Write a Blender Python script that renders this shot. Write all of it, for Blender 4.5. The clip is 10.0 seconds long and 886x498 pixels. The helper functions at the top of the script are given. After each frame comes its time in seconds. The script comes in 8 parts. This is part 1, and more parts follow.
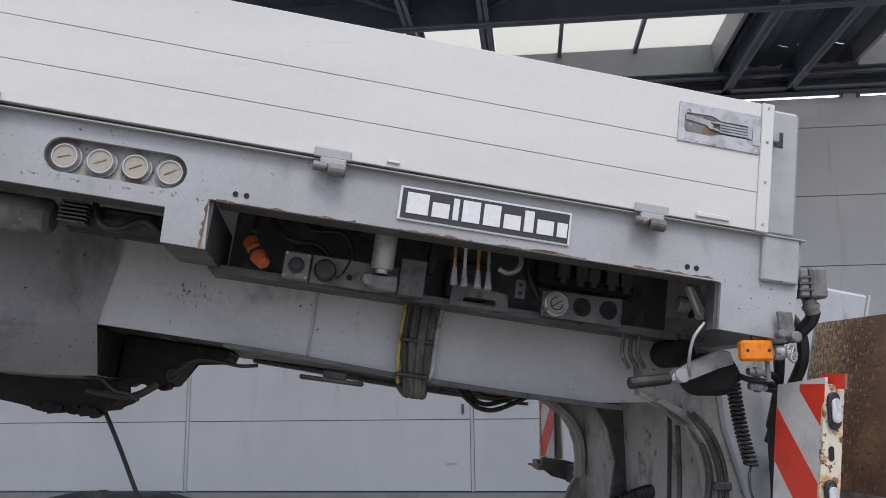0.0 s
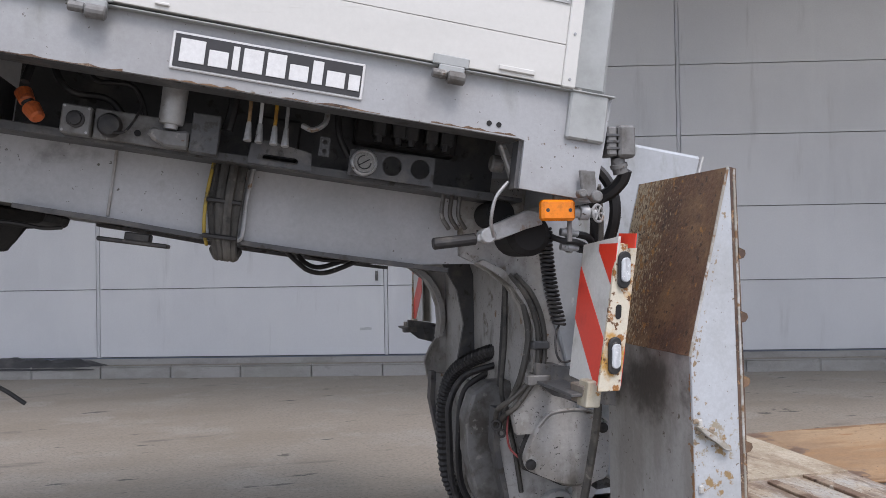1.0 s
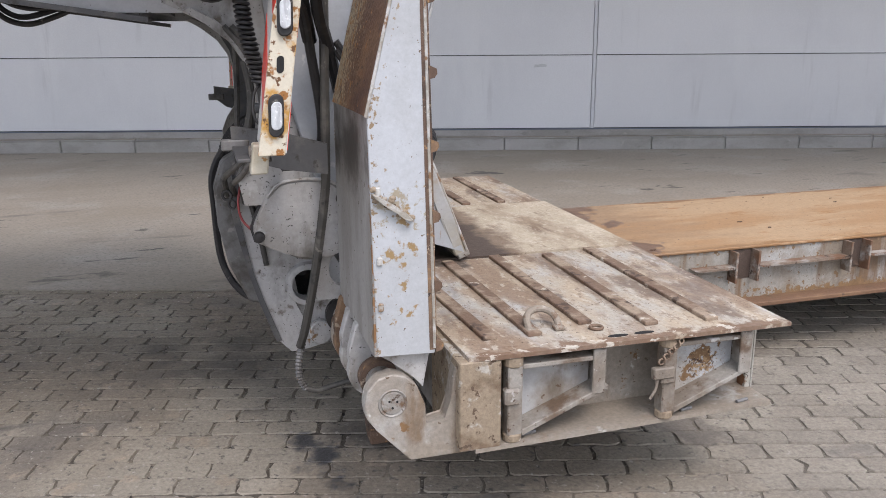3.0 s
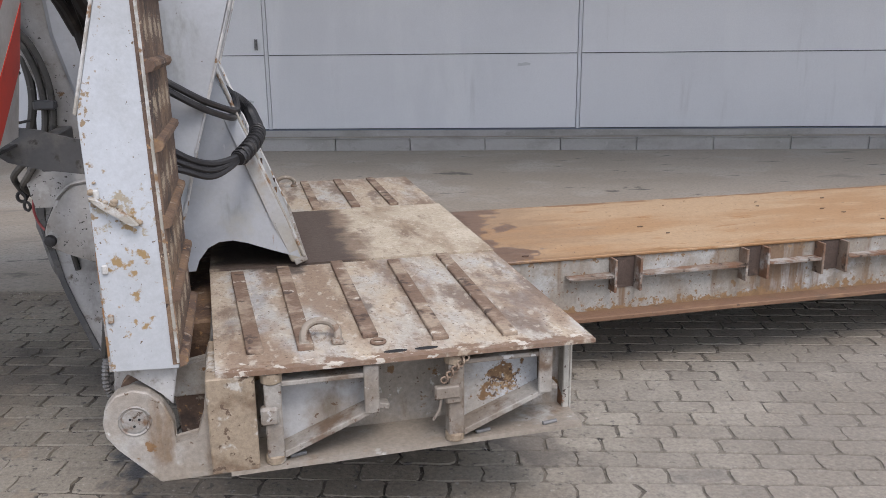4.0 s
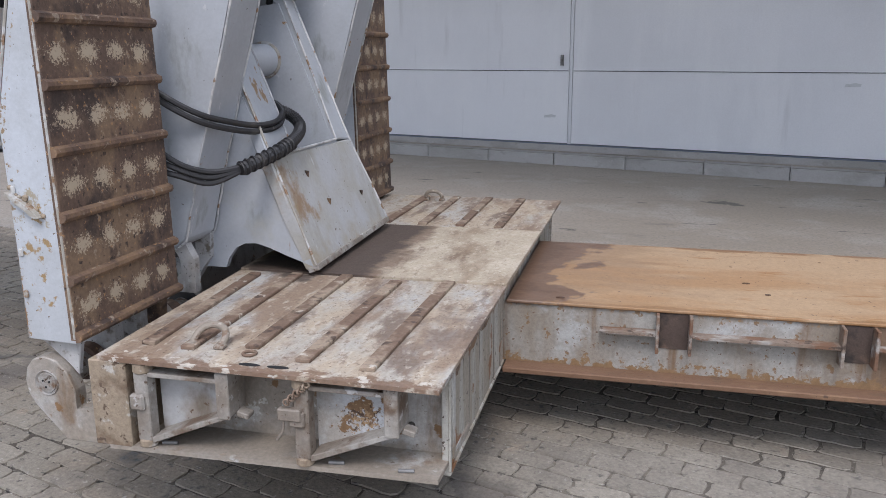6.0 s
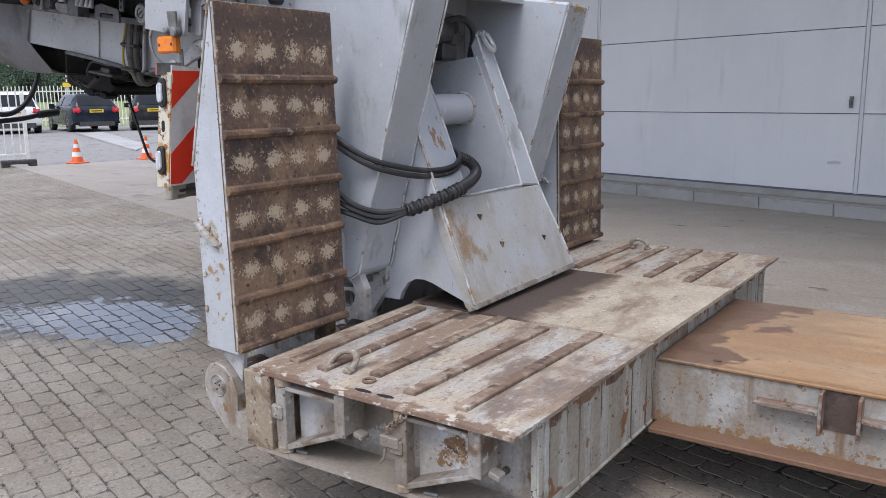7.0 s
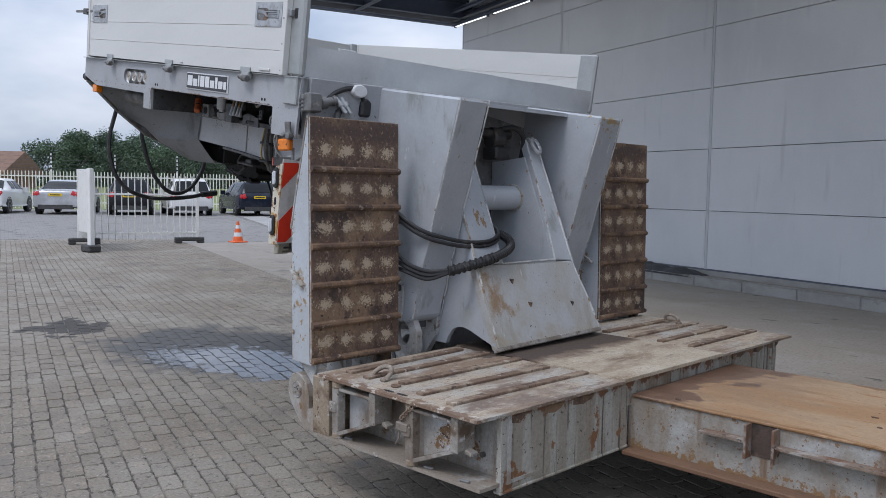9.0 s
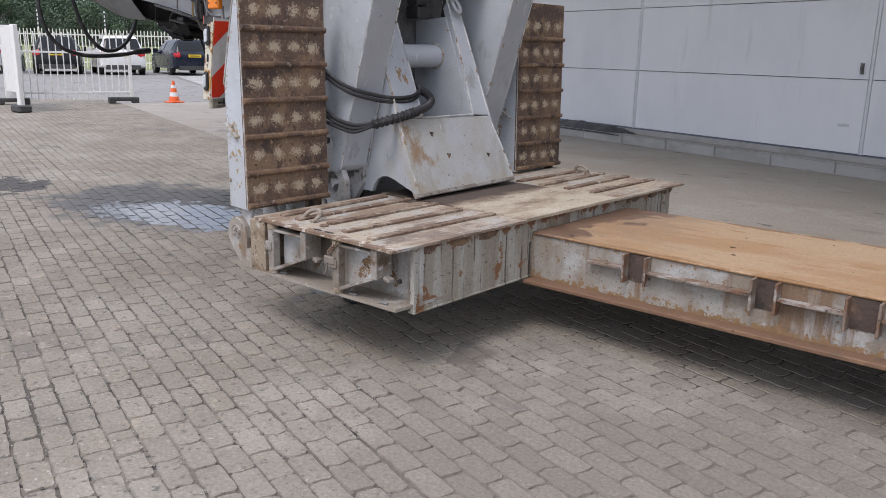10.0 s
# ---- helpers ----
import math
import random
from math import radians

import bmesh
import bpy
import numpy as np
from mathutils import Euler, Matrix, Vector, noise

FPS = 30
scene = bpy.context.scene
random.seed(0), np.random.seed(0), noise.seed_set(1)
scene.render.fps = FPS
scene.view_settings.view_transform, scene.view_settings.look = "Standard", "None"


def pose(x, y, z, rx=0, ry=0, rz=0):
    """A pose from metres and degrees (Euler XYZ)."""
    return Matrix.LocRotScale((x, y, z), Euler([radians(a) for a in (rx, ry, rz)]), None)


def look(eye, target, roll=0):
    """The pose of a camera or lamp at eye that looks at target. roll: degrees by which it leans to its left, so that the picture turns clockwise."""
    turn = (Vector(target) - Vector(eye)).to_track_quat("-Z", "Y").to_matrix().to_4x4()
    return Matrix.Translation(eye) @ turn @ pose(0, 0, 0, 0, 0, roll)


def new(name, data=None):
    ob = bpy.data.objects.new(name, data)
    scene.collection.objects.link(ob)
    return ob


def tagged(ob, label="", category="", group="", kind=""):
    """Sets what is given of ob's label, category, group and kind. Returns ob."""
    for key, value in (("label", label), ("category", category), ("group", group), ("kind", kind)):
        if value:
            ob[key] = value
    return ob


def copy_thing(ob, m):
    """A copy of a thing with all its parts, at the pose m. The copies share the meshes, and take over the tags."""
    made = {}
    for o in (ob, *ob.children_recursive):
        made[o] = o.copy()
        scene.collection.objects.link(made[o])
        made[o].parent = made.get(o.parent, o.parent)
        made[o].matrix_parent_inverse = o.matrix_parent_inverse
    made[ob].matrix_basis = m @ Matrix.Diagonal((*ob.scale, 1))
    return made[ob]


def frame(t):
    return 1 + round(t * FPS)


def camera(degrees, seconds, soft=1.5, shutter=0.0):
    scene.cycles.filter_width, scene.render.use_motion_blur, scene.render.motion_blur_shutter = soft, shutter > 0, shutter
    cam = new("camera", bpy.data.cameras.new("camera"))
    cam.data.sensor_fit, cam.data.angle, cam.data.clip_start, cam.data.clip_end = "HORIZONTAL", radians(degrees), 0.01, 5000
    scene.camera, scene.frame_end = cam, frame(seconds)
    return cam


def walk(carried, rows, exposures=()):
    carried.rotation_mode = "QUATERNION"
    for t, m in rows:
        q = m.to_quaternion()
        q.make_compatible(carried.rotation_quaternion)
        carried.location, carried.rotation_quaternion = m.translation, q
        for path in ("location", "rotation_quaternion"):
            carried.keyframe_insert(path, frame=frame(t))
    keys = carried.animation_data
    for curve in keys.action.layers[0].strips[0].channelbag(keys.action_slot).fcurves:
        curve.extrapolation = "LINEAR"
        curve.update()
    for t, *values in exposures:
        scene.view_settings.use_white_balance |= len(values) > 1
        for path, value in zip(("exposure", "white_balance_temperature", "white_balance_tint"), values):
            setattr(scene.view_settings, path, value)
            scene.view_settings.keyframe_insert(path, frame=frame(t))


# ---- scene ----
cam = camera(57.4, 10.0, soft=0.45)
PATH = [
    (0, (0.651, -3.473, 1.635), (1.179, -0.567, 2.158), -0.70),
    (0.5, (0.902, -3.423, 1.621), (1.572, -0.535, 2.081), -0.96),
    (1, (1.113, -3.459, 1.606), (1.843, -0.549, 1.646), -0.94),
    (1.5, (1.264, -3.439, 1.571), (2.039, -0.548, 1.375), -0.67),
    (2, (1.409, -3.329, 1.547), (2.210, -0.492, 0.987), -0.50),
    (2.5, (1.628, -3.319, 1.518), (2.442, -0.495, 0.917), -0.43),
    (3, (1.965, -3.410, 1.515), (2.792, -0.630, 0.750), -0.36),
    (3.2, (2.105, -3.433, 1.511), (2.931, -0.654, 0.739), -0.30),
    (4.3, (2.986, -3.452, 1.482), (3.605, -0.613, 0.736), -0.53),
    (4.5, (3.134, -3.467, 1.482), (3.699, -0.609, 0.765), -0.39),
    (5, (3.519, -3.432, 1.472), (3.865, -0.537, 0.767), -0.15),
    (5.5, (3.892, -3.403, 1.495), (3.740, -0.488, 0.802), -0.29),
    (6.8, (4.615, -3.219, 1.535), (3.105, -0.709, 0.886), -0.72),
    (7, (4.723, -3.197, 1.547), (3.037, -0.780, 0.986), -0.77),
    (7.5, (4.980, -3.213, 1.537), (3.084, -0.892, 1.409), -0.29),
    (8, (5.201, -3.400, 1.530), (3.262, -1.111, 1.488), 0.15),
    (8.5, (5.451, -3.565, 1.538), (3.359, -1.417, 1.439), 0.69),
    (9, (5.765, -3.663, 1.513), (3.644, -1.552, 1.299), 0.90),
    (9.5, (6.014, -3.772, 1.513), (3.927, -1.719, 0.858), 0.99),
    (10, (6.182, -3.913, 1.510), (4.268, -1.715, 0.798), 1.15),
]
walk(cam, [(t, look(eye, target, roll)) for t, eye, target, roll in PATH],
     [(0, 0.28, 6550, 16), (0.5, 0.30, 6550, 16), (1, 0.53, 6650, 17), (2.5, 0.82, 6800, 17), (3.0, 0.76, 6800, 17), (5.5, 0.56, 6400, 16), (7.0, 0.60, 6350, 17), (7.5, 0.19, 6100, 14), (8.0, 0.0, 6100, 13), (9, 0.04, 6150, 14), (9.5, 0.32, 6500, 16), (10, 0.50, 6600, 17)])

# ---- world, sun ----
world = bpy.data.worlds.new("sky")
scene.world = world
world.use_nodes = True
wt = world.node_tree
wt.nodes.clear()
w_out = wt.nodes.new("ShaderNodeOutputWorld")
w_bg = wt.nodes.new("ShaderNodeBackground")
w_sky = wt.nodes.new("ShaderNodeTexSky")
w_sky.sky_type, w_sky.sun_disc = "NISHITA", False
w_sky.sun_elevation, w_sky.sun_rotation = radians(55), radians(170)
w_co = wt.nodes.new("ShaderNodeTexCoord")
w_map = wt.nodes.new("ShaderNodeMapping")
w_map.inputs["Scale"].default_value = (2.2, 2.2, 6.0)
w_noise = wt.nodes.new("ShaderNodeTexNoise")
w_noise.inputs["Scale"].default_value, w_noise.inputs["Detail"].default_value = 1.3, 5.0
w_ramp = wt.nodes.new("ShaderNodeMapRange")
w_ramp.inputs["From Min"].default_value, w_ramp.inputs["From Max"].default_value = 0.38, 0.62
w_cloud = wt.nodes.new("ShaderNodeMix")
w_cloud.data_type = "RGBA"
w_cloud.inputs[6].default_value, w_cloud.inputs[7].default_value = (5.1, 6.0, 7.3, 1), (9.1, 9.6, 10.2, 1)
w_mix = wt.nodes.new("ShaderNodeMix")
w_mix.data_type = "RGBA"
w_mix.inputs[0].default_value = 0.85
wt.links.new(w_co.outputs["Generated"], w_map.inputs["Vector"])
wt.links.new(w_map.outputs[0], w_noise.inputs["Vector"])
wt.links.new(w_noise.outputs["Fac"], w_ramp.inputs["Value"])
wt.links.new(w_ramp.outputs[0], w_cloud.inputs[0])
wt.links.new(w_sky.outputs[0], w_mix.inputs[6])
wt.links.new(w_cloud.outputs[2], w_mix.inputs[7])
w_split = wt.nodes.new("ShaderNodeSeparateXYZ")
w_height = wt.nodes.new("ShaderNodeMapRange")
w_height.inputs["From Min"].default_value, w_height.inputs["From Max"].default_value = 0.0, 0.8
w_height.inputs["To Min"].default_value, w_height.inputs["To Max"].default_value = 0.64, 1.33
w_lift = wt.nodes.new("ShaderNodeVectorMath")
w_lift.operation = "SCALE"
wt.links.new(w_co.outputs["Generated"], w_split.inputs[0])
wt.links.new(w_split.outputs["Z"], w_height.inputs["Value"])
wt.links.new(w_mix.outputs[2], w_lift.inputs[0])
wt.links.new(w_height.outputs[0], w_lift.inputs["Scale"])
wt.links.new(w_lift.outputs[0], w_bg.inputs["Color"])
wt.links.new(w_bg.outputs[0], w_out.inputs["Surface"])
w_bg.inputs["Strength"].default_value = 0.125
sun_data = bpy.data.lights.new("sun", "SUN")
sun_data.energy, sun_data.angle, sun_data.color = 1.2, radians(20), (1.0, 0.96, 0.9)
sun = new("sun", sun_data)
sun.matrix_basis = look((1.5, -9, 13), (0, 0, 0))

# ---- materials ----


def material(name, base, rough=0.6, metal=0.0, layers=(), bump=0.0, bump_scale=60.0, vary=0.0, island=0.0, spec=0.5, fleck=0.10, fleck_scale=60.0):
    """Layers: dicts with colour, scale, lo, hi and, if wanted, stretch, rough, detail, or at and radius for one stain."""
    m = bpy.data.materials.new(name)
    m.use_nodes = True
    nt = m.node_tree
    nodes, links = nt.nodes, nt.links
    bsdf = nodes["Principled BSDF"]
    bsdf.inputs["Metallic"].default_value = metal
    bsdf.inputs["Specular IOR Level"].default_value = spec
    geo = nodes.new("ShaderNodeNewGeometry")
    colour = nodes.new("ShaderNodeRGB")
    colour.outputs[0].default_value = (*base, 1)
    colour = colour.outputs[0]
    rough_out = nodes.new("ShaderNodeValue")
    rough_out.outputs[0].default_value = rough
    rough_out = rough_out.outputs[0]
    relief_out = None
    for layer in layers:
        place = nodes.new("ShaderNodeMapping")
        place.inputs["Scale"].default_value = layer.get("stretch", (1, 1, 1))
        place.inputs["Location"].default_value = layer.get("shift", (0, 0, 0))
        links.new(geo.outputs["Position"], place.inputs["Vector"])
        grain = nodes.new("ShaderNodeTexNoise")
        grain.inputs["Scale"].default_value = layer["scale"]
        grain.inputs["Detail"].default_value = layer.get("detail", 6.0)
        grain.inputs["Roughness"].default_value = layer.get("fine", 0.6)
        links.new(place.outputs[0], grain.inputs["Vector"])
        fac = grain.outputs["Fac"]
        if "at" in layer:
            off = nodes.new("ShaderNodeVectorMath")
            off.operation = "SUBTRACT"
            off.inputs[1].default_value = layer["at"]
            links.new(geo.outputs["Position"], off.inputs[0])
            squeeze = nodes.new("ShaderNodeVectorMath")
            squeeze.operation = "MULTIPLY"
            squeeze.inputs[1].default_value = layer.get("axes", (1, 1, 1))
            links.new(off.outputs[0], squeeze.inputs[0])
            far = nodes.new("ShaderNodeVectorMath")
            far.operation = "LENGTH"
            links.new(squeeze.outputs[0], far.inputs[0])
            if "across" in layer:
                # distance from a plane with this normal
                far.operation = "DOT_PRODUCT"
                far.inputs[1].default_value = layer["across"]
                size = nodes.new("ShaderNodeMath")
                size.operation = "ABSOLUTE"
                links.new(far.outputs["Value"], size.inputs[0])
            near = nodes.new("ShaderNodeMath")
            near.operation = "SUBTRACT"
            near.inputs[0].default_value = layer["radius"]
            links.new(size.outputs[0] if "across" in layer else far.outputs["Value"], near.inputs[1])
            part_sum = nodes.new("ShaderNodeMath")
            part_sum.operation = "MULTIPLY_ADD"
            links.new(fac, part_sum.inputs[0])
            part_sum.inputs[1].default_value = layer.get("ragged", 1.0)
            links.new(near.outputs[0], part_sum.inputs[2])
            fac = part_sum.outputs[0]
        span = nodes.new("ShaderNodeMapRange")
        span.interpolation_type = "SMOOTHSTEP"
        span.inputs["From Min"].default_value, span.inputs["From Max"].default_value = layer["lo"], layer["hi"]
        span.inputs["To Max"].default_value = layer.get("most", 1.0)
        links.new(fac, span.inputs["Value"])
        mix = nodes.new("ShaderNodeMix")
        mix.data_type = "RGBA"
        mix.blend_type = layer.get("blend", "MIX")
        mix.inputs[7].default_value = (*layer["colour"], 1)
        links.new(span.outputs[0], mix.inputs[0])
        links.new(colour, mix.inputs[6])
        colour = mix.outputs[2]
        if "still" in layer:
            calm = nodes.new("ShaderNodeMapRange")
            calm.inputs["To Min"].default_value, calm.inputs["To Max"].default_value = bump, 0.0
            links.new(span.outputs[0], calm.inputs["Value"])
            relief_out = calm.outputs[0]
        if "rough" in layer:
            blend = nodes.new("ShaderNodeMix")
            blend.inputs[3].default_value = layer["rough"]
            links.new(span.outputs[0], blend.inputs[0])
            links.new(rough_out, blend.inputs[2])
            rough_out = blend.outputs[0]
    if fleck:
        speck = nodes.new("ShaderNodeTexNoise")
        speck.inputs["Scale"].default_value, speck.inputs["Detail"].default_value = fleck_scale, 7.0
        speck.inputs["Roughness"].default_value = 0.78
        links.new(geo.outputs["Position"], speck.inputs["Vector"])
        depth = nodes.new("ShaderNodeMapRange")
        depth.inputs["From Min"].default_value, depth.inputs["From Max"].default_value = 0.32, 0.68
        depth.inputs["To Min"].default_value, depth.inputs["To Max"].default_value = 1 - fleck, 1 + fleck
        depth.clamp = False
        links.new(speck.outputs["Fac"], depth.inputs["Value"])
        mottle = nodes.new("ShaderNodeVectorMath")
        mottle.operation = "SCALE"
        links.new(colour, mottle.inputs[0])
        links.new(depth.outputs[0], mottle.inputs["Scale"])
        colour = mottle.outputs[0]
    for amount, source in ((vary, "object"), (island, "island")):
        if amount:
            if source == "object":
                pick = nodes.new("ShaderNodeObjectInfo").outputs["Random"]
            else:
                pick = geo.outputs["Random Per Island"]
            level = nodes.new("ShaderNodeMapRange")
            level.inputs["To Min"].default_value, level.inputs["To Max"].default_value = 1 - amount, 1 + amount
            links.new(pick, level.inputs["Value"])
            tone = nodes.new("ShaderNodeVectorMath")
            tone.operation = "SCALE"
            links.new(colour, tone.inputs[0])
            links.new(level.outputs[0], tone.inputs["Scale"])
            colour = tone.outputs[0]
    links.new(colour, bsdf.inputs["Base Color"])
    links.new(rough_out, bsdf.inputs["Roughness"])
    if bump:
        rough_noise = nodes.new("ShaderNodeTexNoise")
        rough_noise.inputs["Scale"].default_value, rough_noise.inputs["Detail"].default_value = bump_scale, 8.0
        links.new(geo.outputs["Position"], rough_noise.inputs["Vector"])
        relief = nodes.new("ShaderNodeBump")
        relief.inputs["Strength"].default_value, relief.inputs["Distance"].default_value = bump, 0.01
        links.new(rough_noise.outputs["Fac"], relief.inputs["Height"])
        if relief_out is not None:
            links.new(relief_out, relief.inputs["Strength"])
        links.new(relief.outputs[0], bsdf.inputs["Normal"])
    return m


def glow(name, colour, strength):
    m = material(name, colour)
    shader = m.node_tree.nodes["Principled BSDF"]
    shader.inputs["Emission Color"].default_value, shader.inputs["Emission Strength"].default_value = (*colour, 1), strength
    return m


def L(colour, scale, lo, hi, **more):
    return dict(colour=colour, scale=scale, lo=lo, hi=hi, **more)


paint = material("grey_paint", (0.37, 0.382, 0.40), 0.45, layers=(
    L((0.315, 0.32, 0.33), 2.0, 0.4, 0.65), L((0.25, 0.262, 0.25), 5.0, 0.55, 0.75, stretch=(1, 1, 0.3)),
    L((0.09, 0.075, 0.06), 60.0, 0.685, 0.72, detail=3), L((0.17, 0.095, 0.05), 24.0, 0.71, 0.735),
    L((0.15, 0.115, 0.085), 55.0, 0.53, 0.62, at=(2.226, 0, 1.918), across=(0.141, 0, 0.99), axes=(6, 6, 6), radius=-0.02),
    L((0.17, 0.155, 0.14), 5.0, 0.45, 0.85, at=(2.226, 0, 1.745), across=(0.141, 0, 0.99), axes=(2.6, 2.6, 2.6), radius=0.12, most=0.8)), bump=0.05, bump_scale=90, fleck=0.07)
paint_neck = material("worn_grey_paint", (0.42, 0.42, 0.42), 0.5, layers=(
    L((0.325, 0.31, 0.29), 3.5, 0.42, 0.62), L((0.13, 0.12, 0.105), 6.0, 0.53, 0.72, stretch=(1, 1, 0.5)), L((0.15, 0.13, 0.105), 14.0, 0.58, 0.70), L((0.44, 0.44, 0.43), 13.0, 0.60, 0.68),
    L((0.04, 0.036, 0.032), 95.0, 0.65, 0.69, detail=3), L((0.2, 0.12, 0.06), 15.0, 0.66, 0.71)), bump=0.14, bump_scale=70)
paint_arm = material("blue_grey_paint", (0.405, 0.43, 0.462), 0.42, layers=(
    L((0.355, 0.375, 0.40), 3.0, 0.4, 0.66), L((0.26, 0.275, 0.265), 7.0, 0.57, 0.72, stretch=(1, 1, 0.4)), L((0.52, 0.53, 0.54), 14.0, 0.66, 0.70, stretch=(1, 2, 0.5)), L((0.28, 0.17, 0.08), 9.0, 0.70, 0.73),
    L((0.1, 0.07, 0.05), 40.0, 0.70, 0.73),
    L((0.24, 0.155, 0.085), 20.0, 0.56, 0.66, at=(2.87, -0.38, 0.93), axes=(3.0, 1.6, 0.5), radius=0.17, stretch=(1, 1, 0.3)),
    L((0.33, 0.265, 0.175), 5.0, 0.44, 0.74, at=(2.85, -0.27, 0.91), axes=(1.5, 2.0, 0.9), radius=0.20, most=0.75),
    L((0.26, 0.17, 0.09), 30.0, 0.54, 0.58, at=(2.68, -0.30, 1.39), axes=(3.0, 2.0, 0.9), radius=0.09, stretch=(1, 1, 0.4)),
    L((0.39, 0.385, 0.35), 5.0, 0.44, 0.66, at=(2.90, 0.0, 0.80), axes=(0.6, 0.35, 0.8), radius=0.16, most=0.8),
    L((0.33, 0.24, 0.12), 20.0, 0.54, 0.58, at=(2.84, 0.72, 1.97), axes=(1, 1.0, 1.6), radius=0.10),
    L((0.25, 0.16, 0.08), 20.0, 0.55, 0.59, at=(2.86, -0.55, 1.99), axes=(1.5, 0.6, 4), radius=0.05)), bump=0.03, bump_scale=80, fleck=0.06)
paint_nose = material("grimy_nose_paint", (0.405, 0.415, 0.425), 0.48, layers=(
    L((0.36, 0.35, 0.315), 3.0, 0.40, 0.64), L((0.31, 0.295, 0.255), 6.0, 0.52, 0.72, stretch=(1, 1.6, 0.3), most=0.8), L((0.47, 0.475, 0.47), 12.0, 0.64, 0.70, stretch=(1, 2.5, 0.4)),
    L((0.24, 0.15, 0.075), 9.0, 0.46, 0.66, at=(2.83, -0.37, 0.985), axes=(1.5, 2.6, 1.1), radius=0.14, most=0.9),
    L((0.25, 0.155, 0.075), 12.0, 0.48, 0.66, at=(2.86, -0.31, 0.88), axes=(1.5, 1.8, 3.5), radius=0.14, most=0.85),
    L((0.30, 0.225, 0.13), 8.0, 0.46, 0.70, at=(2.9, -0.41, 0.80), across=(0, 1, 0), axes=(3.2, 3.2, 3.2), radius=0.10, most=0.8),
    # browner towards the bottom edge
    L((0.34, 0.30, 0.23), 6.0, 0.44, 0.72, at=(2.94, 0.0, 0.66), across=(0, 0, 1), axes=(1.8, 1.8, 1.8), radius=0.16, most=0.8),
    L((0.10, 0.075, 0.05), 45.0, 0.68, 0.71, detail=3)), bump=0.05, bump_scale=80, fleck=0.08)
# Neck grey lightened to put missing bounced light into the beam's colour.
paint_beam = material("bounce_lit_grimy_grey_paint", (0.47, 0.48, 0.50), 0.5, layers=(
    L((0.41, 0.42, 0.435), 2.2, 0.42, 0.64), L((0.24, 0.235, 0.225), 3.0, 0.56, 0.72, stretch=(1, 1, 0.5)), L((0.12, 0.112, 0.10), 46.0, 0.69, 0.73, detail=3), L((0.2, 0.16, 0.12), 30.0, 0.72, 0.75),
    # soft dark patch beneath the control bay, then fine specks
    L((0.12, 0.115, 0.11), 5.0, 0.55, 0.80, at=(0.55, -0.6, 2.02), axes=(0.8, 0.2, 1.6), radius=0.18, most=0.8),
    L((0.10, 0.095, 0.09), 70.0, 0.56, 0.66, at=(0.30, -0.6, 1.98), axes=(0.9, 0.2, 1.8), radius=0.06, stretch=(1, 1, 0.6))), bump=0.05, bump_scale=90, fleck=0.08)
# Hull grey lightened like the beam, with bounced light in the base colour.
paint_hull = material("bounce_lit_hull_paint", (0.47, 0.48, 0.495), 0.5, layers=(
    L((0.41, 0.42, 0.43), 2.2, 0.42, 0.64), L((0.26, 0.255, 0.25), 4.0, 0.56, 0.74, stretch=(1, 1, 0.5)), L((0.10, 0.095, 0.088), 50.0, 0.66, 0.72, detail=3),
    # soft dark patch at the bow
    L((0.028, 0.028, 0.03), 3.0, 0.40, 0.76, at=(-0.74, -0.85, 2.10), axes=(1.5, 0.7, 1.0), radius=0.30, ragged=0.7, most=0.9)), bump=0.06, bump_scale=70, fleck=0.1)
paint_ramp = material("ramp_side_paint", (0.46, 0.49, 0.525), 0.45, layers=(
    L((0.40, 0.42, 0.44), 4.0, 0.43, 0.66), L((0.36, 0.34, 0.30), 7.0, 0.60, 0.74, stretch=(1, 1, 0.3)), L((0.15, 0.10, 0.055), 40.0, 0.69, 0.715), L((0.12, 0.08, 0.045), 85.0, 0.68, 0.70),
    L((0.30, 0.205, 0.10), 26.0, 0.53, 0.60, at=(2.462, -1.36, 0.95), axes=(2.4, 0, 0.75), radius=0.07),
    L((0.33, 0.29, 0.22), 40.0, 0.52, 0.62, at=(2.44, -1.36, 1.075), axes=(1.0, 0, 1.8), radius=0.06),
    L((0.27, 0.205, 0.13), 60.0, 0.53, 0.62, at=(2.44, -1.36, 1.50), across=(0.971, 0, -0.241), axes=(12, 12, 12), radius=0.01),
    L((0.25, 0.18, 0.11), 60.0, 0.53, 0.62, at=(2.385, -1.36, 1.0), across=(1, 0, 0), axes=(9, 9, 9), radius=0.04)), bump=0.06, fleck=0.08)
board_white = material("white_aluminium_board", (0.62, 0.62, 0.60), 0.35, layers=(
    L((0.57, 0.57, 0.55), 2.0, 0.4, 0.75, stretch=(0.4, 1, 2)), L((0.47, 0.46, 0.43), 10.0, 0.63, 0.76, stretch=(0.2, 1, 3)), L((0.42, 0.40, 0.36), 26.0, 0.70, 0.75, stretch=(0.35, 1, 1))), bump=0.02, fleck=0.03)
post_grey = material("grey_post_metal", (0.49, 0.51, 0.525), 0.38, metal=0.25, layers=(
    L((0.4, 0.42, 0.43), 5.0, 0.45, 0.7), L((0.27, 0.25, 0.22), 14.0, 0.68, 0.8)), bump=0.03)
post_dull = material("dull_grey_post", (0.37, 0.385, 0.385), 0.42, metal=0.15, layers=(L((0.30, 0.315, 0.31), 5.0, 0.45, 0.7), L((0.2, 0.18, 0.15), 14.0, 0.66, 0.78)), bump=0.03, fleck=0.05)
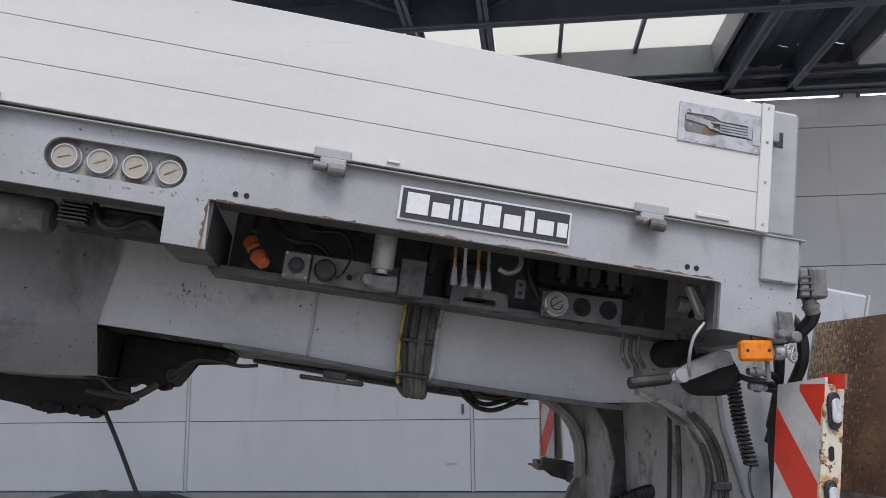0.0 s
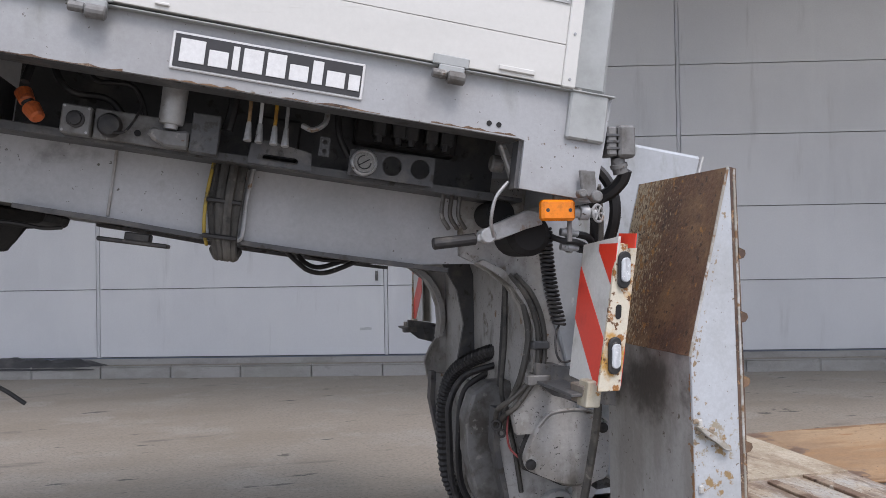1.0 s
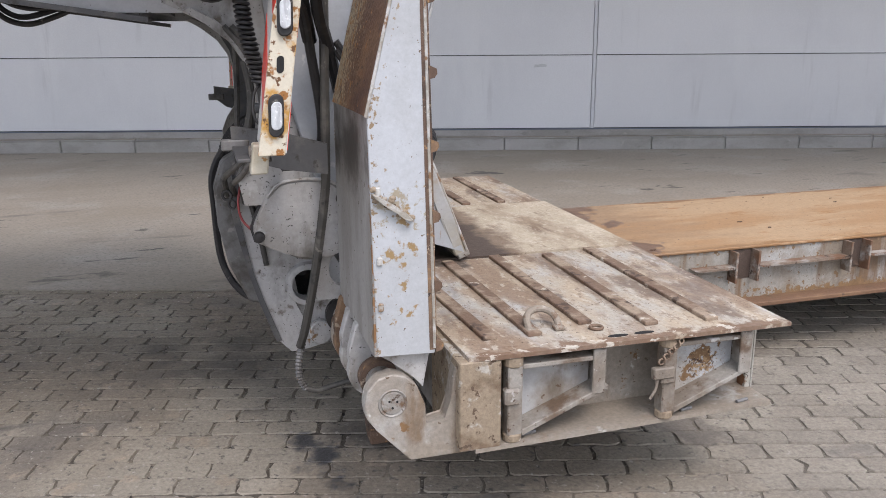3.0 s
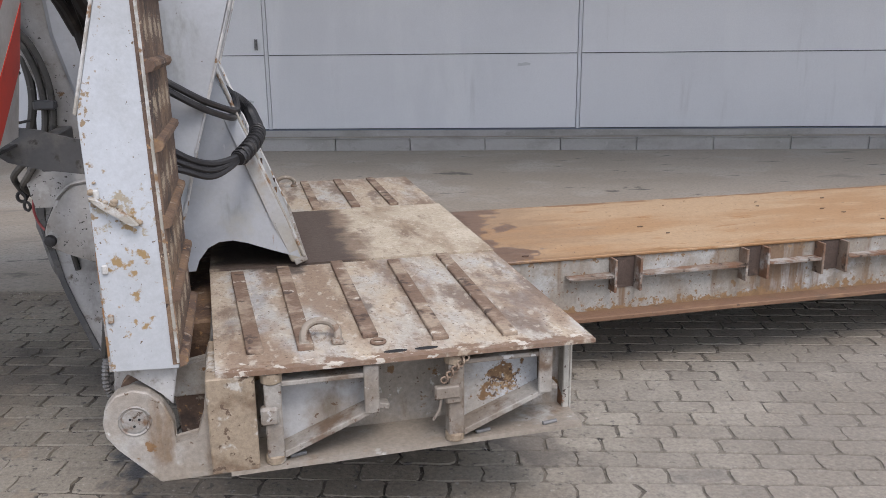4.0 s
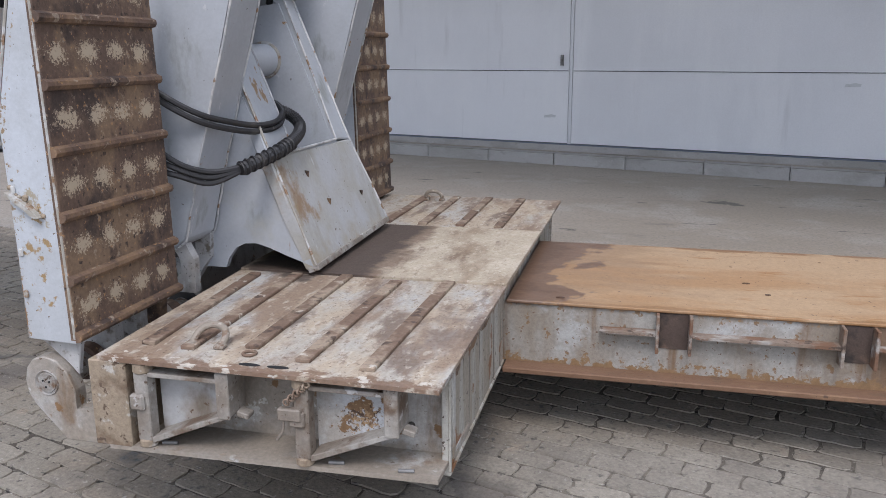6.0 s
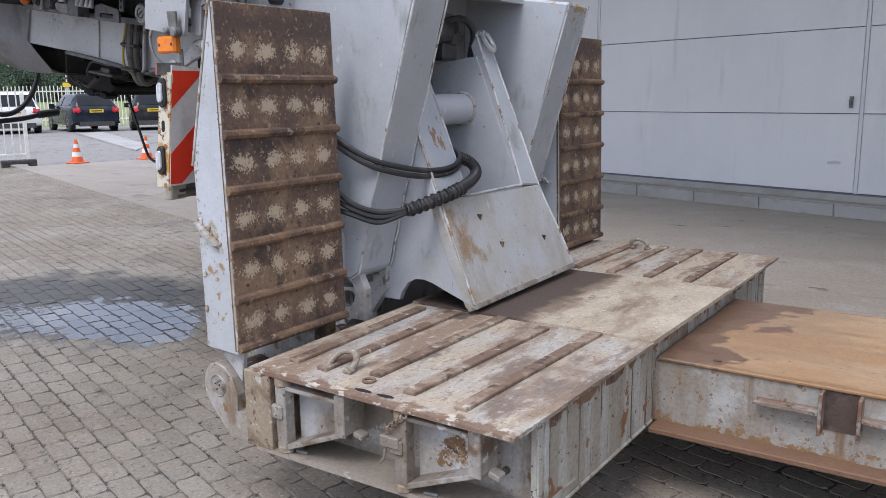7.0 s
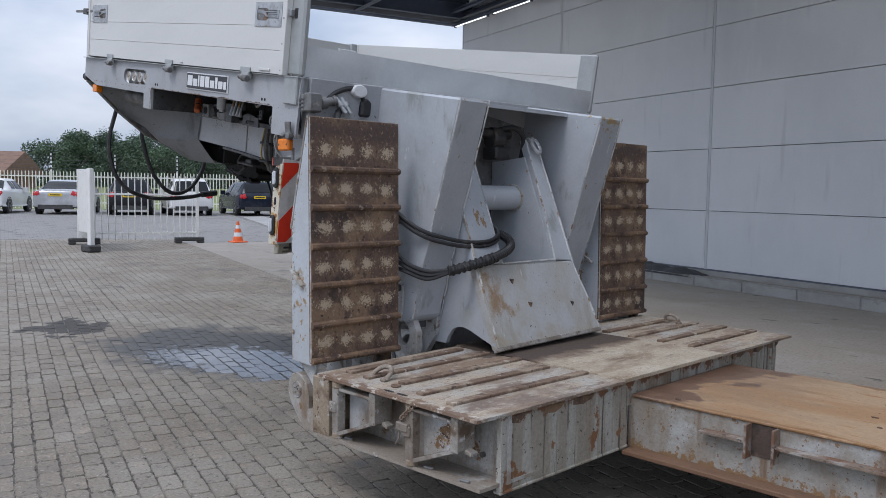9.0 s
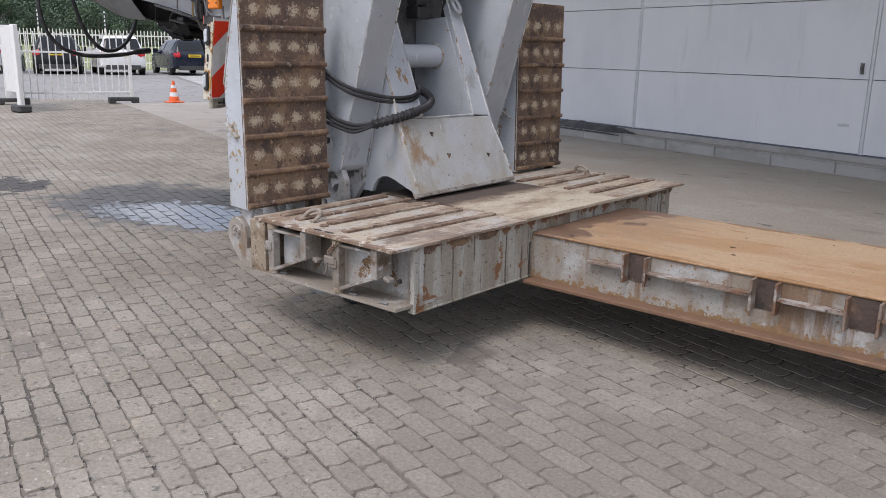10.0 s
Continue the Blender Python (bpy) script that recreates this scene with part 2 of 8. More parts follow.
sheet_grey = material("pale_grey_sheet", (0.58, 0.60, 0.61), 0.4, layers=(L((0.50, 0.52, 0.53), 3.0, 0.45, 0.7), L((0.36, 0.34, 0.30), 12.0, 0.66, 0.78)), bump=0.03, fleck=0.04)
bare_steel = material("bare_steel", (0.36, 0.37, 0.38), 0.4, metal=0.6, layers=(L((0.24, 0.24, 0.24), 14.0, 0.45, 0.7),), bump=0.06)
galvanised = material("galvanised_steel", (0.46, 0.475, 0.49), 0.45, metal=0.4, layers=(L((0.33, 0.33, 0.33), 14.0, 0.42, 0.66), L((0.24, 0.15, 0.085), 11.0, 0.60, 0.68), L((0.1, 0.085, 0.07), 33.0, 0.64, 0.70)), bump=0.08)
# Greasy steel; also darkens the bed floor and bay pipes in place of shade.
dark_steel = material("dark_greasy_and_shaded_steel", (0.035, 0.034, 0.035), 0.5, metal=0.2, layers=(L((0.085, 0.078, 0.068), 11.0, 0.5, 0.72), L((0.13, 0.12, 0.105), 28.0, 0.64, 0.70)), bump=0.15)
greasy = material("black_grease_coated_steel", (0.010, 0.0095, 0.010), 0.75, layers=(L((0.02, 0.018, 0.016), 14.0, 0.5, 0.66), L((0.04, 0.034, 0.028), 40.0, 0.64, 0.72)), bump=0.5, bump_scale=40)
worn_pin = material("worn_pin_steel", (0.30, 0.285, 0.265), 0.5, metal=0.25, layers=(L((0.40, 0.39, 0.37), 20.0, 0.5, 0.62), L((0.17, 0.105, 0.065), 16.0, 0.50, 0.62), L((0.08, 0.055, 0.04), 60.0, 0.58, 0.66)), bump=0.2, bump_scale=90)
dim_steel = material("dusty_machine_steel", (0.19, 0.19, 0.19), 0.55, metal=0.15, layers=(L((0.09, 0.083, 0.075), 8.0, 0.44, 0.64), L((0.28, 0.27, 0.255), 18.0, 0.60, 0.68), L((0.12, 0.07, 0.04), 25.0, 0.66, 0.70)), bump=0.12)
rubber = material("black_rubber", (0.022, 0.022, 0.024), 0.5, layers=(L((0.075, 0.07, 0.065), 9.0, 0.52, 0.74), L((0.15, 0.14, 0.125), 26.0, 0.66, 0.72)), bump=0.08)
grimy_rubber = material("grimy_rubber", (0.06, 0.058, 0.054), 0.6, layers=(L((0.12, 0.112, 0.10), 8.0, 0.48, 0.66), L((0.19, 0.18, 0.16), 24.0, 0.62, 0.70), L((0.03, 0.03, 0.03), 18.0, 0.56, 0.66)), bump=0.15)
black_gap = material("black_gap", (0.012, 0.012, 0.013), 0.8)
rust_face = material("rusty_ramp_steel", (0.108, 0.067, 0.047), 0.75, layers=(
    L((0.20, 0.125, 0.075), 5.0, 0.42, 0.62), L((0.055, 0.036, 0.029), 8.0, 0.52, 0.66), L((0.29, 0.235, 0.18), 24.0, 0.59, 0.67),
    L((0.28, 0.16, 0.075), 55.0, 0.60, 0.68)), bump=0.4, bump_scale=45, fleck=0.25)
rust_slope = material("rusty_slope_steel", (0.135, 0.075, 0.046), 0.7, layers=(
    L((0.20, 0.12, 0.065), 5.0, 0.4, 0.62), L((0.085, 0.052, 0.038), 7.0, 0.52, 0.68), L((0.40, 0.32, 0.21), 120.0, 0.44, 0.54, stretch=(1, 1, 0.5), at=(2.44, -0.80, 1.42), axes=(0, 0.85, 0.14), radius=0.09, detail=5),
    L((0.30, 0.15, 0.05), 30.0, 0.55, 0.64, at=(2.44, -0.85, 1.45), axes=(0, 0.25, 0.1), radius=0.04),
    L((0.06, 0.04, 0.03), 50.0, 0.60, 0.66)), bump=0.35, bump_scale=70, fleck=0.25)
ramp_face = material("rusty_ramp_face", (0.118, 0.076, 0.055), 0.78, layers=(
    L((0.205, 0.135, 0.085), 4.0, 0.44, 0.62, stretch=(1, 1.2, 0.7)), L((0.06, 0.041, 0.034), 7.0, 0.50, 0.66), L((0.085, 0.058, 0.048), 5.0, 0.42, 0.70, at=(2.53, 0, 1.80), across=(0, 0, 1), axes=(4, 4, 4), radius=0.42, ragged=0.6),
    L((0.26, 0.20, 0.145), 30.0, 0.60, 0.68), L((0.27, 0.155, 0.075), 60.0, 0.61, 0.68), L((0.05, 0.034, 0.028), 42.0, 0.60, 0.66)), bump=0.45, bump_scale=45, fleck=0.28)
# pale patches of grip paint in rows of four, the same on both ramps
rf_nodes, rf_links = ramp_face.node_tree.nodes, ramp_face.node_tree.links
rf_base = rf_nodes["Principled BSDF"].inputs["Base Color"]
rf_from = rf_base.links[0].from_socket
rf_co, rf_split, rf_join, rf_len = (rf_nodes.new("ShaderNode" + kind) for kind in ("TexCoord", "SeparateXYZ", "CombineXYZ", "VectorMath"))
rf_len.operation = "LENGTH"
rf_links.new(rf_co.outputs["Object"], rf_split.inputs[0])


def rf_math(kind, a, b=None, c=None):
    node = rf_nodes.new("ShaderNodeMath")
    node.operation = kind
    for k, v in enumerate((a, b, c)):
        if isinstance(v, (int, float)):
            node.inputs[k].default_value = v
        elif v is not None:
            rf_links.new(v, node.inputs[k])
    return node.outputs[0]


def rf_noise(scale, detail, fine=0.6):
    node = rf_nodes.new("ShaderNodeTexNoise")
    node.inputs["Scale"].default_value, node.inputs["Detail"].default_value, node.inputs["Roughness"].default_value = scale, detail, fine
    rf_links.new(rf_co.outputs["Object"], node.inputs["Vector"])
    return node.outputs["Fac"]


rf_sway = rf_math("MULTIPLY_ADD", rf_noise(5.0, 1.0), 0.05, -0.025)
rf_y = rf_math("MULTIPLY_ADD", rf_math("FRACT", rf_math("DIVIDE", rf_math("ADD", rf_split.outputs["Y"], 0.2665), 0.133)), 0.133, -0.0665)
rf_z = rf_math("MULTIPLY_ADD", rf_math("FRACT", rf_math("DIVIDE", rf_math("ADD", rf_split.outputs["Z"], -0.152), 0.1895)), 0.1895, -0.0948)
rf_links.new(rf_math("ADD", rf_y, rf_sway), rf_join.inputs[1]), rf_links.new(rf_math("MULTIPLY_ADD", rf_z, 1.45, rf_sway), rf_join.inputs[2])
rf_links.new(rf_join.outputs[0], rf_len.inputs[0])
# inside a patch the paint is speckled, thinning towards a ragged rim
rf_near = rf_math("MULTIPLY_ADD", rf_len.outputs["Value"], -9.0, 0.16)
rf_speck = rf_math("ADD", rf_math("MULTIPLY_ADD", rf_noise(110.0, 4.0, 0.75), 1.7, rf_near), rf_math("MULTIPLY", rf_noise(26.0, 2.0), 0.6))
rf_span = rf_nodes.new("ShaderNodeMapRange")
rf_span.interpolation_type = "SMOOTHSTEP"
rf_span.inputs["From Min"].default_value, rf_span.inputs["From Max"].default_value, rf_span.inputs["To Max"].default_value = 0.92, 1.08, 0.92
rf_links.new(rf_speck, rf_span.inputs["Value"])
rf_mix = rf_nodes.new("ShaderNodeMix")
rf_mix.data_type = "RGBA"
rf_mix.inputs[7].default_value = (0.46, 0.375, 0.27, 1)
rf_links.new(rf_span.outputs[0], rf_mix.inputs[0]), rf_links.new(rf_from, rf_mix.inputs[6]), rf_links.new(rf_mix.outputs[2], rf_base)
deck = material("worn_deck_steel", (0.385, 0.355, 0.31), 0.7, layers=(
    L((0.405, 0.41, 0.405), 2.6, 0.48, 0.64, stretch=(1.4, 0.6, 1), shift=(2, 5, 0)), L((0.40, 0.325, 0.24), 4.5, 0.42, 0.58, stretch=(1.3, 0.5, 1), most=0.9),
    L((0.235, 0.165, 0.115), 3.6, 0.46, 0.62, stretch=(1.6, 0.45, 1), shift=(0, 3, 0), most=0.9), L((0.14, 0.095, 0.07), 6.0, 0.53, 0.66, stretch=(1.3, 0.45, 1), most=0.8),
    L((0.355, 0.36, 0.352), 5.0, 0.46, 0.70, at=(2.74, -0.78, 0.635), axes=(2.2, 0.6, 0), radius=0.18, most=0.75),
    L((0.50, 0.455, 0.385), 36.0, 0.55, 0.66, stretch=(1, 0.45, 1), most=0.6), L((0.21, 0.15, 0.108), 48.0, 0.54, 0.65, stretch=(1, 0.5, 1), most=0.7), L((0.10, 0.066, 0.048), 90.0, 0.61, 0.68),
    L((0.165, 0.098, 0.062), 20.0, 0.50, 0.62, at=(3.0, -1.40, 0.63), across=(0, 1, 0), axes=(5, 5, 5), radius=0.20, most=0.85),
    L((0.50, 0.46, 0.40), 22.0, 0.60, 0.63, at=(3.45, -1.39, 0.63), across=(0, 1, 0), axes=(2.2, 2.2, 2.2), radius=0.06, stretch=(0.7, 1, 1)),
    L((0.16, 0.12, 0.098), 9.0, 0.48, 0.80, at=(3.60, -0.99, 0.63), axes=(1.5, 0.8, 0), radius=0.16, ragged=1.1, most=0.75),
    L((0.10, 0.072, 0.058), 11.0, 0.52, 0.70, at=(3.10, -0.98, 0.63), axes=(3.0, 1.1, 0), radius=0.14, most=0.7),
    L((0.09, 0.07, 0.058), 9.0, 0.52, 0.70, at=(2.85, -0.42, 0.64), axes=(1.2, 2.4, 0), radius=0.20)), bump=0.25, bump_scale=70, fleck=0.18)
deck_mid = material("gritty_middle_plate", (0.41, 0.35, 0.268), 0.8, layers=(
    L((0.47, 0.41, 0.325), 6.0, 0.46, 0.62, stretch=(1, 0.7, 1)), L((0.28, 0.215, 0.152), 3.0, 0.47, 0.64, stretch=(1.4, 0.6, 1)), L((0.17, 0.118, 0.082), 7.0, 0.55, 0.70, stretch=(1.6, 0.5, 1), most=0.85),
    L((0.53, 0.475, 0.39), 46.0, 0.55, 0.68, stretch=(1, 0.6, 1), most=0.55), L((0.15, 0.105, 0.072), 70.0, 0.58, 0.68, most=0.7),
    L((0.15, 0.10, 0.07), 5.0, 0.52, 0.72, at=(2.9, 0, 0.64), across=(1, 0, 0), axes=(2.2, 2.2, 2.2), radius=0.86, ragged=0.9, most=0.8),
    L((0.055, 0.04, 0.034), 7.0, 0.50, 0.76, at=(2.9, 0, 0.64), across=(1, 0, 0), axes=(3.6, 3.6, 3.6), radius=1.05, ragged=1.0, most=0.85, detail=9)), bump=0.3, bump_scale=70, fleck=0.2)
deck_bar = material("rusty_deck_bar", (0.165, 0.108, 0.076), 0.75, layers=(
    L((0.30, 0.235, 0.175), 7.0, 0.46, 0.60), L((0.46, 0.42, 0.36), 14.0, 0.63, 0.66), L((0.07, 0.046, 0.034), 16.0, 0.55, 0.66)), bump=0.35, bump_scale=60, fleck=0.25)
ring_steel = material("worn_ring_steel", (0.25, 0.215, 0.175), 0.7, layers=(L((0.36, 0.325, 0.28), 30.0, 0.54, 0.62), L((0.17, 0.115, 0.08), 22.0, 0.52, 0.62)), bump=0.3, bump_scale=90)
deck_side = material("dirty_deck_side", (0.405, 0.40, 0.385), 0.55, layers=(
    L((0.285, 0.255, 0.22), 3.2, 0.39, 0.56), L((0.195, 0.14, 0.095), 6.0, 0.51, 0.64, stretch=(1, 1, 0.25)), L((0.52, 0.52, 0.50), 11.0, 0.62, 0.66),
    L((0.2, 0.115, 0.055), 12.0, 0.615, 0.65), L((0.11, 0.072, 0.045), 40.0, 0.64, 0.68),
    L((0.27, 0.235, 0.195), 9.0, 0.48, 0.66, at=(3.0, -1.3, 0.345), across=(0, 0, 1), axes=(3, 3, 3), radius=0.13)), bump=0.18, fleck=0.22)
grime_steel = material("grimy_angle_steel", (0.31, 0.295, 0.27), 0.6, layers=(L((0.20, 0.17, 0.14), 5.0, 0.38, 0.58), L((0.13, 0.088, 0.06), 8.0, 0.50, 0.64), L((0.46, 0.455, 0.445), 14.0, 0.62, 0.67), L((0.10, 0.065, 0.045), 50.0, 0.62, 0.67)), bump=0.2, fleck=0.2)
bracket_web = material("bracket_web_paint", (0.40, 0.405, 0.41), 0.55, layers=(L((0.27, 0.24, 0.205), 5.0, 0.42, 0.62), L((0.15, 0.12, 0.09), 7.0, 0.52, 0.68, stretch=(1, 1, 0.5)), L((0.12, 0.075, 0.045), 45.0, 0.65, 0.68)), bump=0.06, fleck=0.1)
rusted_web = material("rust_patched_web_paint", (0.43, 0.445, 0.46), 0.55, layers=(L((0.33, 0.31, 0.28), 5.0, 0.48, 0.66), L((0.16, 0.12, 0.09), 9.0, 0.60, 0.70), L((0.12, 0.075, 0.045), 45.0, 0.65, 0.68),
    L((0.175, 0.105, 0.055), 26.0, 0.50, 0.56, at=(3.462, -1.31, 0.508), axes=(3.0, 0, 3.4), radius=0.19, ragged=0.9, rough=0.9), L((0.19, 0.115, 0.06), 34.0, 0.50, 0.56, at=(3.395, -1.31, 0.452), axes=(3.2, 0, 5.5), radius=0.18, ragged=0.9, rough=0.9),
    L((0.30, 0.20, 0.11), 95.0, 0.56, 0.62, at=(3.45, -1.31, 0.49), axes=(2.0, 0, 2.6), radius=0.10), L((0.075, 0.045, 0.03), 80.0, 0.58, 0.64, at=(3.45, -1.31, 0.49), axes=(2.0, 0, 2.6), radius=0.10)), bump=0.15, fleck=0.2)
deck_end = material("streaked_deck_end", (0.29, 0.262, 0.216), 0.6, layers=(
    L((0.37, 0.36, 0.325), 6.0, 0.47, 0.57, stretch=(1, 1.6, 0.12)), L((0.19, 0.14, 0.09), 5.0, 0.52, 0.66, stretch=(1, 1.6, 0.08), most=0.75),
    L((0.085, 0.07, 0.06), 13.0, 0.575, 0.64, stretch=(1, 2.0, 0.06), shift=(3, 1, 0)), L((0.2, 0.095, 0.045), 8.0, 0.59, 0.63), L((0.07, 0.05, 0.04), 45.0, 0.63, 0.67),
    L((0.17, 0.085, 0.045), 12.0, 0.51, 0.58, at=(3.69, 0, 0.61), across=(0, 0, 1), axes=(5, 5, 5), radius=0.09)), bump=0.18, fleck=0.22)
dusty_end = material("dusty_block_paint", (0.27, 0.215, 0.155), 0.75, layers=(
    L((0.40, 0.375, 0.335), 12.0, 0.55, 0.62), L((0.155, 0.105, 0.068), 8.0, 0.5, 0.64), L((0.1, 0.066, 0.045), 40.0, 0.60, 0.65)), bump=0.3, fleck=0.25)
beam_top = material("rust_stained_beam_top", (0.395, 0.272, 0.165), 0.6, layers=(
    L((0.345, 0.205, 0.105), 1.4, 0.46, 0.60, stretch=(0.4, 1.8, 1)), L((0.45, 0.325, 0.205), 1.8, 0.55, 0.68, stretch=(0.4, 1.6, 1), shift=(5, 2, 0)),
    L((0.27, 0.155, 0.08), 3.2, 0.62, 0.72, stretch=(0.3, 3.0, 1)), L((0.31, 0.165, 0.07), 7.0, 0.60, 0.68, stretch=(0.5, 2, 1), shift=(1, 7, 0)), L((0.12, 0.07, 0.045), 44.0, 0.655, 0.69),
    L((0.23, 0.125, 0.06), 9.0, 0.50, 0.60, at=(5, 0.72, 0.557), across=(0, 1, 0), axes=(4, 4, 4), radius=0.12, stretch=(0.4, 1, 1)),
    L((0.26, 0.14, 0.06), 9.0, 0.50, 0.60, at=(5, -0.31, 0.557), across=(0, 1, 0), axes=(5, 5, 5), radius=0.10, stretch=(0.4, 1, 1)),
    L((0.27, 0.178, 0.11), 5.0, 0.46, 0.72, at=(4.0, 0.3, 0.555), radius=0.30, axes=(0.55, 0.35, 0), ragged=0.9, most=0.7, stretch=(0.6, 1.4, 1), detail=9),
    L((0.165, 0.10, 0.066), 4.0, 0.52, 0.56, at=(3.70, 0.5, 0.555), radius=0.40, axes=(1.35, 0.30, 0), ragged=1.0, rough=0.4, detail=9),
    L((0.12, 0.07, 0.045), 4.0, 0.60, 0.70, at=(3.70, 0.5, 0.555), radius=0.36, axes=(1.5, 0.30, 0), ragged=1.0, detail=9)), bump=0.16, bump_scale=30, fleck=0.16)
beam_side = material("stained_beam_web", (0.315, 0.305, 0.28), 0.6, layers=(
    L((0.23, 0.195, 0.155), 3.4, 0.42, 0.60, stretch=(1, 1, 0.4)), L((0.36, 0.36, 0.35), 5.0, 0.56, 0.66, stretch=(0.7, 1, 1), shift=(4, 0, 2)), L((0.17, 0.11, 0.068), 7.0, 0.53, 0.66, stretch=(1.3, 1, 0.12)),
    L((0.20, 0.125, 0.068), 26.0, 0.605, 0.65), L((0.12, 0.075, 0.05), 60.0, 0.63, 0.67),
    L((0.22, 0.135, 0.068), 38.0, 0.51, 0.60, at=(5, -0.3, 0.30), across=(0, 0, 1), axes=(5, 5, 5), radius=0.14),
    L((0.25, 0.16, 0.09), 30.0, 0.51, 0.62, at=(5, -0.3, 0.545), across=(0, 0, 1), axes=(7, 7, 7), radius=0.08)), bump=0.18, fleck=0.2)
beam_flange = material("rusty_beam_flange", (0.165, 0.092, 0.054), 0.8, layers=(
    L((0.26, 0.155, 0.085), 6.0, 0.50, 0.66, stretch=(0.4, 1, 1)), L((0.13, 0.08, 0.05), 9.0, 0.54, 0.68), L((0.10, 0.06, 0.04), 60.0, 0.6, 0.68)), bump=0.4, bump_scale=70)
rail_rust = material("rusty_rail_steel", (0.20, 0.15, 0.115), 0.7, layers=(L((0.32, 0.30, 0.275), 6.0, 0.52, 0.60, stretch=(0.5, 1, 1)), L((0.16, 0.085, 0.05), 9.0, 0.46, 0.60), L((0.07, 0.048, 0.036), 24.0, 0.58, 0.66)), bump=0.25, fleck=0.2)
pocket_dark = material("dark_pocket_rust", (0.075, 0.052, 0.042), 0.8, layers=(L((0.15, 0.10, 0.07), 9.0, 0.52, 0.66), L((0.03, 0.024, 0.021), 6.0, 0.48, 0.62)), bump=0.3, fleck=0.2)
red = material("red_reflector", (0.74, 0.05, 0.022), 0.35, layers=(L((0.62, 0.04, 0.02), 8.0, 0.5, 0.7), L((0.3, 0.06, 0.04), 30.0, 0.66, 0.72)), fleck=0.05)
white_refl = material("white_reflector", (0.62, 0.62, 0.6), 0.4, layers=(L((0.45, 0.44, 0.41), 7.0, 0.5, 0.75),), bump=0.03)
rust_white = material("rusting_white_paint", (0.60, 0.56, 0.46), 0.6, layers=(
    L((0.50, 0.27, 0.06), 9.0, 0.46, 0.58), L((0.30, 0.13, 0.035), 26.0, 0.55, 0.62), L((0.13, 0.06, 0.025), 40.0, 0.60, 0.65)), bump=0.12)
weld = material("rusty_weld", (0.33, 0.31, 0.27), 0.6, layers=(L((0.48, 0.48, 0.47), 12.0, 0.50, 0.6), L((0.22, 0.13, 0.07), 16.0, 0.55, 0.62)), bump=0.3, bump_scale=120)
chipped_edge = material("chipped_pale_edge", (0.52, 0.52, 0.51), 0.6, layers=(L((0.36, 0.37, 0.38), 9.0, 0.46, 0.56), L((0.22, 0.14, 0.08), 18.0, 0.58, 0.63)), bump=0.2)
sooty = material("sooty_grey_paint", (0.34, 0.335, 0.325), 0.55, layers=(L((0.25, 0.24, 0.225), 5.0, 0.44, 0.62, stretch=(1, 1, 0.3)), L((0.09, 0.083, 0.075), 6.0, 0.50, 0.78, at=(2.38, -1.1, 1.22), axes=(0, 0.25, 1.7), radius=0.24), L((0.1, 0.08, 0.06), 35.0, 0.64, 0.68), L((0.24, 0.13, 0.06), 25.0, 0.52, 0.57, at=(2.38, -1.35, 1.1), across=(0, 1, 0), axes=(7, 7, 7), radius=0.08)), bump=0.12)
cream_paint = material("dirty_cream_paint", (0.46, 0.43, 0.35), 0.55, layers=(L((0.36, 0.32, 0.24), 9.0, 0.46, 0.64), L((0.30, 0.16, 0.05), 26.0, 0.62, 0.68)), bump=0.08)
amber = material("amber_plastic", (0.8, 0.22, 0.008), 0.25, layers=(L((0.62, 0.17, 0.01), 40.0, 0.5, 0.7),))
orange = material("orange_cover", (0.50, 0.115, 0.03), 0.55, layers=(L((0.24, 0.06, 0.025), 30.0, 0.48, 0.64),), bump=0.1)
# Dark grey that holds the control bay's shade; also used for dark brackets.
dark_and_shaded = material("dark_and_shaded_paint", (0.075, 0.077, 0.082), 0.5, layers=(L((0.13, 0.125, 0.12), 9.0, 0.5, 0.68), L((0.04, 0.036, 0.033), 22.0, 0.56, 0.66)), bump=0.1)
yellow = material("yellow_cable", (0.42, 0.30, 0.05), 0.5, layers=(L((0.12, 0.10, 0.05), 20.0, 0.48, 0.62),))
red_cable = material("red_cable", (0.27, 0.055, 0.055), 0.5)
lens = material("clear_lamp_lens", (0.55, 0.58, 0.61), 0.12, layers=(L((0.40, 0.42, 0.45), 40.0, 0.44, 0.60, stretch=(2, 1, 0.3)), L((0.70, 0.72, 0.74), 90.0, 0.58, 0.64)))
dial = material("yellowed_dial", (0.38, 0.35, 0.295), 0.4, layers=(L((0.29, 0.26, 0.21), 60.0, 0.5, 0.7),))
dial_grey = material("grey_dial", (0.20, 0.195, 0.185), 0.35, layers=(L((0.28, 0.27, 0.25), 120.0, 0.55, 0.62), L((0.10, 0.10, 0.10), 70.0, 0.58, 0.66)))
chrome = material("dull_chrome", (0.55, 0.55, 0.55), 0.3, metal=0.85)
sign_black = material("black_sign", (0.03, 0.03, 0.034), 0.45)
sign_white = material("white_sign", (0.68, 0.69, 0.7), 0.5)
wall_panel = material("grey_wall_panel", (0.645, 0.66, 0.685), 0.45, layers=(
    L((0.585, 0.60, 0.625), 0.35, 0.4, 0.65), L((0.655, 0.67, 0.69), 1.3, 0.5, 0.7, stretch=(1, 1, 0.2)), L((0.54, 0.55, 0.57), 3.0, 0.60, 0.75, stretch=(1.5, 1.5, 0.15))), vary=0.025, bump=0.01, fleck=0.05)
wall_core = material("dark_panel_joint", (0.07, 0.075, 0.085), 0.6)
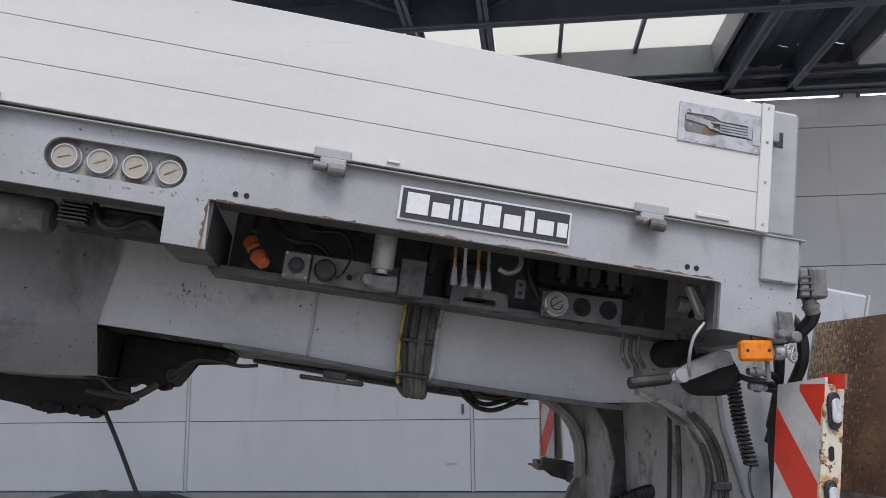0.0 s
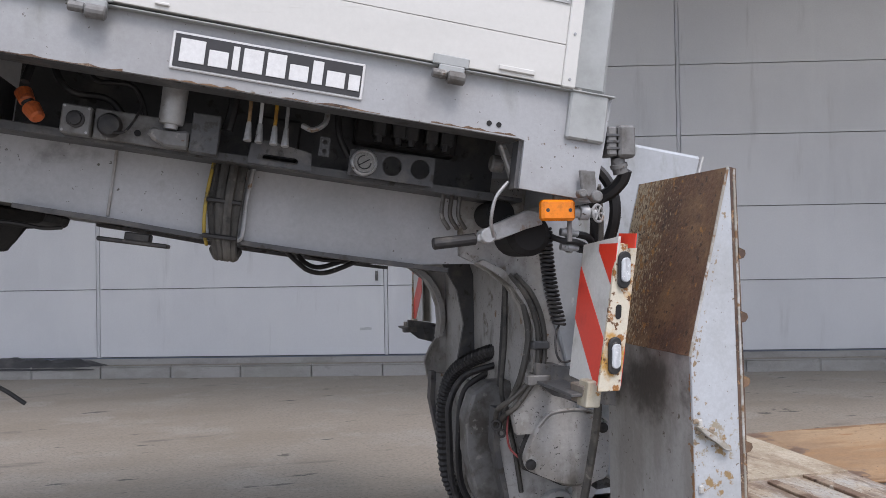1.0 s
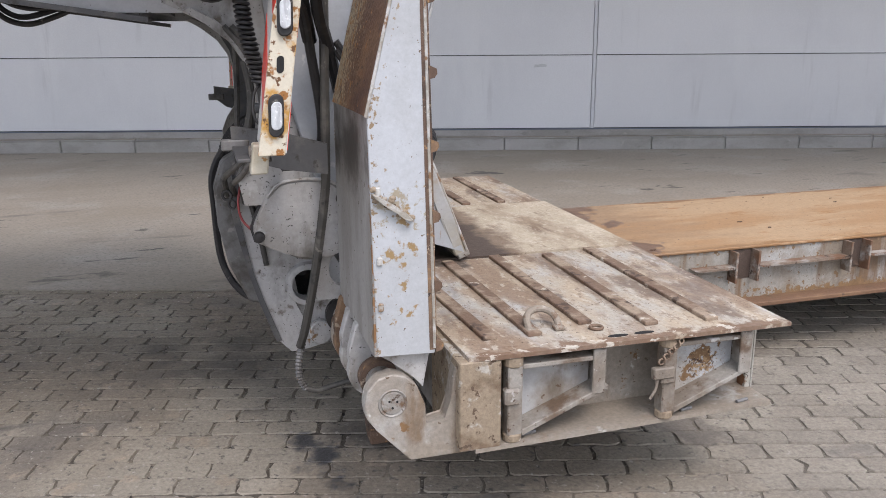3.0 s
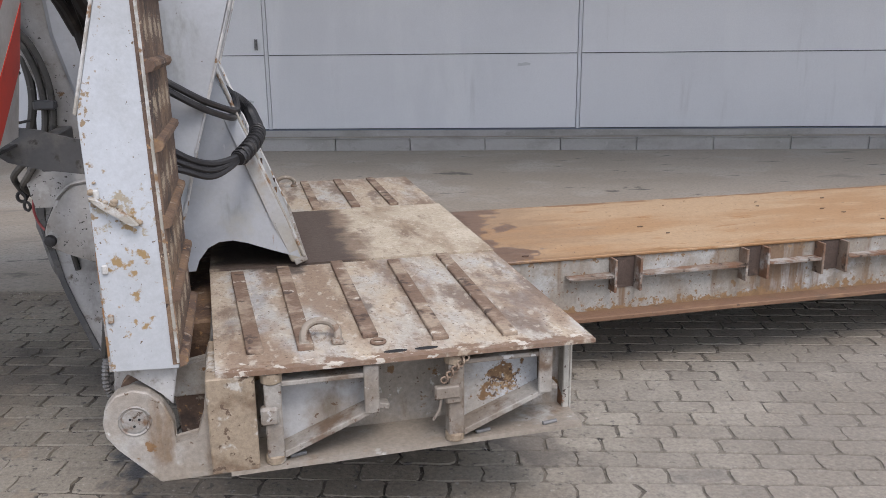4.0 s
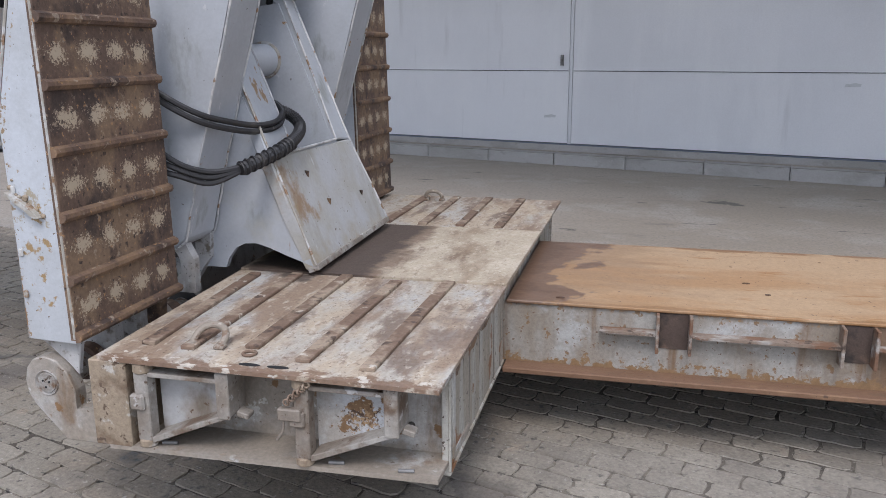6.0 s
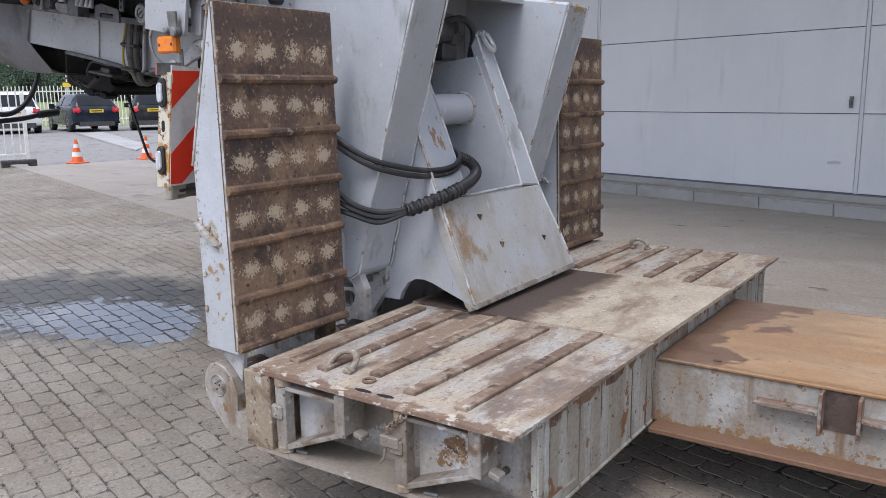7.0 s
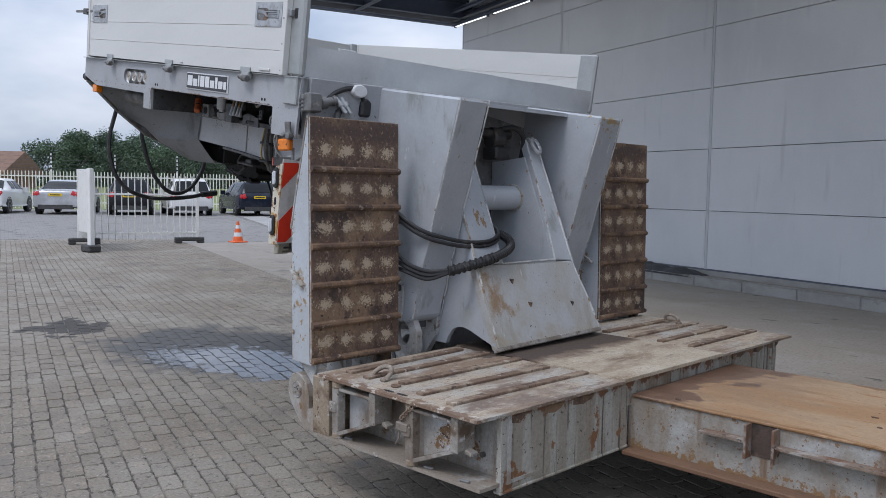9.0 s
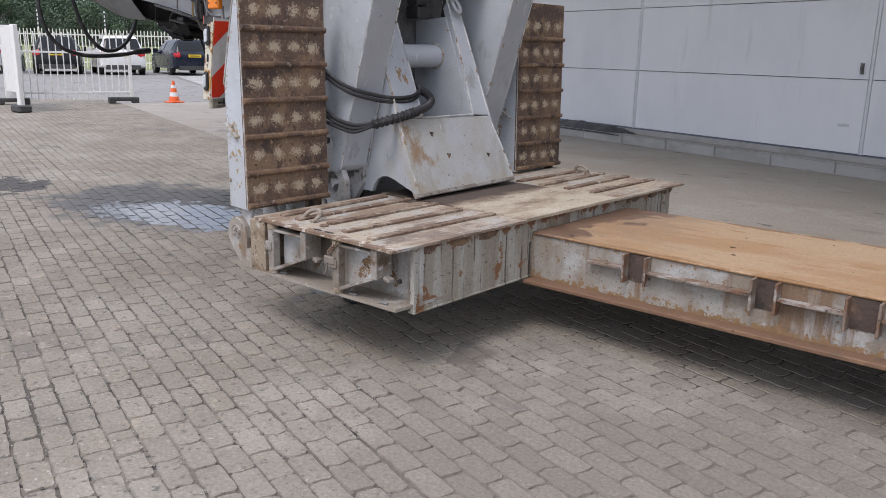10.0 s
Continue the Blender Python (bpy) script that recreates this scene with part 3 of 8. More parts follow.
wall_trim = material("grey_wall_trim", (0.57, 0.585, 0.61), 0.45, layers=(L((0.52, 0.535, 0.56), 3.0, 0.45, 0.7),), fleck=0.04)
concrete = material("stained_concrete", (0.295, 0.264, 0.228), 0.75, layers=(
    L((0.262, 0.231, 0.193), 0.45, 0.42, 0.60, stretch=(0.6, 1.5, 1)), L((0.315, 0.292, 0.265), 1.2, 0.5, 0.66), L((0.17, 0.155, 0.14), 0.9, 0.60, 0.70, stretch=(0.7, 2, 1)),
    L((0.085, 0.08, 0.075), 2.6, 0.64, 0.68, stretch=(0.6, 2, 1)), L((0.21, 0.19, 0.17), 40.0, 0.53, 0.66),
    L((0.125, 0.115, 0.105), 7.0, 0.50, 0.62, at=(1.38, 2.52, 0), axes=(0.55, 2.4, 0), radius=0.10, stretch=(0.6, 2, 1)),
    L((0.13, 0.12, 0.108), 6.0, 0.50, 0.64, at=(1.15, 2.12, 0), axes=(0.4, 2.2, 0), radius=0.14, stretch=(0.6, 2, 1)),
    L((0.12, 0.11, 0.10), 8.0, 0.52, 0.60, at=(1.47, 3.41, 0), axes=(1.2, 3.5, 0), radius=0.10),
    L((0.10, 0.093, 0.086), 3.0, 0.50, 0.58, at=(5.0, 5.2, 0), axes=(0.7, 1.0, 0), radius=0.06),
    L((0.10, 0.093, 0.086), 4.0, 0.50, 0.58, at=(6.35, 3.78, 0), axes=(0.6, 1.3, 0), radius=0.09)), bump=0.15, bump_scale=30, fleck=0.16, fleck_scale=30)
kerb_stone = material("kerb_concrete", (0.34, 0.335, 0.325), 0.8, layers=(
    L((0.27, 0.265, 0.25), 3.0, 0.42, 0.66, stretch=(0.5, 0.5, 1)), L((0.16, 0.155, 0.14), 9.0, 0.58, 0.74, stretch=(0.6, 0.6, 1), most=0.5), L((0.40, 0.39, 0.37), 16.0, 0.62, 0.70, most=0.5)), vary=0.05, bump=0.2)
brick_layers = (
    L((0.245, 0.222, 0.186), 0.7, 0.44, 0.60), L((0.145, 0.13, 0.115), 1.1, 0.54, 0.72), L((0.27, 0.228, 0.182), 6.0, 0.58, 0.68), L((0.10, 0.092, 0.083), 26.0, 0.57, 0.68), L((0.31, 0.29, 0.26), 40.0, 0.62, 0.67), L((0.115, 0.105, 0.095), 2.2, 0.62, 0.72, stretch=(0.6, 1.4, 1)),
    L((0.06, 0.057, 0.053), 2.2, 0.42, 0.66, at=(-1.15, 0.2, 0), radius=0.58, axes=(0.44, 0.60, 0), ragged=1.0, rough=0.6),
    L((0.055, 0.065, 0.085), 4.5, 0.46, 0.66, at=(-0.36, 0.08, 0), radius=0.52, axes=(0.62, 1.0, 0), ragged=1.0, rough=0.03, detail=8, still=1),
    L((0.05, 0.06, 0.08), 12.0, 0.57, 0.63, at=(-0.95, -0.25, 0), radius=0.30, axes=(0.5, 0.75, 0), ragged=1.0, rough=0.05),
    L((0.045, 0.04, 0.036), 3.0, 0.50, 0.55, at=(-3.10, -0.45, 0), radius=0.32, axes=(0.56, 0.80, 0), ragged=1.0, rough=0.75),
    L((0.055, 0.056, 0.06), 5.0, 0.50, 0.62, at=(2.30, -0.66, 0), radius=0.10, axes=(1.2, 0.75, 0), ragged=1.0, rough=0.3),
    L((0.095, 0.087, 0.078), 2.5, 0.46, 0.72, at=(1.9, 0.45, 0), radius=0.16, axes=(0.35, 0.40, 0), ragged=1.0, most=0.8),
    L((0.11, 0.10, 0.09), 3.0, 0.50, 0.62, at=(3.75, -0.95, 0), radius=0.06, axes=(0.5, 0.5, 0), ragged=1.0),
    L((0.10, 0.094, 0.088), 4.0, 0.50, 0.60, at=(4.26, -1.56, 0), radius=0.06, axes=(1.6, 1.6, 0), ragged=1.0),
    L((0.17, 0.105, 0.07), 4.0, 0.50, 0.62, at=(5.68, -0.38, 0), radius=0.10, axes=(0.9, 2.2, 0), ragged=1.0, most=0.8),
    L((0.182, 0.162, 0.138), 3.0, 0.36, 0.66, at=(5.8, -1.6, 0), axes=(0.23, 0.30, 0), radius=0.45, most=0.75))
brick = material("worn_paving_brick", (0.20, 0.172, 0.138), 0.8, layers=brick_layers, bump=0.35, bump_scale=60, vary=0.10, island=0.09, fleck=0.28)
sand = material("joint_sand", (0.08, 0.07, 0.058), 0.9, layers=(L((0.175, 0.155, 0.128), 1.6, 0.44, 0.60), L((0.03, 0.027, 0.024), 26.0, 0.56, 0.62), L((0.34, 0.33, 0.30), 75.0, 0.60, 0.65), brick_layers[6], L((0.145, 0.127, 0.106), 3.0, 0.36, 0.66, at=(5.8, -1.6, 0), axes=(0.23, 0.30, 0), radius=0.45, most=0.8)), bump=0.4, fleck=0.3)
ground_mat = material("grey_yard_ground", (0.235, 0.225, 0.215), 0.8, layers=(
    L((0.25, 0.24, 0.23), 0.2, 0.42, 0.65), L((0.15, 0.145, 0.14), 1.5, 0.52, 0.7), L((0.13, 0.125, 0.12), 5.0, 0.58, 0.66)), bump=0.1)
# far off, the yard's bricks show as faint courses
gm_nodes, gm_links = ground_mat.node_tree.nodes, ground_mat.node_tree.links
gm_base = gm_nodes["Principled BSDF"].inputs["Base Color"]
gm_from = gm_base.links[0].from_socket
gm_geo, gm_map, gm_brick, gm_mix = (gm_nodes.new("ShaderNode" + kind) for kind in ("NewGeometry", "Mapping", "TexBrick", "Mix"))
gm_mix.data_type, gm_mix.blend_type = "RGBA", "MULTIPLY"
gm_map.inputs["Rotation"].default_value[2] = math.radians(16.36)
for key, value in (("Scale", 1.0), ("Brick Width", 0.21), ("Row Height", 0.105), ("Mortar Size", 0.008), ("Mortar Smooth", 0.4), ("Bias", 0.0)):
    gm_brick.inputs[key].default_value = value
gm_brick.inputs["Color1"].default_value, gm_brick.inputs["Color2"].default_value, gm_brick.inputs["Mortar"].default_value = (1, 1, 1, 1), (0.80, 0.80, 0.80, 1), (0.45, 0.45, 0.45, 1)
gm_mix.inputs[0].default_value = 0.4
gm_links.new(gm_geo.outputs["Position"], gm_map.inputs["Vector"]), gm_links.new(gm_map.outputs[0], gm_brick.inputs["Vector"])
gm_links.new(gm_from, gm_mix.inputs[6]), gm_links.new(gm_brick.outputs["Color"], gm_mix.inputs[7]), gm_links.new(gm_mix.outputs[2], gm_base)
grass = material("grass", (0.17, 0.20, 0.075), 0.9, layers=(L((0.22, 0.23, 0.10), 0.6, 0.42, 0.65), L((0.10, 0.135, 0.045), 3.0, 0.52, 0.68)), bump=0.5)
canopy_steel = material("blue_black_steel", (0.10, 0.12, 0.165), 0.5, layers=(L((0.13, 0.15, 0.195), 2.0, 0.45, 0.7),))
canopy_sheet = material("dark_roof_sheet", (0.10, 0.125, 0.18), 0.5, layers=(L((0.14, 0.165, 0.215), 1.5, 0.45, 0.7),))
canopy_grey = material("grey_canopy_lining", (0.27, 0.285, 0.31), 0.5, layers=(L((0.23, 0.245, 0.265), 1.5, 0.45, 0.7),))
fence_white = material("white_fence_paint", (0.74, 0.74, 0.72), 0.5, layers=(L((0.6, 0.6, 0.56), 5.0, 0.5, 0.75),))
fence_cream = material("cream_fence_paint", (0.74, 0.74, 0.66), 0.5, layers=(L((0.6, 0.6, 0.46), 3.0, 0.45, 0.7),))
dark_foot = material("dark_rubber_foot", (0.05, 0.05, 0.05), 0.8, layers=(L((0.09, 0.085, 0.08), 9.0, 0.5, 0.7),), bump=0.1)
cone_orange = material("cone_orange", (0.75, 0.13, 0.025), 0.5)
tarp = material("black_tarpaulin", (0.035, 0.036, 0.04), 0.6, layers=(L((0.075, 0.075, 0.075), 5.0, 0.5, 0.7),), bump=0.3, bump_scale=20)
bark = material("bark", (0.1, 0.08, 0.06), 0.9, bump=0.4)
leaf = material("tree_leaf", (0.088, 0.13, 0.09), 0.7, layers=(L((0.10, 0.15, 0.09), 0.5, 0.42, 0.62), L((0.05, 0.08, 0.055), 1.2, 0.5, 0.7)), island=0.22, spec=0.2)
roof_tile = material("brown_roof_tile", (0.19, 0.11, 0.075), 0.8, layers=(L((0.14, 0.085, 0.06), 2.0, 0.45, 0.7),), bump=0.3)
house_brick = material("house_brick", (0.28, 0.17, 0.12), 0.8, layers=(L((0.22, 0.13, 0.1), 6.0, 0.45, 0.7),), bump=0.2)
car_glass = material("dark_car_glass", (0.015, 0.017, 0.02), 0.06)
car_glass.node_tree.nodes["Principled BSDF"].inputs["Specular IOR Level"].default_value = 0.2
tail_red = material("red_tail_lamp", (0.42, 0.014, 0.018), 0.2)
plate_yellow = material("yellow_plate", (0.75, 0.52, 0.03), 0.4)
alloy = material("grey_alloy", (0.35, 0.36, 0.37), 0.35, metal=0.6)
lamp_white = glow("lit_tube", (1.0, 1.0, 0.97), 2.0)
rooflight = bpy.data.materials.new("translucent_rooflight")
rooflight.use_nodes = True
rl_nodes, rl_links = rooflight.node_tree.nodes, rooflight.node_tree.links
rl_nodes.remove(rl_nodes["Principled BSDF"])
rl_a, rl_b, rl_m = rl_nodes.new("ShaderNodeBsdfTranslucent"), rl_nodes.new("ShaderNodeBsdfTransparent"), rl_nodes.new("ShaderNodeMixShader")
rl_a.inputs["Color"].default_value, rl_b.inputs["Color"].default_value = (0.80, 0.79, 0.74, 1), (0.72, 0.71, 0.66, 1)
rl_m.inputs[0].default_value = 0.5
rl_links.new(rl_a.outputs[0], rl_m.inputs[1]), rl_links.new(rl_b.outputs[0], rl_m.inputs[2])
rl_links.new(rl_m.outputs[0], rl_nodes["Material Output"].inputs["Surface"])

# ---- building blocks ----


def thing(name, x, y, z, label, category, turn=0.0, group="", kind=""):
    ob = new(name)
    ob.empty_display_size = 0.1
    ob.matrix_basis = pose(x, y, z, 0, 0, turn)
    return tagged(ob, label, category, group, kind)


def root_of(ob):
    while ob.parent:
        ob = ob.parent
    return ob


def part(name, bm, mat, parent=None, label="", space=None, smooth=False, shape=None):
    """One mesh object of a bmesh drawn in world places, or in those of space; under its thing or part."""
    me = shape
    if me is None:
        if space is not None:
            bm.transform(space)
        elif parent is not None and root_of(parent).name.startswith(("gooseneck", "warning_board")):
            bm.transform(EASE)
        elif parent is not None and root_of(parent).name.startswith("nose"):
            bm.transform(NOSE_AT)
        if parent is not None:
            bm.transform(root_of(parent).matrix_basis.inverted())
        bmesh.ops.recalc_face_normals(bm, faces=bm.faces)
        me = bpy.data.meshes.new(name)
        bm.to_mesh(me)
        bm.free()
        for p in me.polygons:
            p.use_smooth = smooth
        me.materials.append(mat)
    ob = new(name, me)
    if parent is not None:
        ob.parent = parent
    if smooth:
        me.set_sharp_from_angle(angle=radians(40))
    return tagged(ob, label)


def nb():
    return bmesh.new()


def soften(bm, faces, size, segments=1):
    edges = {e for f in faces for e in f.edges}
    bmesh.ops.bevel(bm, geom=list(edges), offset=size, segments=segments, affect="EDGES", clamp_overlap=True)


def box(bm, x0, x1, y0, y1, z0, z1, b=0.0, m=None):
    r = bmesh.ops.create_cube(bm, size=1)
    vs = r["verts"]
    for v in vs:
        v.co = Vector(((x0 + x1) / 2 + v.co.x * (x1 - x0), (y0 + y1) / 2 + v.co.y * (y1 - y0), (z0 + z1) / 2 + v.co.z * (z1 - z0)))
        if m is not None:
            v.co = m @ v.co
    if b:
        soften(bm, {f for v in vs for f in v.link_faces}, b)
    return bm


def prism(bm, pts, a, c, axis="y", b=0.0, holes=(), m=None):
    """A flat outline, with holes if any, given thickness from a to c along an axis."""
    def at(p, d):
        q = {"y": (p[0], d, p[1]), "x": (d, p[0], p[1]), "z": (p[0], p[1], d)}[axis]
        return m @ Vector(q) if m is not None else Vector(q)
    if not holes:
        low, high = [bm.verts.new(at(p, a)) for p in pts], [bm.verts.new(at(p, c)) for p in pts]
        faces = [bm.faces.new(low[::-1]), bm.faces.new(high)]
        n = len(pts)
        faces += [bm.faces.new((low[i], low[(i + 1) % n], high[(i + 1) % n], high[i])) for i in range(n)]
        if b:
            soften(bm, faces, b)
        return bm
    rings = [[bm.verts.new(at(p, a)) for p in loop] for loop in (pts, *holes)]
    edges = [bm.edges.new((r[i], r[(i + 1) % len(r)])) for r in rings for i in range(len(r))]
    filled = bmesh.ops.triangle_fill(bm, edges=edges, use_beauty=True)
    faces = [g for g in filled["geom"] if isinstance(g, bmesh.types.BMFace)]
    moved = bmesh.ops.extrude_face_region(bm, geom=faces)
    shift = at((0, 0), c) - at((0, 0), a)
    for g in moved["geom"]:
        if isinstance(g, bmesh.types.BMVert):
            g.co += shift
    return bm


def turn_to(d):
    return Vector((0, 0, 1)).rotation_difference(Vector(d).normalized()).to_matrix().to_4x4()


def rod(bm, p0, p1, r, seg=14, r2=None, b=0.0):
    p0, p1 = Vector(p0), Vector(p1)
    d = p1 - p0
    m = Matrix.Translation((p0 + p1) / 2) @ turn_to(d)
    made = bmesh.ops.create_cone(bm, cap_ends=True, segments=seg, radius1=r, radius2=r if r2 is None else r2, depth=d.length, matrix=m)
    if b:
        soften(bm, {f for v in made["verts"] for f in v.link_faces if len(f.verts) > 4}, b)
    return bm


def lathe(bm, profile, p0, d, seg=24, caps=True):
    """A turned shape: radius and height pairs along d from p0."""
    m = Matrix.Translation(p0) @ turn_to(d)
    rings = []
    for r, h in profile:
        rings.append([bm.verts.new(m @ Vector((r * math.cos(math.tau * i / seg), r * math.sin(math.tau * i / seg), h))) for i in range(seg)])
    for a, c in zip(rings, rings[1:]):
        for i in range(seg):
            bm.faces.new((a[i], a[(i + 1) % seg], c[(i + 1) % seg], c[i]))
    if caps:
        bm.faces.new(rings[0][::-1]), bm.faces.new(rings[-1])
    return bm


def glide(pts, n=6):
    """A smooth line through points."""
    P = [Vector(p) for p in pts]
    P = [2 * P[0] - P[1], *P, 2 * P[-1] - P[-2]]
    out = []
    for i in range(1, len(P) - 2):
        for k in range(n):
            t = k / n
            a, b, c, d = P[i - 1], P[i], P[i + 1], P[i + 2]
            out.append(0.5 * ((2 * b) + (c - a) * t + (2 * a - 5 * b + 4 * c - d) * t * t + (3 * b - a - 3 * c + d) * t ** 3))
    return out + [P[-2]]


def hose(bm, pts, r, seg=8, n=6, rib=0.0):
    line = glide(pts, n)
    side, rings = None, []
    for i, p in enumerate(line):
        d = (line[min(i + 1, len(line) - 1)] - line[max(i - 1, 0)]).normalized()
        if side is None:
            side = d.orthogonal().normalized()
        side = (side - d * side.dot(d)).normalized()
        up = d.cross(side)
        rr = r * (1 + rib * (1 if i % 2 else -1))
        rings.append([bm.verts.new(p + rr * (side * math.cos(math.tau * k / seg) + up * math.sin(math.tau * k / seg))) for k in range(seg)])
    for a, c in zip(rings, rings[1:]):
        for i in range(seg):
            bm.faces.new((a[i], a[(i + 1) % seg], c[(i + 1) % seg], c[i]))
    bm.faces.new(rings[0][::-1]), bm.faces.new(rings[-1])
    return bm


def torus(bm, centre, axis, R, r, seg=20, ring=8, arc=1.0):
    m = Matrix.Translation(centre) @ turn_to(axis)
    count = seg if arc >= 1 else seg + 1
    rings = []
    for i in range(count):
        a = math.tau * arc * i / seg
        rings.append([bm.verts.new(m @ Vector(((R + r * math.cos(q)) * math.cos(a), (R + r * math.cos(q)) * math.sin(a), r * math.sin(q)))) for q in (math.tau * k / ring for k in range(ring))])
    for i in range(seg):
        a, c = rings[i], rings[(i + 1) % count]
        for k in range(ring):
            bm.faces.new((a[k], a[(k + 1) % ring], c[(k + 1) % ring], c[k]))
    if arc < 1:
        bm.faces.new(rings[0]), bm.faces.new(rings[-1][::-1])
    return bm


def oval(cx, cz, rx, rz, n=24, start=0.0, end=1.0):
    return [(cx + rx * math.cos(math.tau * (start + (end - start) * i / n)), cz + rz * math.sin(math.tau * (start + (end - start) * i / n))) for i in range(n if end - start >= 1 else n + 1)]


def slot(cx, cz, half, r, n=8):
    right = [(cx + half - r + r * math.cos(a), cz + r * math.sin(a)) for a in (math.pi * (i / n - 0.5) for i in range(n + 1))]
    left = [(cx - half + r + r * math.cos(a), cz + r * math.sin(a)) for a in (math.pi * (i / n + 0.5) for i in range(n + 1))]
    return right + left


# The hall's frame: x along its wall, y out from the wall, z up.
HALL = pose(3.172, 8.228, 0, 0, 0, -16.36) @ Matrix.Diagonal((1, -1, 1, 1))
rng = random.Random(7)
# The upright neck stands a little lower than drawn.
EASE = Matrix(((1, 0, 0, 0.006), (0, 1, 0, -0.005), (0, 0, 0.967, 0.0215), (0, 0, 0, 1)))
AS_IS = Matrix.Identity(4)
SOCKET_AT, VALVE_AT = Matrix.Translation((-0.045, -0.055, -0.006)), Matrix.Translation((0, -0.07, -0.022))
NOSE_AT = Matrix.Translation((0.044, -0.07, 0.012))

# ---- ground ----
bm = nb()
bmesh.ops.create_grid(bm, x_segments=8, y_segments=8, size=900)
bm.transform(Matrix.Translation((0, 0, -0.03)))
ground = part("ground", bm, ground_mat)
tagged(ground, "grey yard ground reaching to the horizon", "ground", kind="structure")
bm = nb()
box(bm, -19.5, 10, 6.30, 22, -0.029, -0.0082, m=HALL)
tagged(part("paving_bed", bm, sand), "dark sand bed between the paving bricks", "paving", kind="structure")
bm = nb()
prism(bm, [(-16.6, 0.0), (40, 0.0), (40, 6.92), (10, 6.92), (-16.6, 6.362)], -0.028, 0.004, axis="z", m=HALL)
tagged(part("concrete_strip", bm, concrete), "stained concrete strip along the hall", "pavement", kind="structure")

# ---- hall ----
hall = thing("wall_hall", 3.172, 8.228, 0, "long hall wall of grey sandwich panels", "wall", turn=-16.36, kind="structure")
bm = nb()
box(bm, -12.9, 38, -9.0, -0.05, 0.0, 8.4, m=HALL)
part("wall_core", bm, wall_core, hall)
bm = nb()
box(bm, -12.92, 38, -0.05, 0.03, 0.03, 0.222, m=HALL)
part("plinth", bm, kerb_stone, hall, "dull concrete plinth")
bm = nb()
box(bm, -12.92, 38, -0.05, 0.035, 0.222, 0.236, m=HALL)
part("drip_rail", bm, canopy_steel, hall)
joints = [-12.9, -8.6, -4.28, 0.0, 4.28, 8.6, 12.9, 17.2, 21.5, 25.8]
seams = [0.24, 1.246, 2.31, 3.345, 4.37, 5.40, 6.43, 7.45, 8.4]
for i, (s0, s1) in enumerate(zip(joints, joints[1:])):
    for z0, z1 in zip(seams, seams[1:]):
        bm = nb()
        box(bm, s0 + 0.03, s1 - 0.03, -0.06, 0.0, z0 + 0.005, z1 - 0.005, 0.004, m=HALL)
        part("panel", bm, wall_panel, hall)
for s in joints:
    bm = nb()
    box(bm, s - 0.023, s + 0.023, -0.06, 0.002, 0.2, 8.4, 0.003, m=HALL)
    part("joint_strip", bm, wall_trim, hall)
bm = nb()
box(bm, 38, 60, -9, 0, 0, 8.4, m=HALL)
part("wall_rest", bm, wall_panel, hall)
for s, z, w, h in ((-0.13, 1.39, 0.035, 0.14), (4.14, 2.45, 0.03, 0.1)):
    bm = nb()
    box(bm, s - w / 2, s + w / 2, 0.0, 0.03, z - h / 2, z + h / 2, 0.004, m=HALL)
    box(bm, s - w / 3, s + w / 3, 0.03, 0.05, z - h / 5, z + h / 4, 0.004, m=HALL)
    part("wall_latch", bm, dim_steel, hall, "small dark latch")
for s, z in ((-0.30, 0.614), (3.53, 1.10)):
    bm = nb()
    prism(bm, [(s - 0.09, z - 0.02), (s + 0.08, z - 0.012), (s + 0.09, z + 0.015), (s + 0.02, z + 0.03), (s - 0.03, z + 0.018), (s - 0.08, z + 0.02)], 0.001, 0.006, m=HALL)
    part("dent_patch", bm, post_grey, hall, "scraped bright dent")

# ---- kerb: one stone after the other ----
kerb = thing("kerb", 3.1, 7.6, 0, "low concrete kerb in front of the hall", "kerb", turn=-16.36, kind="structure")
bm = nb()
box(bm, -12.9, 38, 0.04, 0.44, -0.02, 0.135, m=HALL)
part("kerb_top", bm, concrete, kerb)
bm = nb()
box(bm, 0.005, 0.995, 0.44, 0.54, -0.02, 0.165, 0.012, m=HALL)
stone = part("kerb_stone", bm, kerb_stone, kerb)
inv = kerb.matrix_basis.inverted()
for k in range(-13, 26):
    if k:
        ob = part("kerb_stone", None, None, kerb, shape=stone.data)
        ob.matrix_basis = Matrix.Translation((k, 0, 0))

# ---- canopy ----
canopy = thing("canopy", 3.1, 5.0, 5.88, "dark blue-grey steel canopy with translucent rooflights along the hall", "canopy", turn=-16.36, kind="structure")
DEPTH = 6.25
lights = [(-11.4, -5.0), (-3.0, 3.58), (5.55, 12.2), (14.2, 20.8)]
RQ0, RQ1 = 0.70, 2.65


def ribbed(bm, s0, s1, q0, q1, z):
    n = max(2, int((s1 - s0) / 0.125))
    rows = []
    for i in range(n + 1):
        s, h = s0 + (s1 - s0) * i / n, z + (0.035 if i % 2 else 0.0)
        rows.append((bm.verts.new(HALL @ Vector((s, q0, h))), bm.verts.new(HALL @ Vector((s, q1, h)))))
    for a, c in zip(rows, rows[1:]):
        bm.faces.new((a[0], c[0], c[1], a[1]))


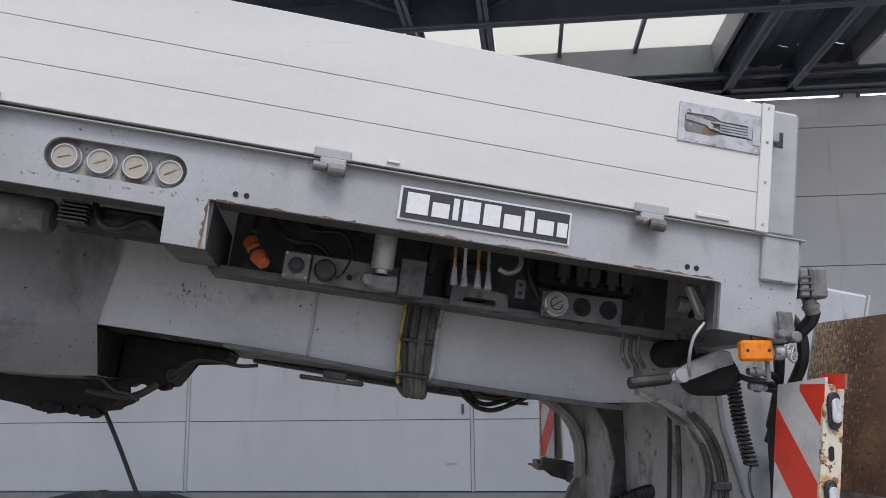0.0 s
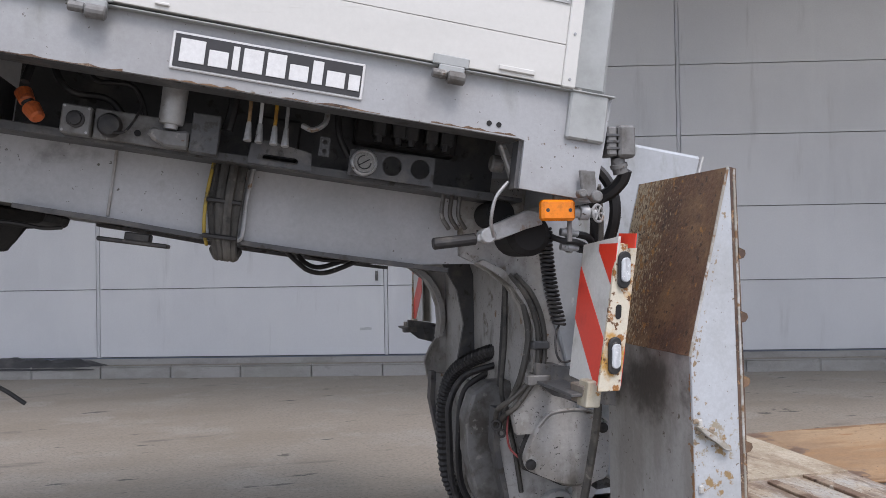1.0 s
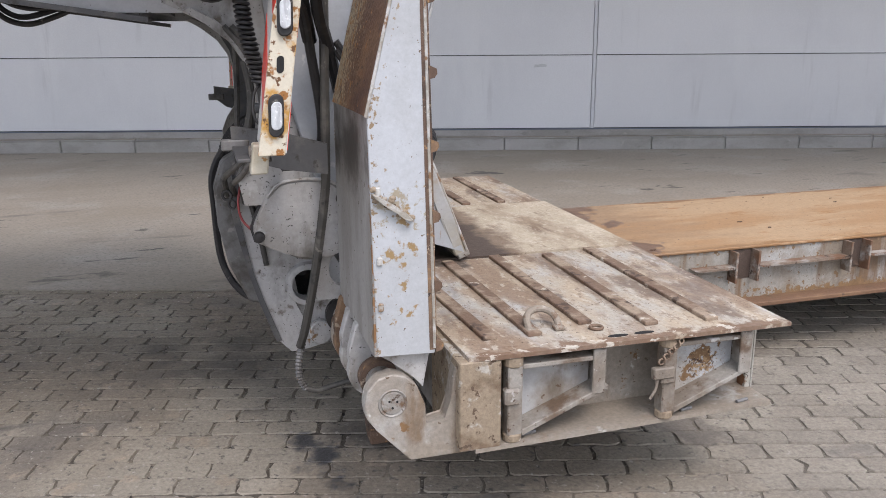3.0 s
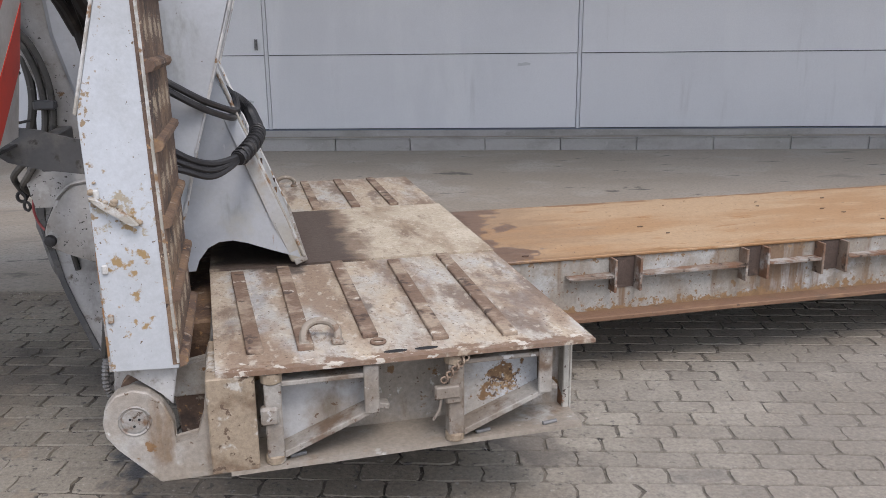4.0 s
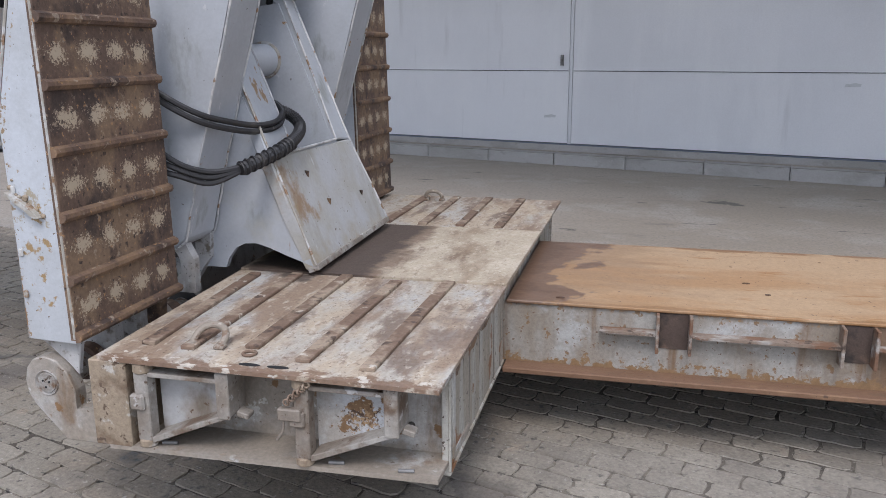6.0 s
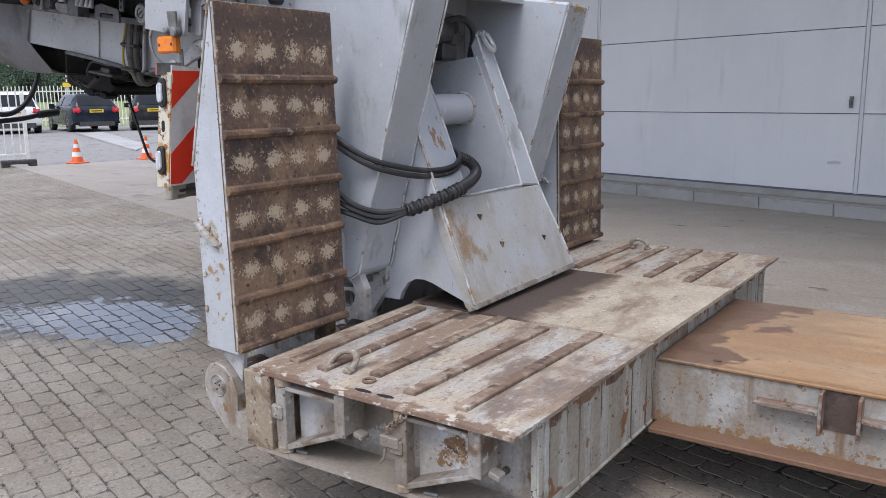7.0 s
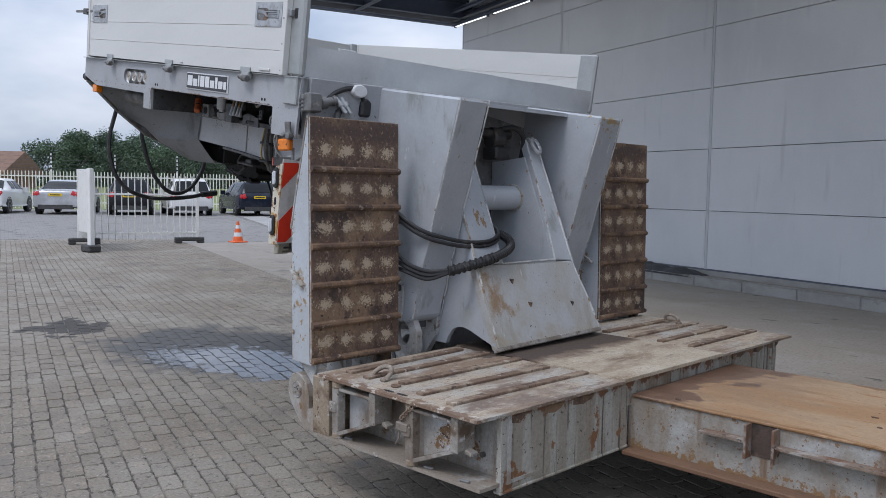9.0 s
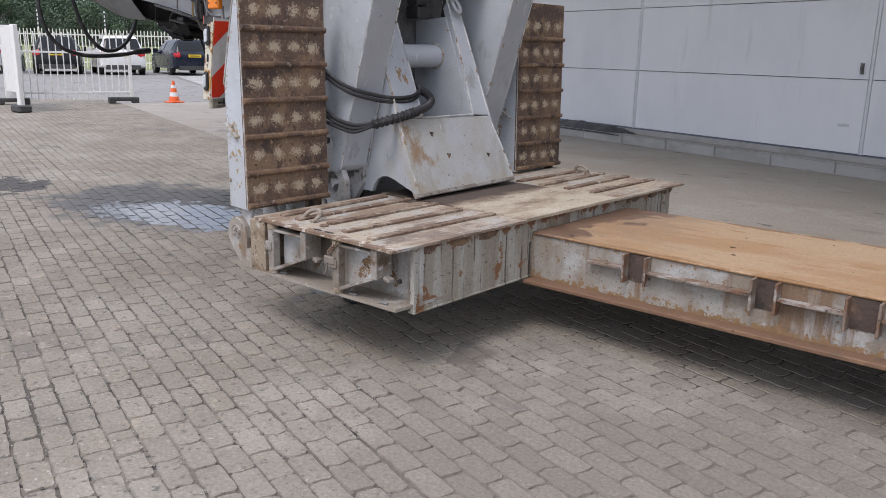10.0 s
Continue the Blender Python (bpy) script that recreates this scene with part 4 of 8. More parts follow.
bm = nb()
ribbed(bm, -12.9, 26, 0.0, RQ0, 6.38)
ribbed(bm, -12.9, 26, RQ1, DEPTH, 6.38)
edge = -13.1
for a, b in lights + [(26, 26)]:
    ribbed(bm, edge, a, RQ0, RQ1, 6.38)
    edge = b
part("ceiling", bm, canopy_sheet, canopy)
bm = nb()
for a, b in lights:
    for lo_q, hi_q, z0, z1 in ((RQ0 - 0.05, RQ0, 6.07, 6.5), (RQ1, RQ1 + 0.05, 6.2, 6.5)):
        box(bm, a, b, lo_q, hi_q, z0, z1, m=HALL)
    box(bm, a - 0.05, a, RQ0 - 0.05, RQ1 + 0.05, 6.12, 6.5, m=HALL)
    box(bm, b, b + 0.05, RQ0 - 0.05, RQ1 + 0.05, 6.12, 6.5, m=HALL)
part("rooflight_upstand", bm, canopy_grey, canopy, "grey upstand round the rooflights")
for a, b in lights:
    bm = nb()
    box(bm, a, b, RQ0, RQ1, 6.48, 6.49, m=HALL)
    part("rooflight", bm, rooflight, canopy, "milky translucent rooflight")
    n = round((b - a) / 1.08)
    for k in range(1, n):
        bm = nb()
        s = b - 1.08 * k
        box(bm, s - 0.025, s + 0.025, RQ0, RQ1, 6.41, 6.48, m=HALL)
        part("glazing_bar", bm, canopy_steel, canopy)
# beams along the wall
for q, z0, z1, w in ((0.18, 5.86, 6.08, 0.12), (0.60, 6.0, 6.08, 0.1), (3.0, 5.88, 6.23, 0.14), (4.7, 6.25, 6.3, 0.1)):
    bm = nb()
    box(bm, -13.0, 26, q - w / 2, q + w / 2, z0, z0 + 0.02, m=HALL)
    box(bm, -13.0, 26, q - w / 2, q + w / 2, z1 - 0.02, z1, m=HALL)
    box(bm, -13.0, 26, q - 0.008, q + 0.008, z0, z1, m=HALL)
    part("beam", bm, canopy_steel, canopy)
bm = nb()
box(bm, -12.92, 26, 0.02, 0.34, 5.9, 5.93, m=HALL)
part("soffit", bm, canopy_grey, canopy, "smooth grey soffit strip")
# cross trusses at the columns
for s in joints:
    bm = nb()
    for c in (-0.45, 0.45):
        box(bm, s + c - 0.06, s + c + 0.06, 0.02, DEPTH - 0.05, 5.9, 5.93, m=HALL)
        box(bm, s + c - 0.008, s + c + 0.008, 0.02, DEPTH - 0.05, 5.9, 6.28, m=HALL)
        box(bm, s + c - 0.06, s + c + 0.06, 0.02, DEPTH - 0.05, 6.26, 6.29, m=HALL)
    part("truss", bm, canopy_steel, canopy)
for s0, s1 in zip(joints, joints[1:]):
    bm = nb()
    for q0, q1 in ((3.0, 6.28), (6.28, 3.0)):
        rod(bm, HALL @ Vector((s0 + 0.4, q0, 6.06)), HALL @ Vector((s1 - 0.4, q1, 6.06)), 0.03, 8)
    n = 6
    for k in range(n):
        a, b = s0 + (s1 - s0) * k / n, s0 + (s1 - s0) * (k + 1) / n
        rod(bm, HALL @ Vector((a, 6.18, 5.88 if k % 2 else 6.24)), HALL @ Vector((b, 6.18, 6.24 if k % 2 else 5.88)), 0.025, 6)
    part("brace", bm, canopy_steel, canopy)
bm = nb()
box(bm, -12.96, 26, DEPTH, DEPTH + 0.05, 5.88, 6.38, 0.01, m=HALL)
box(bm, -12.96, -12.9, -0.05, DEPTH + 0.05, 5.88, 6.38, 0.01, m=HALL)
box(bm, -12.9, 26, DEPTH - 0.14, DEPTH, 5.88, 5.91, m=HALL)
part("fascia", bm, canopy_grey, canopy, "grey steel fascia")
bm = nb()
box(bm, -13.0, 26, 0.26, 0.30, 5.81, 5.86, m=HALL)
part("lamp_rail", bm, canopy_steel, canopy)
for k in range(20):
    s = -12.8 + 1.85 * k
    lamp = thing("tube_lamp", *(HALL @ Vector((s, 0.28, 5.78))), "lit fluorescent tube lamp under the canopy", "lamp", turn=-16.36, group="tube lamps under the canopy")
    bm = nb()
    rod(bm, HALL @ Vector((s, 0.28, 5.77)), HALL @ Vector((s + 1.55, 0.28, 5.77)), 0.012, 8)
    part("tube", bm, lamp_white, lamp)
    bm = nb()
    box(bm, s - 0.04, s + 1.6, 0.26, 0.3, 5.785, 5.815, m=HALL)
    box(bm, s - 0.05, s - 0.01, 0.25, 0.31, 5.745, 5.815, m=HALL)
    box(bm, s + 1.56, s + 1.6, 0.25, 0.31, 5.745, 5.815, m=HALL)
    part("housing", bm, canopy_steel, lamp)

# ---- tarpaulin heap by the wall ----
bm = nb()
heap = bmesh.ops.create_grid(bm, x_segments=40, y_segments=12, size=1.0)["verts"]
for v in heap:
    x, y = v.co.x, v.co.y
    h = (max(0.0, 1 - abs(x) ** 2.5) * max(0.0, 1 - abs(y) ** 2)) ** 0.5
    lump = noise.noise(Vector((x * 3.2, y * 2, 0.3))) * 0.5 + 0.75
    v.co = HALL @ Vector((-5.15 + x * (1.05 + 0.1 * noise.noise(Vector((y * 3, 1, 0)))), 0.30 + y * 0.26, 0.13 + h * 0.17 * lump + 0.02 * noise.noise(Vector((x * 14, y * 8, 2))) * h))
heap_ob = part("tarpaulin", bm, tarp, smooth=True)
tagged(heap_ob, "crumpled black tarpaulin lying on the kerb by the wall", "tarpaulin")

# ---- gooseneck ----
MID = 0.1  # the trailer's middle plane
# The bed of the neck slopes, and stands a little askew to the deck.
G = pose(2.226, -1.191, 2.110, 0, 0, -1.2) @ Matrix.Translation((0, 1.205, 0)) @ pose(0, 0, 0, 0, 8.1, 0)
neck = thing("gooseneck", 2.2, MID, 0.3, "raised grey lowbed trailer gooseneck with white aluminium dropsides", "trailer")


def mirror(y):
    return 2 * MID - y


def bed_mirror(y):
    return 0.14 - y


# side rails, with a bay for the controls and a slot for dials
rail = [(-3.03, -0.018), (0.0, -0.018), (-0.018, -0.340), (-0.262, -0.335), (-0.262, -0.192), (-0.275, -0.188), (-1.818, -0.184), (-1.806, -0.328), (-1.929, -0.327), (-1.934, -0.226), (-2.80, -0.222), (-3.04, -0.160)]
dial_slot = slot(-2.088, -0.123, 0.195, 0.051)
bm = nb()
prism(bm, rail, -1.205, -1.19, holes=(dial_slot,))
part("side_rail", bm, paint, neck, space=G)
bm = nb()
prism(bm, rail, bed_mirror(-1.19), bed_mirror(-1.205))
part("side_rail", bm, paint, neck, space=G)
bm = nb()
box(bm, -3.02, -0.0, -1.230, -1.16, -0.024, -0.019, 0.0015)
part("rail_lip", bm, post_dull, neck, space=G)
bm = nb()
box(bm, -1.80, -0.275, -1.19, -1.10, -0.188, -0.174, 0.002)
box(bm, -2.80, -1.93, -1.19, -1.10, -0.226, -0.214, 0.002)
part("rail_flange", bm, dark_and_shaded, neck, space=G)
# cheeks coloured dark for the shade inside the bay
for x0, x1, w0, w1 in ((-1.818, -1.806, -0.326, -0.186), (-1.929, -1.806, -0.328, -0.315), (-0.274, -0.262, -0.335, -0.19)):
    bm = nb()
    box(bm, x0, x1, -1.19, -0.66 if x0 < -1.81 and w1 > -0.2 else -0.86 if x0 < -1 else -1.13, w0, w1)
    part("bay_cheek", bm, dark_and_shaded, neck, space=G)
# floor coloured dark to give shade above the bay
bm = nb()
box(bm, -3.0, -0.07, -1.16, bed_mirror(-1.16), -0.06, -0.026)
part("bed_floor", bm, dark_steel, neck, space=G)
# filler strips added to block the sky gleam under the boards
for y0, y1 in ((-1.204, -1.185), (bed_mirror(-1.185), bed_mirror(-1.204))):
    bm = nb()
    box(bm, -2.98, -0.10, y0, y1, -0.03, 0.03)
    part("gap_filler", bm, dim_steel, neck, space=G)
# rust along the edges of the bay
edge_dice = random.Random(31)
for u0, u1, upright in ((-0.33, -0.185, True), (-1.80, -1.40, False), (-1.30, -1.08, False), (-0.98, -0.70, False), (-0.55, -0.29, False)):
    bm = nb()
    n = 14
    line = [u0 + (u1 - u0) * k / n for k in range(n + 1)]
    if upright:
        outline = [(-1.818, w) for w in line] + [(-1.821 - 0.011 * edge_dice.random(), w) for w in line[::-1]]
    else:
        outline = [(u, -0.1875 + 0.0026 * (u + 1.818)) for u in line] + [(u, -0.1865 + 0.0026 * (u + 1.818) + 0.007 * edge_dice.random() ** 2) for u in line[::-1]]
    prism(bm, outline, -1.2058, -1.2045)
    part("rust_edge", bm, rust_face, neck, space=G)
bm = nb()
prism(bm, slot(-2.088, -0.123, 0.212, 0.066), -1.168, -1.163)
part("dial_backing", bm, paint_neck, neck, space=G)
for k in range(4):
    u, w = -2.231 + 0.0965 * k, -0.124 + 0.0005 * k
    bm = nb()
    lathe(bm, [(0.044, 0), (0.044, 0.006), (0.040, 0.008), (0.037, 0.018), (0.033, 0.021), (0.030, 0.018), (0.001, 0.0175)], (u, -1.172, w), (0, -1, 0), 28)
    gauge = part("gauge", bm, galvanised, neck, "round pressure gauge with a dull rim", space=G, smooth=True)
    bm = nb()
    torus(bm, (u, -1.1925, w), (0, 1, 0), 0.0335, 0.0028, seg=28, ring=6)
    part("rim", bm, chrome, gauge, "bright rim", space=G, smooth=True)
    bm = nb()
    rod(bm, (u, -1.172, w), (u, -1.1905, w), 0.031, 24)
    part("dial", bm, dial, gauge, "yellowed dial", space=G)
    bm = nb()
    box(bm, -0.019, 0.019, -0.001, 0.001, -0.0013, 0.0013, m=Matrix.Translation((u, -1.1915, w)) @ pose(0, 0, 0, 0, -22 - 4 * k, 0))
    part("needle", bm, deck_bar, gauge, space=G)
for u in (-1.750, -1.719, -0.377, -0.347):
    bm = nb()
    rod(bm, (u, -1.2075, -0.158), (u, -1.20, -0.158), 0.008, 12)
    part("bolt_hole", bm, black_gap, neck, space=G)
# sign, its word as plain blocks
bm = nb()
box(bm, -1.285, -0.758, -1.2125, -1.2055, -0.156, -0.052, 0.003)
sign = part("sign", bm, sign_white, neck, "black sign with a white border and white word shapes", space=G)
bm = nb()
box(bm, -1.277, -0.766, -1.2145, -1.2125, -0.149, -0.059)
part("sign_field", bm, sign_black, sign, space=G)
u = -1.262
for wide, tall in ((0.066, 0.064), (0.052, 0.045), (0.018, 0.066), (0.054, 0.066), (0.052, 0.066), (0.052, 0.045), (0.03, 0.066), (0.052, 0.045), (0.032, 0.045)):
    bm = nb()
    box(bm, u, u + wide, -1.217, -1.2145, -0.134, -0.134 + tall, 0.001)
    part("word_shape", bm, sign_white, sign, space=G)
    u += wide + 0.0105

# dropsides: boards, strip, posts, latches, hinges
for side in (-1, 1):
    near = side < 0

    def Y(y):
        return y if near else bed_mirror(y)
    dropside = thing("dropside", 0.9, Y(-1.2), 2.3, "white aluminium dropside of three boards with recessed latches", "dropside", group="dropsides of the gooseneck")
    # the boards stand proud of the rail
    GD = G @ Matrix.Translation((-1.3, -0.03 if near else 0.0, -0.012)) @ pose(0, 0, 0, 0, 0.2, 0) @ Matrix.Translation((1.3, 0, 0))
    for w0, w1 in ((0.0, 0.1222), (0.1236, 0.2513), (0.2527, 0.420)):
        bm = nb()
        box(bm, -2.89, -0.178, min(Y(-1.205), Y(-1.18)), max(Y(-1.205), Y(-1.18)), w0, w1, 0.0015)
        part("board", bm, board_white, dropside, space=GD)
    bm = nb()
    box(bm, -0.178, -0.136, min(Y(-1.212), Y(-1.175)), max(Y(-1.212), Y(-1.175)), -0.004, 0.421, 0.003)
    strip = part("end_strip", bm, board_white, dropside, space=GD)
    bm = nb()
    box(bm, -2.912, -2.885, min(Y(-1.212), Y(-1.175)), max(Y(-1.212), Y(-1.175)), -0.004, 0.421, 0.003)
    part("end_strip", bm, board_white, dropside, space=GD)
    for w in (0.02, 0.158, 0.29, 0.405):
        bm = nb()
        rod(bm, (-0.157, Y(-1.2115), w), (-0.157, Y(-1.2145), w), 0.0045, 8)
        part("rivet", bm, bare_steel, strip, space=GD)
    for u0, u1, M in ((-0.455, -0.180, lambda x: x - 0.004), (-2.83, -2.555, lambda x: -2.83 + (-0.180 - x))):
        def at(*pts):
            return [(M(x), w) for x, w in pts]
        bm = nb()
        prism(bm, [(u0, 0.246), (u1, 0.246), (u1, 0.374), (u0, 0.374)], Y(-1.2095), Y(-1.204), holes=(at((-0.432, 0.29), (-0.425, 0.278), (-0.34, 0.276), (-0.31, 0.288), (-0.20, 0.288), (-0.20, 0.332), (-0.31, 0.332), (-0.34, 0.344), (-0.425, 0.342), (-0.432, 0.33)),))
        latch = part("latch_plate", bm, galvanised, dropside, "grey riveted latch plate", space=GD)
        # flat dim plate, with the recess's shade put into its colour
        bm = nb()
        prism(bm, at((-0.434, 0.274), (-0.196, 0.274), (-0.196, 0.346), (-0.434, 0.346)), Y(-1.206), Y(-1.2055))
        part("latch_recess", bm, dim_steel, latch, "shadowed recess", space=GD)
        bm = nb()
        prism(bm, at((-0.375, 0.28), (-0.325, 0.284), (-0.318, 0.31), (-0.33, 0.335), (-0.37, 0.338), (-0.36, 0.31)), Y(-1.2063), Y(-1.2058))
        part("rust_stain", bm, rust_face, latch, space=GD)
        bm = nb()
        prism(bm, at((-0.428, 0.318), (-0.36, 0.312), (-0.345, 0.300), (-0.335, 0.300), (-0.335, 0.326), (-0.35, 0.328), (-0.428, 0.336)), Y(-1.2064), Y(-1.2095), b=0.001)
        prism(bm, at((-0.345, 0.300), (-0.31, 0.294), (-0.31, 0.301), (-0.342, 0.307)), Y(-1.2064), Y(-1.213), b=0.001)
        prism(bm, at((-0.345, 0.325), (-0.31, 0.327), (-0.31, 0.320), (-0.342, 0.319)), Y(-1.2064), Y(-1.213), b=0.001)
        part("latch_lever", bm, bare_steel, latch, "worn steel lever", space=GD)
        bm = nb()
        for w in (0.2955, 0.3045, 0.3135, 0.3225):
            prism(bm, at((-0.315, w - 0.0036), (-0.222, w - 0.0036), (-0.222, w + 0.0036), (-0.315, w + 0.0036)), Y(-1.2064), Y(-1.2125), b=0.0008)
        prism(bm, at((-0.222, 0.290), (-0.205, 0.288), (-0.205, 0.332), (-0.222, 0.329)), Y(-1.2064), Y(-1.2135), b=0.001)
        part("latch_spring", bm, bare_steel, latch, "ribbed steel bar", space=GD)
        bm = nb()
        prism(bm, at((-0.203, 0.272), (-0.177, 0.272), (-0.177, 0.350), (-0.203, 0.350)), Y(-1.2096), Y(-1.2115), b=0.0008)
        part("cover_strip", bm, galvanised, latch, space=GD)
        for p in (u0 + 0.012, u1 - 0.012):
            for q in (0.256, 0.364):
                bm = nb()
                rod(bm, (p, Y(-1.208), q), (p, Y(-1.2105), q), 0.004, 8)
                part("rivet", bm, chrome, latch, space=GD)
    for u in (-2.46, -1.487, -0.512):
        bm = nb()
        box(bm, u - 0.062, u + 0.046, min(Y(-1.213), Y(-1.205)), max(Y(-1.213), Y(-1.205)), -0.006, 0.024, 0.003)
        box(bm, u - 0.042, u + 0.034, min(Y(-1.216), Y(-1.19)), max(Y(-1.216), Y(-1.19)), -0.040, -0.004, 0.004)
        hinge = part("hinge", bm, post_dull, dropside, "grey dropside hinge", space=GD)
        bm = nb()
        rod(bm, (u - 0.060, Y(-1.214), -0.034), (u - 0.018, Y(-1.214), -0.034), 0.014, 12, b=0.003)
        rod(bm, (u - 0.016, Y(-1.218), -0.040), (u + 0.036, Y(-1.218), -0.040), 0.019, 14, b=0.004)
        part("knuckle", bm, dim_steel, hinge, space=GD)
    for u0, u1, w1 in ((-1.338, -1.300, 0.020), (-0.376, -0.266, 0.026)):
        bm = nb()
        box(bm, u0, u1, min(Y(-1.213), Y(-1.205)), max(Y(-1.213), Y(-1.205)), 0.012, w1, 0.002)
        part("stop_block", bm, board_white, dropside, space=GD)
    bm = nb()
    box(bm, -0.176, -0.022, min(Y(-1.206), Y(-1.165)), max(Y(-1.206), Y(-1.165)), -0.016, 0.408, 0.012)
    corner_post = part("corner_post", bm, post_dull, neck, "grey corner post of the gooseneck bed", space=G)
    bm = nb()
    box(bm, -0.136, -0.108, min(Y(-1.232), Y(-1.205)), max(Y(-1.232), Y(-1.205)), 0.286, 0.322, 0.003)
    part("bolt", bm, bare_steel, corner_post, space=G)
    bm = nb()
    box(bm, -0.110, -0.082, min(Y(-1.2085), Y(-1.205)), max(Y(-1.2085), Y(-1.205)), 0.278, 0.330, 0.001)
    part("catch", bm, dark_steel, corner_post, space=G)
    bm = nb()
    box(bm, -0.140, -0.016, min(Y(-1.224), Y(-1.15)), max(Y(-1.224), Y(-1.15)), -0.166, -0.018, 0.006)
    part("post_cover", bm, post_dull, neck, "folded metal cover below the post", space=G)
    bm = nb()
    box(bm, -3.02, -2.935, min(Y(-1.208), Y(-1.13)), max(Y(-1.208), Y(-1.13)), -0.03, 0.415, 0.005)
    front_post = part("corner_post", bm, post_grey, neck, space=G)
    bm = nb()
    box(bm, -3.19, -2.84, min(Y(-1.240), Y(-1.222)), max(Y(-1.240), Y(-1.222)), 0.315, 0.333, 0.004)
    box(bm, -3.02, -2.95, min(Y(-1.245), Y(-1.205)), max(Y(-1.245), Y(-1.205)), 0.300, 0.345, 0.005)
    part("latch_lever", bm, dim_steel, front_post, space=G)
    bm = nb()
    rod(bm, (-3.11, Y(-1.17), -0.17), (-3.02, Y(-1.17), -0.17), 0.032, 14, b=0.012)
    part("buffer", bm, rubber, neck, space=G)
bm = nb()
box(bm, -2.99, -2.965, -1.13, bed_mirror(-1.13), -0.01, 0.405, 0.004)
part("front_board", bm, board_white, neck, space=G)
bm = nb()
box(bm, -3.03, -2.99, -1.18, bed_mirror(-1.18), -0.16, -0.02, 0.006)
part("front_beam", bm, paint, neck, space=G)
bm = nb()
box(bm, -2.89, -2.81, -1.20, -1.15, -0.278, -0.220, 0.006)
part("side_marker", bm, amber, neck, "orange side marker lamp", space=G)

# headboard: a dented low sheet across the rear
bm = nb()
sheet = []
n_y, n_w = 40, 6
for i in range(n_y + 1):
    y = -1.166 + 2.472 * i / n_y
    line = []
    for k in range(n_w + 1):
        w = -0.012 + 0.158 * k / n_w + (0.006 * noise.noise(Vector((y * 2.6, 0.5, 0))) if k == n_w else 0)
        dent = 0.012 * noise.noise(Vector((y * 3, w * 6, 1.0))) + 0.008 * noise.noise(Vector((y * 8, w * 9, 4.0)))
        line.append((bm.verts.new((-0.034 + dent, y, w)), bm.verts.new((-0.058 + dent, y, w))))
    sheet.append(line)
for a, c in zip(sheet, sheet[1:]):
    for k in range(n_w):
        bm.faces.new((a[k][0], c[k][0], c[k + 1][0], a[k + 1][0]))
        bm.faces.new((a[k][1], a[k + 1][1], c[k + 1][1], c[k][1]))
    bm.faces.new((a[n_w][0], c[n_w][0], c[n_w][1], a[n_w][1])), bm.faces.new((a[0][0], a[0][1], c[0][1], c[0][0]))
for line in (sheet[0], sheet[-1]):
    for k in range(n_w):
        bm.faces.new((line[k][0], line[k][1], line[k + 1][1], line[k + 1][0]))
part("headboard", bm, sheet_grey, neck, "dented grey sheet headboard", space=G, smooth=True)
bm = nb()
box(bm, -0.06, 0.0, -1.148, bed_mirror(-1.148), -0.338, -0.014, 0.004)
part("rear_beam", bm, paint, neck, space=G)
bm = nb()
box(bm, -0.050, -0.030, -0.96, -0.85, 0.140, 0.158, 0.003)
part("headboard_fold", bm, sheet_grey, neck, "small folded lip on the headboard", space=G)

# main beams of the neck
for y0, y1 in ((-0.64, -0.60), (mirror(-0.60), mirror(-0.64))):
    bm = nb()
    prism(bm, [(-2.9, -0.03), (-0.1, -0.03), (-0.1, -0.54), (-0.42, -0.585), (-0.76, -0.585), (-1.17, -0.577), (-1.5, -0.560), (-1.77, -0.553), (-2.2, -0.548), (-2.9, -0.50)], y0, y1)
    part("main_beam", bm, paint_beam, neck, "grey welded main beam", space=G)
for y0, y1 in ((-0.67, -0.52), (mirror(-0.52), mirror(-0.67))):
    bm = nb()
    prism(bm, [(-0.32, -0.585), (-0.76, -0.585), (-1.17, -0.577), (-1.5, -0.560), (-1.77, -0.553), (-1.77, -0.568), (-1.5, -0.576), (-1.17, -0.593), (-0.76, -0.601), (-0.32, -0.601)], y0, y1)
    part("bottom_flange", bm, dark_and_shaded, neck, space=G)
bm = nb()
box(bm, -1.49, -1.48, -0.648, -0.64, -0.557, -0.33, 0.002)
part("weld_seam", bm, paint_neck, neck, space=G)
bm = nb()
box(bm, -2.0, -0.3, -0.52, mirror(-0.52), -0.55, -0.53)
part("belly_plate", bm, dark_steel, neck, space=G)
# hull of the coupling end
bm = nb()
bow = [(-1.14, 2.33), (-0.905, 2.11), (-0.68, 1.94), (-0.40, 1.815), (-0.04, 1.74), (0.24, 1.74), (0.60, 1.815), (0.88, 1.94), (1.105, 2.11), (1.34, 2.33)]
prism(bm, bow, -0.76, -0.72, axis="x")
part("bow_plate", bm, dim_steel, neck, "dark plate across the front underside", space=AS_IS)
